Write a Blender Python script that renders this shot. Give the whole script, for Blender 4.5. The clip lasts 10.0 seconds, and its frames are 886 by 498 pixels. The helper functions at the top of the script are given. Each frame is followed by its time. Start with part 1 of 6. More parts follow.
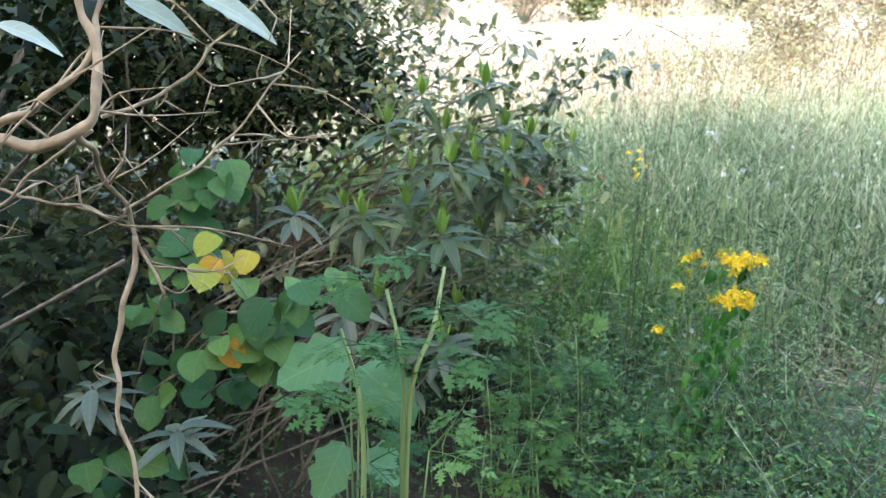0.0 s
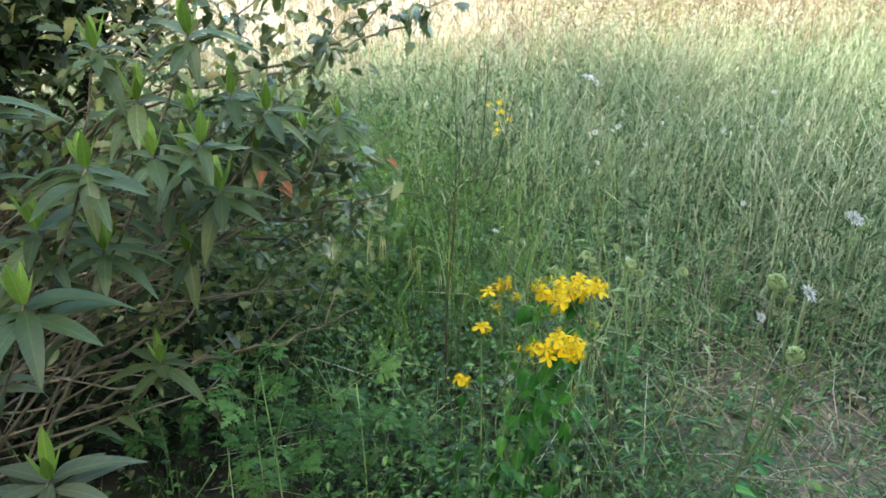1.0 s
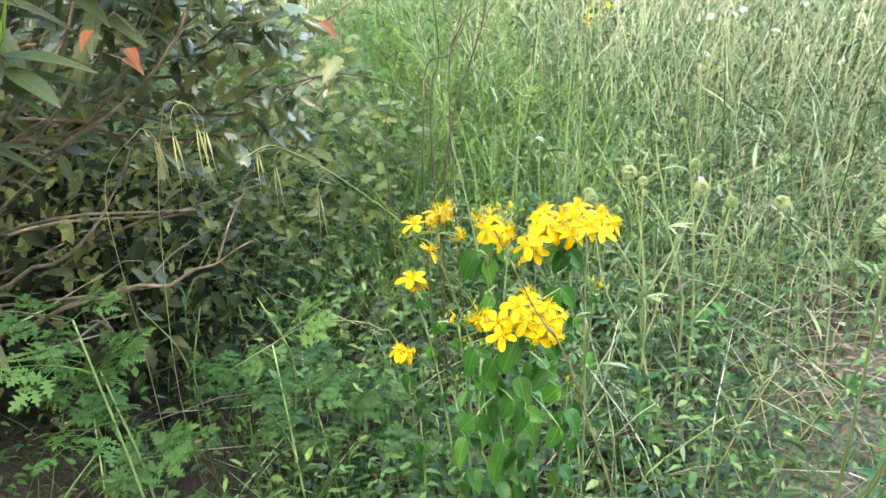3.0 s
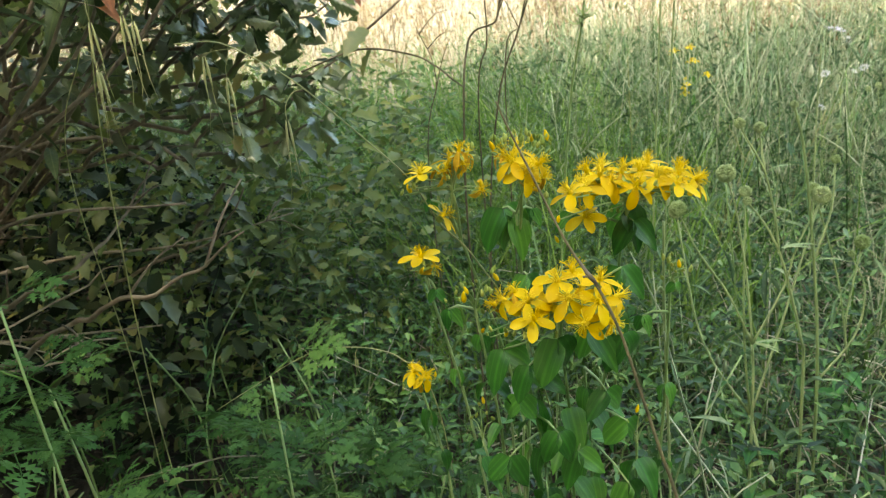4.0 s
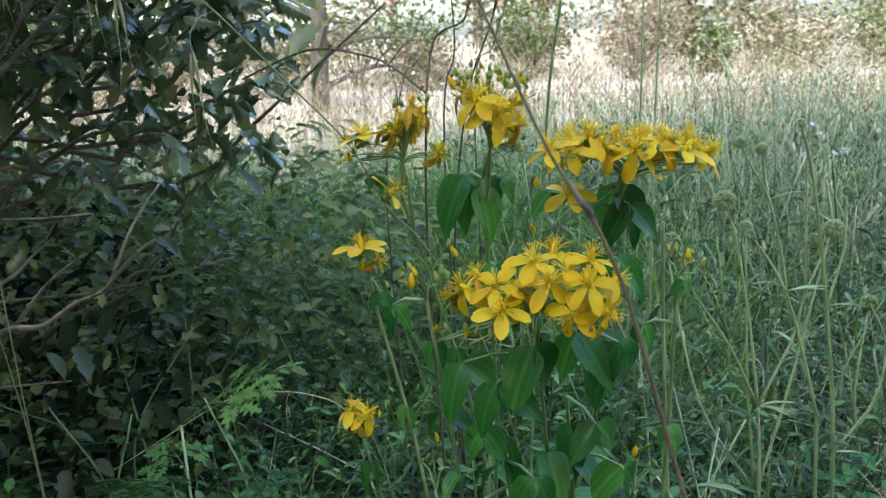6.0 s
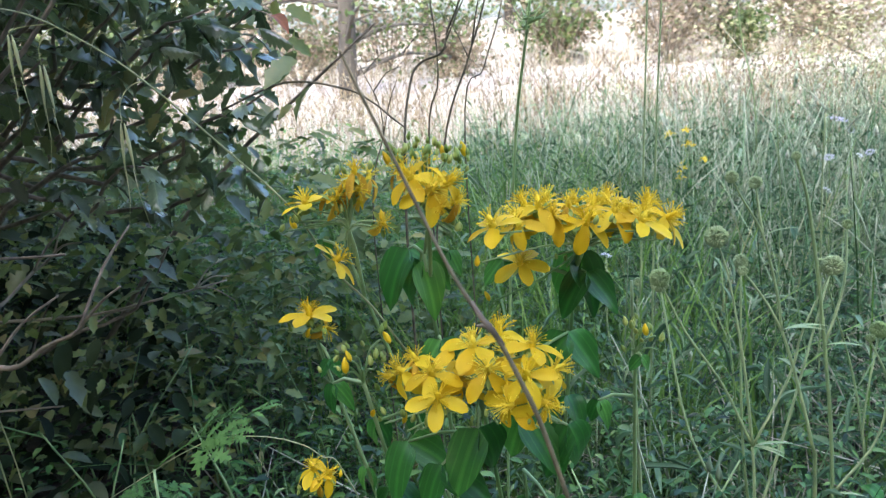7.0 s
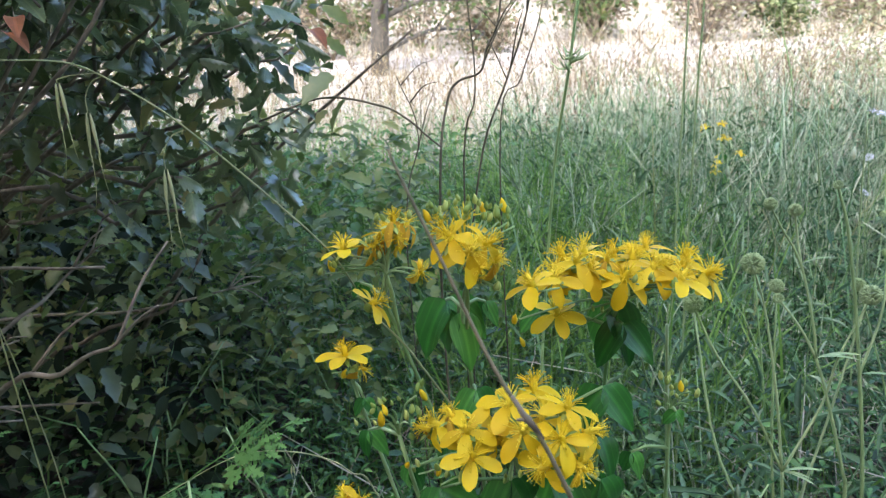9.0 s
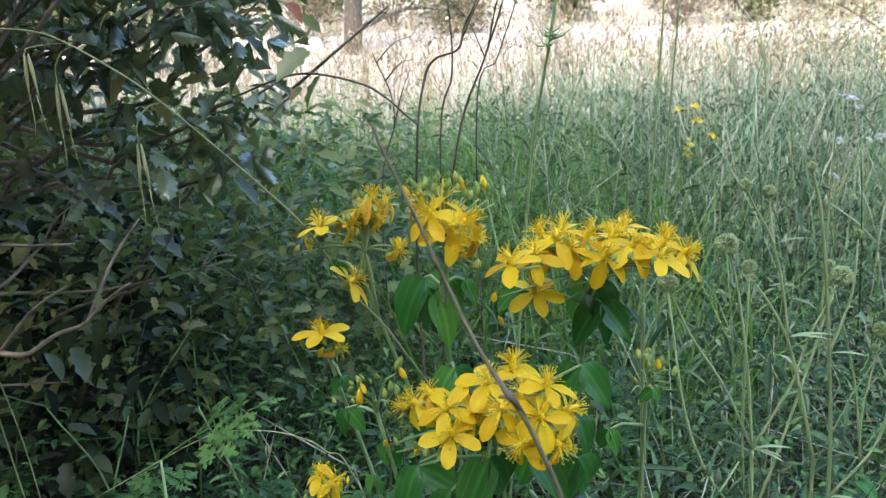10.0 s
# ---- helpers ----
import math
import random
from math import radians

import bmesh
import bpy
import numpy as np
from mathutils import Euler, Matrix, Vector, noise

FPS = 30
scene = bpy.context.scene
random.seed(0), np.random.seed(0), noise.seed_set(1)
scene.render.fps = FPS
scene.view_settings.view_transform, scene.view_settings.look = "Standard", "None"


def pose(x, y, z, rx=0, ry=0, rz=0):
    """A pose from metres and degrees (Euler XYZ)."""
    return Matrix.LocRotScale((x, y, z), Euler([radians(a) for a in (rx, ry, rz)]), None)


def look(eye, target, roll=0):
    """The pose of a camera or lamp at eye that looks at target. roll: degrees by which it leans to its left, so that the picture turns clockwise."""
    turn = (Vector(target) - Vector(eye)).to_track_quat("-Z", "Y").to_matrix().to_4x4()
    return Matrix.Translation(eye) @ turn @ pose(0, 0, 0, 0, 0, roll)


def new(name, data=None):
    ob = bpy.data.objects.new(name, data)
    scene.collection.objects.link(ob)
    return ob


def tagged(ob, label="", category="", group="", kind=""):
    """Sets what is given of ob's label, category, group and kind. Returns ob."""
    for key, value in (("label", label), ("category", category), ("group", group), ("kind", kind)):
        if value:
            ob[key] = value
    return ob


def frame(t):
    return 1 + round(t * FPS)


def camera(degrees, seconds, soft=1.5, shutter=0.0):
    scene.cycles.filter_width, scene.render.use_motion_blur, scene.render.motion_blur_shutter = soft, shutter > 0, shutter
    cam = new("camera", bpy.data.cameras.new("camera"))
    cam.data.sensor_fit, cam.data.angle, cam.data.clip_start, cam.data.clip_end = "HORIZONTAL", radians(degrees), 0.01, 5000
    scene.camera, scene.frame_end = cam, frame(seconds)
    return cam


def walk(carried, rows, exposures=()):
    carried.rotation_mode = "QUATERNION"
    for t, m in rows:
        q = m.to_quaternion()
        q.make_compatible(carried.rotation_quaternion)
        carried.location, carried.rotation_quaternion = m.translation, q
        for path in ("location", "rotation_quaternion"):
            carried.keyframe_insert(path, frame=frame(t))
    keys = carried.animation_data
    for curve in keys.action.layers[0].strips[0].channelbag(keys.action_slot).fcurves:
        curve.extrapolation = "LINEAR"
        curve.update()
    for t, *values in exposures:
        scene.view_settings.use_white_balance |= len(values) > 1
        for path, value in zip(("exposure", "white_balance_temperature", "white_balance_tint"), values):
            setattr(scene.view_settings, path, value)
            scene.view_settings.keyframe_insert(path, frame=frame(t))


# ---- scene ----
cam = camera(56.5, 10.0, 1.15)
PATH = [
    (0, (-0.67, -1.276, 1.006), (-0.342, 0.559, 0.282), -0.8),
    (0.5, (-0.469, -1.081, 0.988), (-0.095, 0.718, 0.199), -0.9),
    (0.9, (-0.333, -0.882, 0.96), (0.149, 0.849, 0.081), 1.2),
    (1, (-0.317, -0.859, 0.948), (0.187, 0.865, 0.067), 0.9),
    (1.5, (-0.205, -0.738, 0.906), (0.298, 0.945, -0.049), 1.2),
    (2, (-0.097, -0.65, 0.872), (0.237, 1.046, -0.134), -0.9),
    (2.5, (-0.055, -0.615, 0.846), (0.158, 1.073, -0.205), -2.4),
    (2.7, (-0.052, -0.599, 0.822), (0.148, 1.077, -0.251), -2.3),
    (3.8, (0.028, -0.493, 0.616), (-0.086, 1.329, -0.202), -5.4),
    (4, (0.02, -0.475, 0.593), (-0.083, 1.376, -0.159), -5.2),
    (4.5, (0.013, -0.451, 0.55), (-0.064, 1.448, -0.073), -4.9),
    (5, (0.023, -0.435, 0.525), (-0.047, 1.494, 0.001), -4.4),
    (5.5, (0.013, -0.417, 0.499), (-0.033, 1.52, 0.002), -3.5),
    (6, (0.023, -0.398, 0.499), (0.005, 1.538, 0.0), -3.0),
    (6.2, (0.03, -0.391, 0.506), (0.021, 1.546, 0.008), -3.2),
    (7.3, (0.07, -0.366, 0.536), (-0.104, 1.551, -0.007), -4.4),
    (7.5, (0.072, -0.363, 0.541), (-0.147, 1.549, -0.003), -4.8),
    (8, (0.069, -0.363, 0.551), (-0.171, 1.545, 0.002), -4.5),
    (8.5, (0.062, -0.364, 0.559), (-0.163, 1.541, -0.008), -3.8),
    (9, (0.059, -0.364, 0.561), (-0.109, 1.539, -0.03), -2.9),
    (9.5, (0.057, -0.364, 0.561), (-0.077, 1.538, -0.044), -2.4),
    (10, (0.056, -0.362, 0.559), (-0.046, 1.531, -0.079), -2.0),
]
walk(cam, [(t, look(*p)) for t, *p in PATH],
     exposures=[(0, 3.18, 6300, 6), (0.5, 3.16, 6850, -3), (1.0, 2.88, 7000, -5), (1.5, 2.92, 6950, -1), (2.1, 3.47, 7250, 2), (2.5, 3.96, 7500, 9), (2.7, 4.02, 7550, 9), (3.8, 2.92, 8400, -2), (4.2, 2.75, 8100, -5), (4.6, 2.6, 7000, -7), (5.2, 2.38, 6200, -2), (6.0, 2.42, 5950, 4), (7.5, 2.76, 5800, 12), (10, 2.66, 6050, 9)])
cam.data.dof.use_dof, cam.data.dof.focus_distance, cam.data.dof.aperture_fstop = True, 0.44, 29

# ---- world, sun ----
SUN_ELEV, SUN_TURN = radians(41), radians(193)   # the sun stands behind the viewer, above the wood
world = bpy.data.worlds.new("world")
scene.world = world
world.use_nodes = True
wn = world.node_tree
sky = wn.nodes.new("ShaderNodeTexSky")
sky.sky_type, sky.sun_disc = "NISHITA", False
sky.dust_density = 3.0
sky.sun_elevation, sky.sun_rotation = SUN_ELEV, SUN_TURN
wn.links.new(sky.outputs[0], wn.nodes["Background"].inputs[0])
wn.nodes["Background"].inputs[1].default_value = 0.15
sun = new("sun", bpy.data.lights.new("sun", "SUN"))
sun.data.energy, sun.data.angle, sun.data.color = 0.98, radians(0.5), (1.0, 0.93, 0.82)
SUN_DIR = Vector((math.sin(SUN_TURN) * math.cos(SUN_ELEV), math.cos(SUN_TURN) * math.cos(SUN_ELEV), math.sin(SUN_ELEV)))
sun.matrix_world = look(SUN_DIR * 30, (0, 0, 0))

rng = np.random.default_rng(7)
R = random.Random(11)


# ---- materials ----
def principled(name):
    m = bpy.data.materials.new(name)
    m.use_nodes = True
    return m, m.node_tree, m.node_tree.nodes["Principled BSDF"]


def ramp(nt, fac, stops):
    r = nt.nodes.new("ShaderNodeValToRGB")
    while len(r.color_ramp.elements) < len(stops):
        r.color_ramp.elements.new(0.5)
    for e, (p, c) in zip(r.color_ramp.elements, stops):
        e.position, e.color = p, (*c, 1)
    nt.links.new(fac, r.inputs[0])
    return r.outputs[0]


def math_node(nt, op, a, b=None):
    n = nt.nodes.new("ShaderNodeMath")
    n.operation = op
    for i, v in enumerate((a, b)):
        if v is None:
            continue
        if isinstance(v, (int, float)):
            n.inputs[i].default_value = v
        else:
            nt.links.new(v, n.inputs[i])
    return n.outputs[0]


def mix_colour(nt, fac, a, b, mode="MIX"):
    n = nt.nodes.new("ShaderNodeMix")
    n.data_type, n.blend_type = "RGBA", mode
    for s, v in ((n.inputs[0], fac), (n.inputs[6], a), (n.inputs[7], b)):
        if isinstance(v, (int, float)):
            s.default_value = v
        elif isinstance(v, tuple):
            s.default_value = (*v, 1)
        else:
            nt.links.new(v, s)
    return n.outputs[2]


def noise_node(nt, scale, detail=4, coord="Object"):
    tc = nt.nodes.new("ShaderNodeTexCoord")
    n = nt.nodes.new("ShaderNodeTexNoise")
    n.inputs["Scale"].default_value, n.inputs["Detail"].default_value = scale, detail
    nt.links.new(tc.outputs[coord], n.inputs["Vector"])
    return n.outputs[0]


def bump(nt, bsdf, height, strength, distance=0.001):
    b = nt.nodes.new("ShaderNodeBump")
    b.inputs["Strength"].default_value, b.inputs["Distance"].default_value = strength, distance
    nt.links.new(height, b.inputs["Height"])
    nt.links.new(b.outputs[0], bsdf.inputs["Normal"])


def leafy(name, stops, rough=0.5, through_light=0.25, island=False, vein=None, grain=180, specular=0.22, glow_tint=(1.0, 1.0, 0.75)):
    """Leaf, blade or petal: colour varied leaf by leaf, fine mottling, light shining through. vein: (midrib half width, side vein spacing, strength)."""
    m, nt, bsdf = principled(name)
    if island:
        rnd = nt.nodes.new("ShaderNodeNewGeometry").outputs["Random Per Island"]
    else:
        rnd = nt.nodes.new("ShaderNodeObjectInfo").outputs["Random"]
    fine = noise_node(nt, grain, 3)
    fac = math_node(nt, "ADD", math_node(nt, "MULTIPLY", rnd, 0.75), math_node(nt, "MULTIPLY", fine, 0.25))
    col = ramp(nt, fac, stops)
    height = fine
    if vein:
        half, step, amount = vein[:3]
        tc = nt.nodes.new("ShaderNodeTexCoord")
        sep = nt.nodes.new("ShaderNodeSeparateXYZ")
        nt.links.new(tc.outputs["Object"], sep.inputs[0])
        ax = math_node(nt, "ABSOLUTE", sep.outputs[0])
        rib = math_node(nt, "LESS_THAN", ax, half)
        side = math_node(nt, "SINE", math_node(nt, "MULTIPLY", math_node(nt, "SUBTRACT", sep.outputs[1], math_node(nt, "MULTIPLY", ax, 0.9)), 6.283 / step))
        side = math_node(nt, "GREATER_THAN", side, 0.9)
        if len(vein) > 3:
            side = math_node(nt, "GREATER_THAN", math_node(nt, "SINE", math_node(nt, "MULTIPLY", ax, 6.283 / vein[3])), 0.75)
        both = math_node(nt, "MAXIMUM", rib, math_node(nt, "MULTIPLY", side, 0.5))
        light = mix_colour(nt, 1.0, col, (1.7, 1.55, 1.5), "MULTIPLY")
        col = mix_colour(nt, math_node(nt, "MULTIPLY", both, amount), col, light)
        height = math_node(nt, "ADD", fine, both)
    nt.links.new(col, bsdf.inputs["Base Color"])
    bsdf.inputs["Roughness"].default_value = rough
    bsdf.inputs["Specular IOR Level"].default_value = specular
    bump(nt, bsdf, height, 0.35, 0.0006)
    tr = nt.nodes.new("ShaderNodeBsdfTranslucent")
    nt.links.new(mix_colour(nt, 1.0, col, glow_tint, "MULTIPLY"), tr.inputs[0])
    mx = nt.nodes.new("ShaderNodeMixShader")
    mx.inputs[0].default_value = through_light
    nt.links.new(bsdf.outputs[0], mx.inputs[1])
    nt.links.new(tr.outputs[0], mx.inputs[2])
    nt.links.new(mx.outputs[0], nt.nodes["Material Output"].inputs["Surface"])
    return m


def woody(name, dark, light, scale=60, rough=0.85):
    m, nt, bsdf = principled(name)
    n1, n2 = noise_node(nt, scale, 6), noise_node(nt, scale * 0.13, 3)
    fac = math_node(nt, "ADD", math_node(nt, "MULTIPLY", n1, 0.55), math_node(nt, "MULTIPLY", n2, 0.45))
    nt.links.new(ramp(nt, fac, [(0.32, dark), (0.68, light)]), bsdf.inputs["Base Color"])
    bsdf.inputs["Roughness"].default_value = rough
    bump(nt, bsdf, n1, 0.5, 0.002)
    return m


M_PETAL = leafy("yellow_petal", [(0.1, (0.66, 0.425, 0.006)), (0.5, (0.73, 0.50, 0.009)), (0.9, (0.78, 0.58, 0.016))], 0.5, 0.3, grain=260, specular=0.25, glow_tint=(1, 0.95, 0.7))
M_STAMEN = leafy("yellow_stamen", [(0.2, (0.82, 0.58, 0.01)), (0.8, (0.90, 0.70, 0.05))], 0.6, 0.2, grain=300, specular=0.2)
M_WITHER = leafy("withered_petal", [(0.2, (0.50, 0.27, 0.02)), (0.8, (0.68, 0.44, 0.04))], 0.7, 0.25, grain=300)
M_BUD = leafy("green_bud", [(0.2, (0.20, 0.28, 0.06)), (0.8, (0.36, 0.40, 0.10))], 0.5, 0.15)
M_WORT = leafy("wort_leaf", [(0.1, (0.020, 0.090, 0.014)), (0.5, (0.036, 0.145, 0.024)), (0.9, (0.085, 0.24, 0.040))], 0.34, 0.32, vein=(0.0005, 0.006, 0.9, 0.0030), specular=0.4)
M_WSTEM = leafy("green_stem", [(0.2, (0.19, 0.30, 0.11)), (0.8, (0.31, 0.42, 0.19))], 0.5, 0.1)
M_OAK = leafy("oak_leaf", [(0.1, (0.062, 0.095, 0.045)), (0.45, (0.13, 0.18, 0.088)), (0.85, (0.23, 0.28, 0.15)), (0.97, (0.34, 0.29, 0.09))], 0.27, 0.32, vein=(0.0005, 0.006, 0.5), specular=0.9)
M_OAK.node_tree.nodes["Principled BSDF"].inputs["Coat Weight"].default_value = 0.5
M_OAK.node_tree.nodes["Principled BSDF"].inputs["Coat Roughness"].default_value = 0.22
M_OAK.node_tree.nodes["Principled BSDF"].inputs["Coat IOR"].default_value = 1.7
M_OAKS = leafy("oak_foliage", [(0.1, (0.048, 0.064, 0.028)), (0.45, (0.11, 0.14, 0.055)), (0.72, (0.20, 0.23, 0.085)), (0.86, (0.29, 0.26, 0.09)), (0.96, (0.32, 0.18, 0.08))], 0.34, 0.38, island=True, specular=0.6)
M_OLIVE = leafy("olive_foliage", [(0.1, (0.044, 0.074, 0.020)), (0.5, (0.115, 0.168, 0.045)), (0.8, (0.23, 0.265, 0.075)), (0.95, (0.34, 0.25, 0.09))], 0.42, 0.40, island=True, specular=0.4)
# dark evergreen leaf, deepened further to stand in for shade in the shrubs
M_SHADELEAF = leafy("shade_dark_leaf", [(0.1, (0.007, 0.011, 0.005)), (0.5, (0.014, 0.024, 0.009)), (0.8, (0.028, 0.042, 0.015)), (0.97, (0.075, 0.075, 0.03))], 0.6, 0.08, island=True, specular=0.1)
M_LANCE = leafy("lance_leaf", [(0.1, (0.044, 0.070, 0.026)), (0.6, (0.074, 0.110, 0.042)), (0.95, (0.140, 0.172, 0.066))], 0.42, 0.32, specular=0.4, vein=(0.0009, 0.009, 0.6))
M_GREYLEAF = leafy("grey_lance_leaf", [(0.1, (0.055, 0.074, 0.042)), (0.6, (0.092, 0.115, 0.068)), (0.95, (0.15, 0.17, 0.11))], 0.42, 0.25, specular=0.45, vein=(0.0009, 0.009, 0.5))
M_LOBED = leafy("lobed_leaf", [(0.1, (0.10, 0.23, 0.105)), (0.9, (0.17, 0.32, 0.15))], 0.5, 0.4, vein=(0.0010, 0.014, 0.35), specular=0.2)
M_YOUNG = leafy("young_leaf", [(0.1, (0.13, 0.22, 0.04)), (0.9, (0.22, 0.33, 0.07))], 0.45, 0.35, vein=(0.0008, 0.009, 0.4))
M_RED = leafy("red_leaf", [(0.1, (0.20, 0.075, 0.035)), (0.9, (0.30, 0.13, 0.06))], 0.5, 0.25, vein=(0.0009, 0.009, 0.4))
M_ROUND = leafy("vine_leaf", [(0.1, (0.026, 0.078, 0.024)), (0.5, (0.052, 0.132, 0.038)), (0.95, (0.13, 0.23, 0.060))], 0.45, 0.3, vein=(0.0007, 0.012, 0.4))
M_YVINE = leafy("yellow_vine_leaf", [(0.1, (0.20, 0.26, 0.035)), (0.6, (0.36, 0.30, 0.035)), (0.95, (0.44, 0.22, 0.028))], 0.5, 0.3, vein=(0.0007, 0.012, 0.4))
M_FERN = leafy("feathery_leaf", [(0.1, (0.038, 0.105, 0.026)), (0.6, (0.078, 0.175, 0.046)), (0.95, (0.165, 0.295, 0.078))], 0.5, 0.34)
M_SHOOT = leafy("shoot_leaf", [(0.1, (0.028, 0.085, 0.020)), (0.6, (0.060, 0.155, 0.040)), (0.95, (0.12, 0.24, 0.065))], 0.5, 0.3, vein=(0.0005, 0.006, 0.4))
# dark green leaf tones, lowest ones deepened in place of shade between leaves
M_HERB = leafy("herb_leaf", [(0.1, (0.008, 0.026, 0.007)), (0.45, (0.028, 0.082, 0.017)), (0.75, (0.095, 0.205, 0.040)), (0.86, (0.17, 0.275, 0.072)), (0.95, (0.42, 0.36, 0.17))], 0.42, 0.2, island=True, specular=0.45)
M_HERB2 = leafy("bright_herb_leaf", [(0.05, (0.045, 0.105, 0.030)), (0.5, (0.080, 0.165, 0.046)), (0.9, (0.14, 0.23, 0.068)), (0.98, (0.32, 0.28, 0.11))], 0.5, 0.3, island=True)
M_MHERB = leafy("meadow_herb_leaf", [(0.05, (0.010, 0.028, 0.008)), (0.4, (0.034, 0.078, 0.024)), (0.7, (0.10, 0.18, 0.064)), (0.88, (0.22, 0.30, 0.13)), (0.96, (0.44, 0.42, 0.24))], 0.5, 0.25, island=True, specular=0.3)
M_WISP = leafy("wispy_leaf", [(0.05, (0.025, 0.058, 0.022)), (0.4, (0.085, 0.158, 0.078)), (0.7, (0.20, 0.30, 0.175)), (0.9, (0.37, 0.45, 0.30)), (0.97, (0.46, 0.45, 0.30))], 0.5, 0.3, island=True, specular=0.3)
M_TUSSOCK = leafy("tussock_blade", [(0.05, (0.075, 0.165, 0.032)), (0.5, (0.15, 0.265, 0.056)), (0.95, (0.29, 0.41, 0.12))], 0.5, 0.38, island=True)
M_GRASS = leafy("meadow_blade", [(0.1, (0.022, 0.058, 0.013)), (0.4, (0.090, 0.185, 0.068)), (0.68, (0.22, 0.345, 0.18)), (0.86, (0.39, 0.48, 0.29)), (0.96, (0.52, 0.51, 0.30))], 0.5, 0.3, island=True, grain=120)
M_STEMS = leafy("pale_stem", [(0.05, (0.12, 0.17, 0.09)), (0.5, (0.29, 0.35, 0.22)), (0.95, (0.56, 0.56, 0.42))], 0.55, 0.1, island=True)
M_PALESTEM = leafy("pale_dry_stem", [(0.05, (0.24, 0.30, 0.18)), (0.5, (0.39, 0.45, 0.30)), (0.95, (0.60, 0.61, 0.45))], 0.6, 0.2, island=True)
M_SEEDS = leafy("seed_stalk", [(0.05, (0.16, 0.11, 0.06)), (0.6, (0.30, 0.23, 0.13)), (0.95, (0.44, 0.37, 0.22))], 0.7, 0.1, island=True)
M_STRAW = leafy("straw_blade", [(0.05, (0.22, 0.185, 0.14)), (0.5, (0.47, 0.41, 0.325)), (0.95, (0.70, 0.64, 0.54))], 0.6, 0.32, island=True, grain=90)
M_YSTEM = leafy("hollow_stem", [(0.1, (0.15, 0.23, 0.08)), (0.9, (0.30, 0.36, 0.15))], 0.5, 0.15)
M_PSTEM = leafy("pale_green_stem", [(0.1, (0.22, 0.30, 0.13)), (0.9, (0.33, 0.40, 0.20))], 0.5, 0.1)
M_OAT = leafy("oat_straw", [(0.1, (0.30, 0.32, 0.15)), (0.9, (0.46, 0.45, 0.24))], 0.5, 0.3)
M_DEAD = woody("dead_stalk", (0.10, 0.085, 0.045), (0.26, 0.215, 0.12), 180)
M_DARKSTEM = woody("withered_dark_stem", (0.045, 0.040, 0.024), (0.13, 0.11, 0.065), 180)
M_TWIG = woody("brown_twig", (0.058, 0.046, 0.034), (0.31, 0.25, 0.18), 90)
M_PALE = woody("pale_branch", (0.15, 0.105, 0.060), (0.54, 0.40, 0.25), 70)
M_PALELEAF = leafy("pale_drooping_leaf", [(0.1, (0.26, 0.32, 0.25)), (0.9, (0.42, 0.47, 0.38))], 0.4, 0.3, vein=(0.0008, 0.01, 0.3), specular=0.5)
M_BARETWIG = woody("pale_dry_twig", (0.11, 0.086, 0.060), (0.42, 0.35, 0.25), 110)
M_BARK = woody("trunk_bark", (0.035, 0.030, 0.024), (0.10, 0.085, 0.066), 25)
M_WHITE = leafy("white_floret", [(0.1, (0.42, 0.41, 0.47)), (0.9, (0.62, 0.61, 0.67))], 0.6, 0.3, grain=300)
M_LILAC = leafy("lilac_floret", [(0.1, (0.50, 0.46, 0.68)), (0.9, (0.68, 0.64, 0.82))], 0.6, 0.3, grain=300)
M_HEAD = leafy("green_seed_head", [(0.1, (0.24, 0.33, 0.13)), (0.9, (0.36, 0.44, 0.22))], 0.6, 0.2, grain=700)
M_CROWN = leafy("tree_foliage", [(0.05, (0.045, 0.075, 0.025)), (0.5, (0.09, 0.125, 0.04)), (0.95, (0.17, 0.19, 0.07))], 0.5, 0.25, island=True, grain=20)
M_BUSH = leafy("dry_bush_foliage", [(0.05, (0.11, 0.095, 0.055)), (0.5, (0.23, 0.185, 0.125)), (0.95, (0.38, 0.29, 0.22))], 0.6, 0.3, island=True, grain=20)
M_PALEW = leafy("bleached_weed", [(0.05, (0.22, 0.19, 0.12)), (0.35, (0.42, 0.37, 0.26)), (0.7, (0.64, 0.58, 0.46)), (0.95, (0.80, 0.76, 0.64))], 0.6, 0.35, island=True, grain=40)
M_BROWNW = leafy("brown_weed", [(0.05, (0.07, 0.054, 0.034)), (0.6, (0.19, 0.15, 0.10)), (0.95, (0.38, 0.33, 0.23))], 0.7, 0.1, island=True)
M_WEED = leafy("yellow_green_weed", [(0.05, (0.11, 0.13, 0.055)), (0.5, (0.26, 0.27, 0.13)), (0.95, (0.46, 0.45, 0.26))], 0.55, 0.35, island=True, grain=40)
M_LITTER = leafy("leaf_litter", [(0.05, (0.08, 0.055, 0.032)), (0.5, (0.22, 0.165, 0.10)), (0.95, (0.48, 0.40, 0.27))], 0.8, 0.1, island=True)


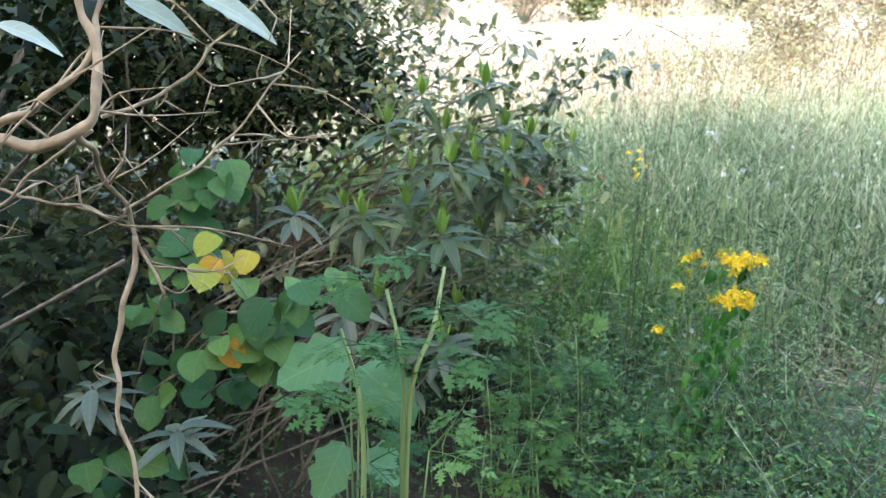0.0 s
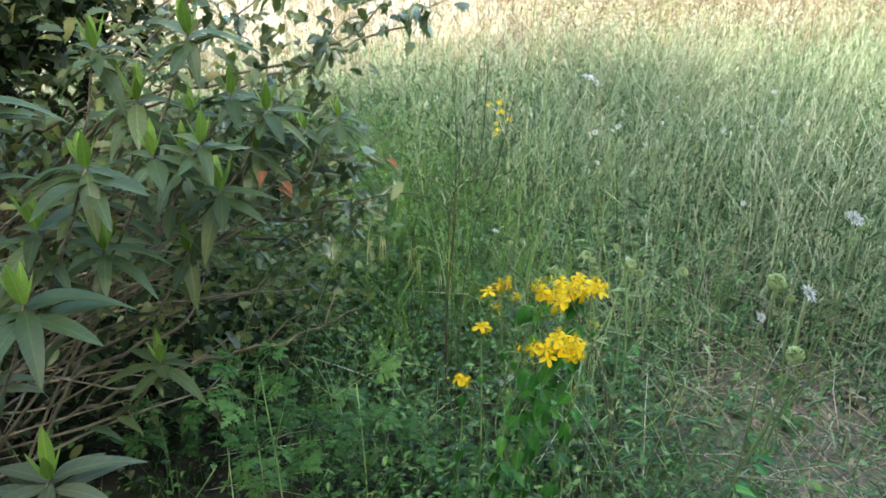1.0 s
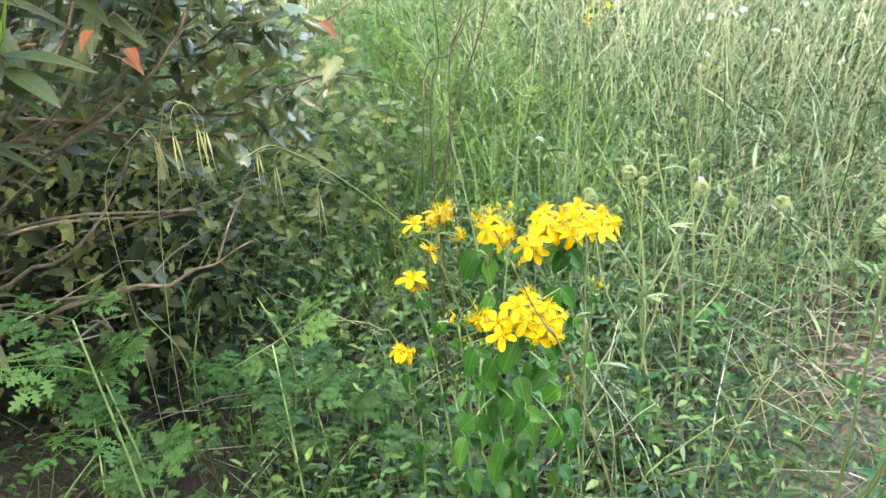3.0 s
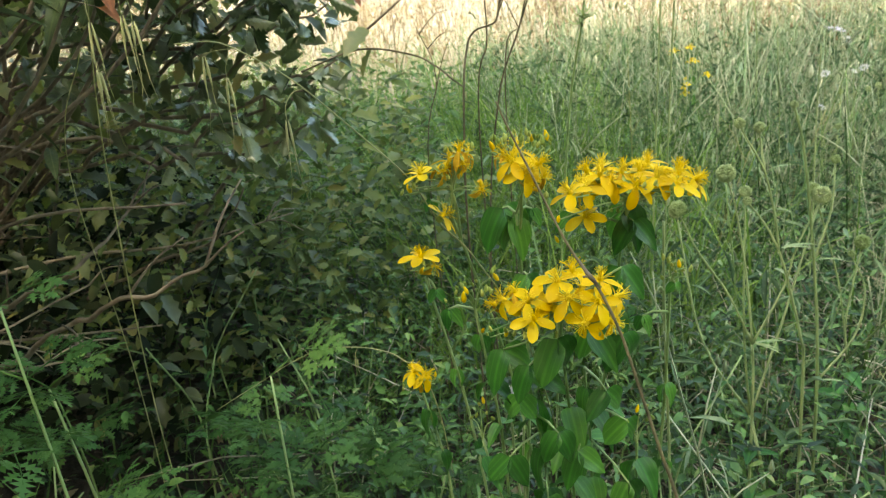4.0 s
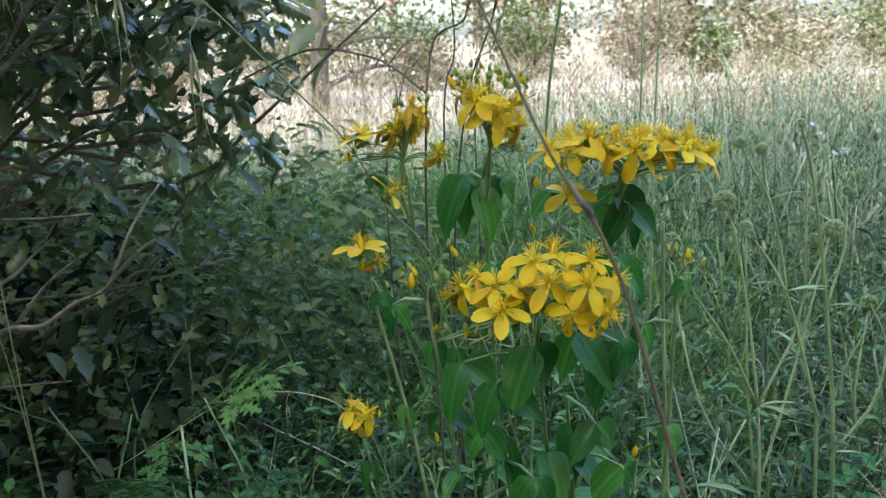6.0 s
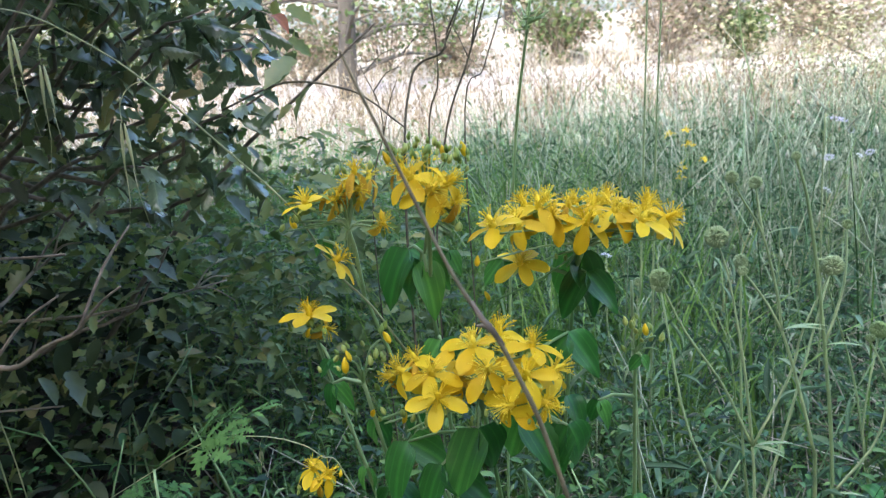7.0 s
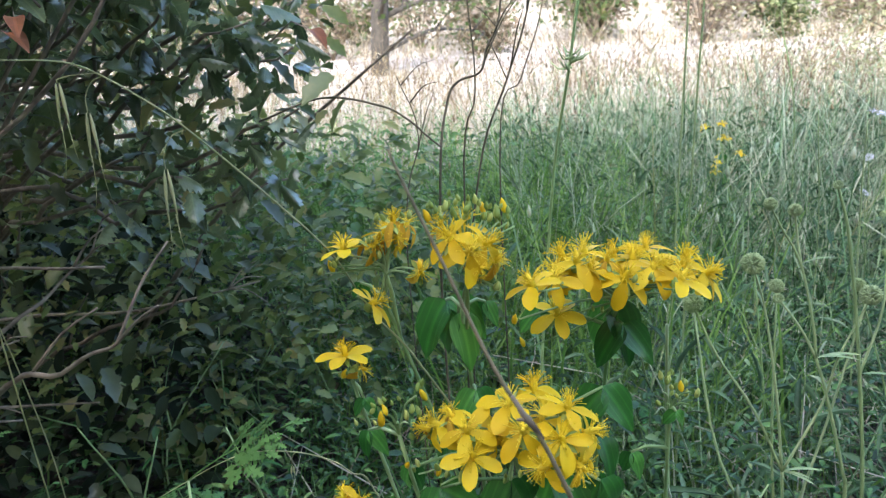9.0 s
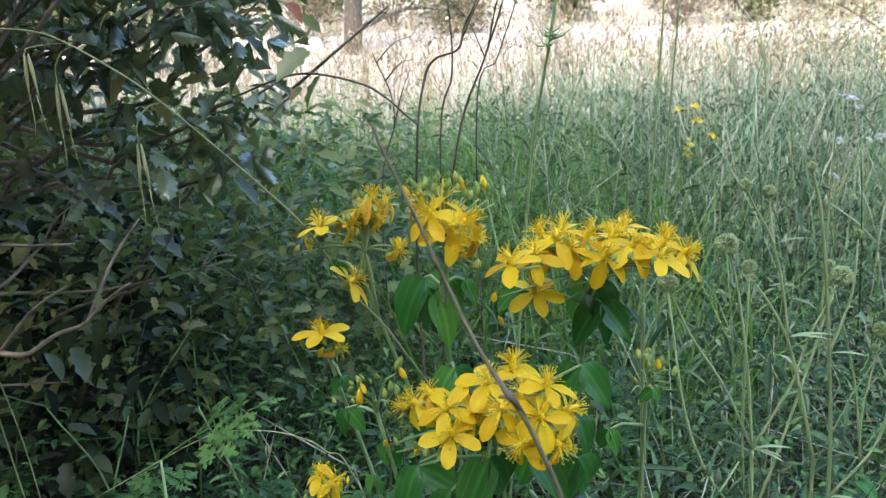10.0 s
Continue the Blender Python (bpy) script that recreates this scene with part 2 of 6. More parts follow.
def ground_material():
    m, nt, bsdf = principled("earth")
    big, mid, fine = noise_node(nt, 0.9, 5), noise_node(nt, 9, 6), noise_node(nt, 140, 4)
    soil = ramp(nt, math_node(nt, "ADD", math_node(nt, "MULTIPLY", mid, 0.6), math_node(nt, "MULTIPLY", fine, 0.4)),
                [(0.3, (0.014, 0.011, 0.007)), (0.55, (0.045, 0.034, 0.022)), (0.75, (0.13, 0.10, 0.066))])
    straw = ramp(nt, mid, [(0.3, (0.34, 0.29, 0.23)), (0.7, (0.60, 0.52, 0.43))])
    tc = nt.nodes.new("ShaderNodeTexCoord")
    sep = nt.nodes.new("ShaderNodeSeparateXYZ")
    nt.links.new(tc.outputs["Object"], sep.inputs[0])
    far = math_node(nt, "ADD", sep.outputs[1], math_node(nt, "MULTIPLY", big, 1.6))
    mr = nt.nodes.new("ShaderNodeMapRange")
    mr.inputs[1].default_value, mr.inputs[2].default_value = 2.6, 4.6
    nt.links.new(far, mr.inputs[0])
    dx = math_node(nt, "MULTIPLY", math_node(nt, "SUBTRACT", sep.outputs[0], 0.80), 2.2)
    dy = math_node(nt, "MULTIPLY", math_node(nt, "SUBTRACT", sep.outputs[1], 0.14), 2.9)
    away = math_node(nt, "ADD", math_node(nt, "SQRT", math_node(nt, "ADD", math_node(nt, "MULTIPLY", dx, dx), math_node(nt, "MULTIPLY", dy, dy))), math_node(nt, "MULTIPLY", mid, 0.7))
    dry = nt.nodes.new("ShaderNodeMapRange")
    dry.inputs[1].default_value, dry.inputs[2].default_value = 1.45, 0.95
    nt.links.new(away, dry.inputs[0])
    dusty = ramp(nt, fine, [(0.3, (0.07, 0.055, 0.042)), (0.7, (0.24, 0.195, 0.155))])
    soil = mix_colour(nt, dry.outputs[0], soil, dusty)
    nt.links.new(mix_colour(nt, mr.outputs[0], soil, straw), bsdf.inputs["Base Color"])
    bsdf.inputs["Roughness"].default_value = 0.95
    bump(nt, bsdf, math_node(nt, "ADD", mid, fine), 0.8, 0.01)
    return m


M_EARTH = ground_material()
M_TRACK = woody("pale_track", (0.27, 0.22, 0.18), (0.56, 0.48, 0.40), 5, 0.95)


# ---- mesh helpers ----
class Geo:
    """Collects vertices and faces of one mesh."""

    def __init__(self):
        self.v, self.f, self.mi = [], [], []

    def add(self, verts, faces, m=None, mi=0):
        n = len(self.v)
        self.v += [tuple(m @ Vector(p)) for p in verts] if m is not None else [tuple(p) for p in verts]
        self.f += [tuple(i + n for i in f) for f in faces]
        self.mi += [mi] * len(faces)

    def tube(self, pts, radii, sides=5, mi=0):
        pts = [Vector(p) for p in pts]
        n0 = len(self.v)
        ref = Vector((0.31, 0.77, 0.55))
        for i, p in enumerate(pts):
            d = (pts[min(i + 1, len(pts) - 1)] - pts[max(i - 1, 0)]).normalized()
            a = d.cross(ref)
            if a.length < 1e-4:
                a = d.cross(Vector((1, 0, 0)))
            a.normalize()
            b = d.cross(a)
            r = radii[i] if isinstance(radii, (list, tuple)) else radii
            for k in range(sides):
                w = 2 * math.pi * k / sides
                self.v.append(tuple(p + (a * math.cos(w) + b * math.sin(w)) * r))
        for i in range(len(pts) - 1):
            for k in range(sides):
                k2 = (k + 1) % sides
                self.f.append((n0 + i * sides + k, n0 + i * sides + k2, n0 + (i + 1) * sides + k2, n0 + (i + 1) * sides + k))
                self.mi.append(mi)
        last = n0 + (len(pts) - 1) * sides
        self.f += [tuple(range(last, last + sides)), tuple(reversed(range(n0, n0 + sides)))]
        self.mi += [mi, mi]

    def mesh(self, name, *mats, smooth=True):
        me = bpy.data.meshes.new(name)
        me.from_pydata(self.v, [], self.f)
        for m in mats:
            me.materials.append(m)
        if len(mats) > 1:
            me.polygons.foreach_set("material_index", self.mi)
        if smooth:
            me.polygons.foreach_set("use_smooth", [True] * len(me.polygons))
        me.update()
        return me


def spline(pts, n=6):
    """Catmull-Rom curve through the points."""
    p = [Vector(q) for q in pts]
    p = [p[0] * 2 - p[1]] + p + [p[-1] * 2 - p[-2]]
    out = []
    for i in range(1, len(p) - 2):
        for k in range(n):
            t = k / n
            a, b, c, d = p[i - 1], p[i], p[i + 1], p[i + 2]
            out.append(0.5 * ((2 * b) + (c - a) * t + (2 * a - 5 * b + 4 * c - d) * t * t + (3 * b - a - 3 * c + d) * t ** 3))
    return out + [p[-2]]


def taper(n, a, b):
    return [a + (b - a) * i / max(1, n - 1) for i in range(n)]


def part(name, data, parent, m=None, label=""):
    ob = new(name, data)
    ob.parent = parent
    if m is not None:
        ob.matrix_basis = m
    return tagged(ob, label) if label else ob


def thing(name, at, label, category, group="", kind="", data=None):
    ob = new(name, data)
    ob.location = at
    return tagged(ob, label, category, group, kind)


def aim(at, along, up=(0, 0, 1), scale=1.0):
    """A pose whose y axis runs along a direction and whose z axis leans to up."""
    y = Vector(along).normalized()
    x = y.cross(Vector(up))
    if x.length < 1e-3:
        x = y.cross(Vector((1, 0.2, 0)))
    x.normalize()
    z = x.cross(y)
    return Matrix.Translation(at) @ Matrix((x, y, z)).transposed().to_4x4() @ Matrix.Scale(scale, 4)


def blade(length, width, shape, rows=7, fold=0.25, droop=0.25, wave=0.0, spines=0):
    """A leaf in its own frame: base at the origin, along y, upper face to z."""
    verts, faces = [], []
    for i in range(rows + 1):
        t = i / rows
        w = width / 2 * shape(t)
        if spines and 0 < i < rows:
            w *= 1.2 if i % 2 else 0.80
        y = length * t
        z = -droop * length * t * t
        for s in (-1, -0.5, 0, 0.5, 1):
            zz = z + fold * abs(s) * w + wave * width * math.sin(t * 9 + s * 2) * abs(s)
            verts.append((s * w, y, zz))
    for i in range(rows):
        for k in range(4):
            a = i * 5 + k
            faces.append((a, a + 1, a + 6, a + 5))
    return verts, faces


def light_leaf(length, width, shape, rows=7, fold=0.4, droop=0.25, spines=1):
    """As blade, with a single fold."""
    v, _ = blade(length, width, shape, rows, fold, droop, 0.0, spines)
    verts = [v[5 * i + k] for i in range(rows + 1) for k in (0, 2, 4)]
    faces = [(3 * i + k, 3 * i + k + 1, 3 * i + k + 4, 3 * i + k + 3) for i in range(rows) for k in (0, 1)]
    return verts, faces


def oak_shape(t):
    return max(0.06, math.sin(math.pi * min(1, 0.06 + 0.94 * t)) ** 0.65)


def lance(t):
    return max(0.02, math.sin(math.pi * min(1, t ** 0.85)) ** 0.8)


def ovate(t):
    return max(0.03, math.sin(math.pi * t ** 0.6) ** 0.75) if t < 1 else 0.03


def roundish(t):
    return max(0.04, (1 - (2 * t - 1) ** 2) ** 0.5) * (1.12 - 0.3 * t) * (0.75 if t < 0.01 else 1)


def petal_shape(t):
    return (0.30 + 0.70 * min(1, t / 0.45) ** 0.8) * (max(0.05, 1 - max(0, (t - 0.62) / 0.38) ** 2.4) ** 0.5)


def blade_mesh(name, mat, *a, **k):
    g = Geo()
    g.add(*blade(*a, **k))
    return g.mesh(name, mat)


# ---- ground, track, distance ----
def ground_height(x, y):
    near = -0.06 - 0.035 * max(-1.5, min(1.5, x)) * (1 - min(1, max(0, (y - 1) / 4)))
    rise = min(1, max(0, (y - 1.0) / 5.0)) * 0.05
    bank = min(1, max(0, (y - 9.0) / 6.0)) * 0.5 - min(1, max(0, (y - 30) / 30)) * 0.3
    return near + rise + bank + 0.02 * noise.noise(Vector((x * 1.7, y * 1.7, 3))) + 0.008 * noise.noise(Vector((x * 9, y * 9, 1)))


def build_ground():
    axis_x = [-400, -150, -60, -30, -15, -9] + [-6 + 0.1 * i for i in range(121)] + [9, 15, 30, 60, 150, 400]
    axis_y = [-400, -150, -60, -30, -15, -9, -6, -4] + [-2.5 + 0.1 * i for i in range(140)] + [13, 15, 18, 22, 30, 45, 70, 150, 400]
    nx = len(axis_x)
    verts = [(x, y, ground_height(x, y)) for y in axis_y for x in axis_x]
    faces = [(j * nx + i, j * nx + i + 1, (j + 1) * nx + i + 1, (j + 1) * nx + i) for j in range(len(axis_y) - 1) for i in range(nx - 1)]
    g = Geo()
    g.add(verts, faces)
    thing("ground", (0, 0, 0), "brown earth with leaf litter and trodden straw", "ground", kind="structure", data=g.mesh("ground", M_EARTH))
    xs = [-40, -20, -12] + [-8 + 0.25 * i for i in range(65)] + [12, 20, 40]
    verts, faces = [], []
    for x in xs:
        for k in range(7):
            y = 5.7 + 2.3 * k / 6 + 0.25 * noise.noise(Vector((x * 0.6, k * 0.4, 7)))
            verts.append((x, y, ground_height(x, y) - 0.02 + 0.045 * math.sin(math.pi * k / 6) ** 0.5))
    for i in range(len(xs) - 1):
        for k in range(6):
            a = i * 7 + k
            faces.append((a, a + 7, a + 8, a + 1))
    g = Geo()
    g.add(verts, faces)
    thing("dirt_track", (0, 0, 0), "pale dusty sunlit dirt track across the meadow", "track", kind="structure", data=g.mesh("dirt_track", M_TRACK))


build_ground()


def scatter(n, x0, x1, y0, y1, keep):
    out = []
    while len(out) < n:
        k = rng.uniform((x0, y0, 0), (x1, y1, 1), (n, 3))
        out += [(a, b) for a, b, c in k if c < keep(a, b)]
    return out[:n]


def blades_mesh(name, mat, roots, height, spread, width, lean=0.35, rows=4, seed=1, bias=(0, 0)):
    """Many curved tapering blades in one mesh."""
    r = np.random.default_rng(seed)
    n = len(roots)
    root = np.array([(x, y, ground_height(x, y) - 0.01) for x, y in roots])
    h = height * (1 + spread * (r.random(n) * 2 - 1))
    turn = r.random(n) * 2 * np.pi
    amount = lean * (0.15 + r.random(n) ** 1.5)
    off = np.stack([np.cos(turn) * amount + bias[0], np.sin(turn) * amount + bias[1], np.zeros(n)], 1) * h[:, None]
    face = r.random(n) * 2 * np.pi
    side = np.stack([np.cos(face), np.sin(face), np.zeros(n)], 1) * (width * (0.6 + 0.8 * r.random(n)))[:, None] / 2
    verts = np.zeros((n, 2 * rows + 1, 3))
    for i in range(rows):
        t = i / rows
        c = root + off * t ** 1.8
        c[:, 2] += h * (t - 0.12 * amount * t * t)
        w = 1 - 0.75 * t
        verts[:, 2 * i] = c - side * w
        verts[:, 2 * i + 1] = c + side * w
    c = root + off
    c[:, 2] += h * (1 - 0.12 * amount)
    verts[:, 2 * rows] = c
    base = np.arange(n)[:, None] * (2 * rows + 1)
    faces = []
    for i in range(rows - 1):
        faces.append(base + np.array([2 * i, 2 * i + 1, 2 * i + 3, 2 * i + 2]))
    tips = base + np.array([2 * rows - 2, 2 * rows - 1, 2 * rows])
    me = bpy.data.meshes.new(name)
    me.from_pydata(verts.reshape(-1, 3).tolist(), [], np.concatenate(faces).tolist() + tips.tolist())
    me.materials.append(mat)
    me.polygons.foreach_set("use_smooth", [True] * len(me.polygons))
    return me


def clump_noise(x, y, f, s):
    return 0.5 + 0.5 * noise.noise(Vector((x * f, y * f, s)))


def fade(x, y, x0, x1, y0, y1, w):
    """1 inside a stretch of ground, falling to 0 along an uneven border."""
    n = 0.6 * w * noise.noise(Vector((x * 2.3, y * 2.3, 17)))
    d = min(x - x0, x1 - x, y - y0, y1 - y) + n
    return min(1, max(0, d / w))


def inside(q, centre, radii, rough=0.35, f=5):
    """Whether a point lies in an uneven rounded mass."""
    s = sum(((a - m) / k) ** 2 for a, m, k in zip(q, centre, radii))
    return s < 1 + rough * noise.noise(q * f)


def meadow_edge(x, y):
    """How thick the meadow still stands towards its uneven outer border."""
    n = 0.35 * noise.noise(Vector((x * 1.3, y * 1.3, 23)))
    return math.exp(-(max(0, x - 1.7 + n) / 0.95) ** 2 - (max(0, -0.05 - y + n * 0.6) / 0.38) ** 2 - (max(0, y - 1.9 + n) / 0.45) ** 2)


def meadow_keep(x, y):
    bare = math.exp(-(((x - 0.66) / 0.34) ** 2 + ((y - 0.16) / 0.26) ** 2))
    wood = 1 / (1 + math.exp((x - 0.24 + 0.14 * y) * -10))
    return max(0.03, wood * (1 - 0.95 * bare) * (0.35 + 0.65 * clump_noise(x, y, 2.2, 4)) * (1.0 if y > 0.0 else 0.55)) * meadow_edge(x, y)


def stuff(name, label, category, data):
    return thing(name, (0, 0, 0), label, category, kind="stuff", data=data)


stuff("meadow_grass", "fine grey-green meadow grass standing in the shade", "grass",
      blades_mesh("meadow_grass", M_GRASS, scatter(3600, -0.7, 4.4, -1.1, 2.8, meadow_keep), 0.20, 0.8, 0.0032, 1.0, seed=2))
stuff("sparse_grass", "thin low grass growing over the shaded ground", "grass",
      blades_mesh("sparse_grass", M_GRASS, scatter(24000, -7, 8, -4.8, 3.5, lambda x, y: (0.15 + 0.85 * clump_noise(x, y, 0.9, 31) ** 2) * (1 - 0.97 * fade(x, y, -1.4, 1.9, -1.4, 2.2, 0.8))), 0.15, 0.6, 0.0075, 1.2, rows=3, seed=33))
stuff("bent_grass", "arching grass blades bent in all directions", "grass",
      blades_mesh("bent_grass", M_GRASS, scatter(4800, -0.6, 4.4, -1.1, 2.8, lambda x, y: meadow_keep(x, y) * (0.4 if y < 0.7 and x < 0.7 else 1)), 0.13, 0.7, 0.0050, 2.3, rows=5, seed=12))
stuff("tall_grass", "tall thin pale green grass stalks in the meadow", "grass",
      blades_mesh("tall_grass", M_GRASS, scatter(2400, -0.3, 4.4, 0.3, 2.6, lambda x, y: meadow_keep(x, y) * (0.35 if x < 0.3 or y < 0.8 else 1) * (0.2 + 0.8 * clump_noise(x, y, 4, 33))), 0.36, 0.5, 0.0032, 0.55, rows=5, seed=3))
stuff("far_meadow_grass", "grey-green grass at the edge of the shade", "grass",
      blades_mesh("far_meadow_grass", M_GRASS, scatter(3500, -3.5, 6, 1.9, 3.2, lambda x, y: (0.95 - 0.7 * (y - 1.9)) * fade(x, y, -4.2, 6.6, 1.5, 3.9, 0.9)), 0.20, 0.6, 0.0045, 0.8, seed=4))
stuff("dry_grass", "sunlit dry straw-coloured grass beyond the shade", "grass",
      blades_mesh("dry_grass", M_STRAW, scatter(22000, -5, 7, 1.2, 3.5, lambda x, y: fade(x, y, -5, 7, 0.9, 4.2, 0.8) * max(0, min(1, (y - 1.1 - (0.9 if -1.2 < x < 0.15 else 0)) / 1.0)) * (0.3 + 0.7 * clump_noise(x, y, 1.3, 9))), 0.16, 0.7, 0.0040, 0.7, seed=5))
stuff("short_dry_grass", "short bleached grass beside the track", "grass",
      blades_mesh("short_dry_grass", M_STRAW, scatter(20000, -6, 8, 3.2, 6.0, lambda x, y: 0.3 + 0.7 * clump_noise(x, y, 1.3, 9)), 0.075, 0.7, 0.005, 0.9, rows=3, seed=15))
stuff("far_dry_grass", "bleached dry grass on the bank behind the track", "grass",
      blades_mesh("far_dry_grass", M_STRAW, scatter(9000, -12, 14, 7.7, 14, lambda x, y: 0.3 + 0.7 * clump_noise(x, y, 0.8, 5)), 0.26, 0.5, 0.012, 0.5, rows=3, seed=6))


def tangle(name, mat, n, area, low, high, seed, keep, thick=0.0008, seeds=0.0, lean=1.0):
    """Thin branching stems leaning through each other, some with small seed heads."""
    r = random.Random(seed)
    g = Geo()
    for x, y in scatter(n, *area, keep):
        z = ground_height(x, y) - 0.01
        h = r.uniform(low, high)
        a, l = r.uniform(0, 6.283), lean * h * r.uniform(0.03, 0.85) ** 1.7
        tip = Vector((x + math.cos(a) * l, y + math.sin(a) * l, z + h))
        mid = Vector((x, y, z)).lerp(tip, 0.5) + Vector((-math.cos(a), -math.sin(a), 0.6)) * l * 0.18
        pts = spline([(x, y, z), mid, tip], 3)
        g.tube(pts, taper(7, thick, thick * 0.5), 3)
        for k in range(r.randint(1, 3)):
            p = pts[r.randrange(2, 6)]
            b = r.uniform(0, 6.283)
            e = p + Vector((math.cos(b), math.sin(b), r.uniform(0.5, 1.6))) * h * r.uniform(0.1, 0.28)
            g.tube([p, p.lerp(e, 0.5) + Vector((0, 0, 0.005)), e], [thick * 0.7, thick * 0.6, thick * 0.4], 3)
            if r.random() < seeds:
                s = r.uniform(0.002, 0.0045)
                g.tube([e - Vector((0, 0, s)), e + Vector((0, 0, s)), e + Vector((0, 0, 4 * s))], [s * 0.3, s, s * 0.2], 4)
    return g.mesh(name, mat)


stuff("stem_tangle", "pale green branching stems tangled through the meadow", "stalks",
      tangle("stem_tangle", M_STEMS, 1700, (0.05, 4.2, -0.6, 2.7), 0.16, 0.42, 41, lambda x, y: meadow_keep(x, y) * (0.25 if y < 0.9 else 1), 0.0014, 0.3, 0.65))
stuff("pale_dry_stems", "pale dry stems standing on the open side of the meadow", "stalks",
      tangle("pale_dry_stems", M_PALESTEM, 1600, (0.50, 3.0, 0.25, 2.2), 0.20, 0.50, 44, lambda x, y: min(1, max(0.1, (x - 0.6 - 0.12 * y) / 0.5)) * (0.08 + 1.3 * max(0, clump_noise(x, y, 4.5, 57) - 0.3)), 0.0020, 0.5, 0.45))
stuff("seeding_grass", "dry grass stalks with brown seed heads before the track", "stalks",
      tangle("seeding_grass", M_SEEDS, 1700, (-3, 4.5, 1.8, 4.2), 0.18, 0.42, 42, lambda x, y: 0.8 if y > 2.6 or not -1.2 < x < 0.15 else 0.1, 0.0014, 0.9))


stuff("tall_dry_weeds", "tall dry branching weeds at the sunny edge of the meadow", "weeds",
      tangle("tall_dry_weeds", M_BROWNW, 1200, (-2.6, 5.0, 2.3, 5.2), 0.18, 0.44, 43, lambda x, y: (0.15 if -1.2 < x < 0.1 and y < 3 else 1) * clump_noise(x, y, 1.4, 51) ** 2, 0.0022, 0.9))


def small_leaves(name, mat, spots, size, zlow, zhigh, seed, rise=0.5, slim=1.0):
    """Many small oval leaves at differing heights, joined."""
    r = random.Random(seed)
    g = Geo()
    for x, y in spots:
        z = ground_height(x, y) + zlow + (zhigh - zlow) * r.random() ** 1.6
        L = size * r.uniform(0.6, 1.4)
        W = L * slim * r.uniform(0.2, 0.5)
        a = r.uniform(0, 6.283)
        m = aim((x, y, z), (math.cos(a), math.sin(a), r.uniform(-0.4, rise)), (r.uniform(-0.5, 0.5), r.uniform(-0.5, 0.5), 1))
        g.add([(0, 0, 0), (-W / 2, L * 0.32, 0.1 * L), (-W * 0.38, L * 0.7, 0.03 * L), (0, L, -0.15 * L), (W * 0.38, L * 0.7, 0.03 * L), (W / 2, L * 0.32, 0.1 * L), (0, L * 0.5, 0)],
              [(0, 6, 1), (1, 6, 2), (2, 6, 3), (3, 6, 4), (4, 6, 5), (5, 6, 0)], m)
    return g.mesh(name, mat)


def under_keep(x, y):
    return fade(x, y, -1.5, 1.0, -0.8, 1.8, 0.4) * (1 / (1 + math.exp((x - 0.44 - 0.05 * y) * 7))) * (0.25 + 0.75 * clump_noise(x, y, 4, 12)) * (1 if x > -0.22 else 0.16)


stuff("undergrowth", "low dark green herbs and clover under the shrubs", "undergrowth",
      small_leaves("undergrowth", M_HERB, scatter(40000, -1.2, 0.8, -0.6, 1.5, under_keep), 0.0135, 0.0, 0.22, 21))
stuff("broad_herbs", "broader bright green herb leaves between the shrubs", "undergrowth",
      small_leaves("broad_herbs", M_HERB2, scatter(1100, -0.6, 1.3, -0.5, 1.3, lambda x, y: max(0.35, under_keep(x, y)) * fade(x, y, -0.8, 1.5, -0.7, 1.6, 0.5)), 0.024, 0.01, 0.13, 25))
stuff("shade_grass", "thin bright green grass blades under the shrubs", "grass",
      blades_mesh("shade_grass", M_HERB2, scatter(2600, -0.5, 0.6, -0.5, 1.5, under_keep), 0.17, 0.7, 0.0028, 1.2, seed=8))
stuff("green_tussock", "tussock of vivid green grass behind the flowers", "grass",
      blades_mesh("green_tussock", M_TUSSOCK, scatter(1200, -0.25, 0.65, 0.45, 1.7, lambda x, y: math.exp(-((x - 0.17) / 0.19) ** 2 - (max(0, y - 1.2) / 0.3) ** 2) * clump_noise(x, y, 3, 8)), 0.27, 0.6, 0.0038, 1.0, rows=5, seed=9))
stuff("meadow_herbs", "small green leaves low among the grass", "undergrowth",
      small_leaves("meadow_herbs", M_MHERB, scatter(34000, -0.2, 4.2, -1.0, 2.8, lambda x, y: meadow_keep(x, y) * (0.6 if y < 0.35 and x < 0.6 else 1)), 0.016, 0.0, 0.22, 22))
stuff("far_herbs", "soft green herbs between the oak and the dry grass", "undergrowth",
      small_leaves("far_herbs", M_HERB2, scatter(4500, -1.0, 0.35, 0.8, 2.5, lambda x, y: fade(x, y, -1.1, 0.5, 0.6, 2.4, 0.6) * (0.3 + 0.7 * clump_noise(x, y, 3, 19))), 0.030, 0.0, 0.26, 27))
stuff("far_green_grass", "loose green grass between the oak and the dry grass", "grass",
      blades_mesh("far_green_grass", M_TUSSOCK, scatter(2200, -1.0, 0.3, 0.9, 2.5, lambda x, y: fade(x, y, -1.1, 0.5, 0.7, 2.4, 0.6) * (0.3 + 0.7 * clump_noise(x, y, 3, 20))), 0.20, 0.6, 0.0042, 1.2, seed=28))
stuff("wispy_herbs", "fine grey-green wispy leaves of meadow herbs", "undergrowth",
      small_leaves("wispy_herbs", M_WISP, scatter(34000, 0.0, 4.4, -0.9, 2.9, lambda x, y: meadow_keep(x, y) * (0.4 if y < 1.0 and x < 0.9 else 1) * (0.25 + 0.75 * clump_noise(x, y, 5.5, 71) ** 1.5)), 0.036, 0.0, 0.29, 63, rise=2.0, slim=0.30))
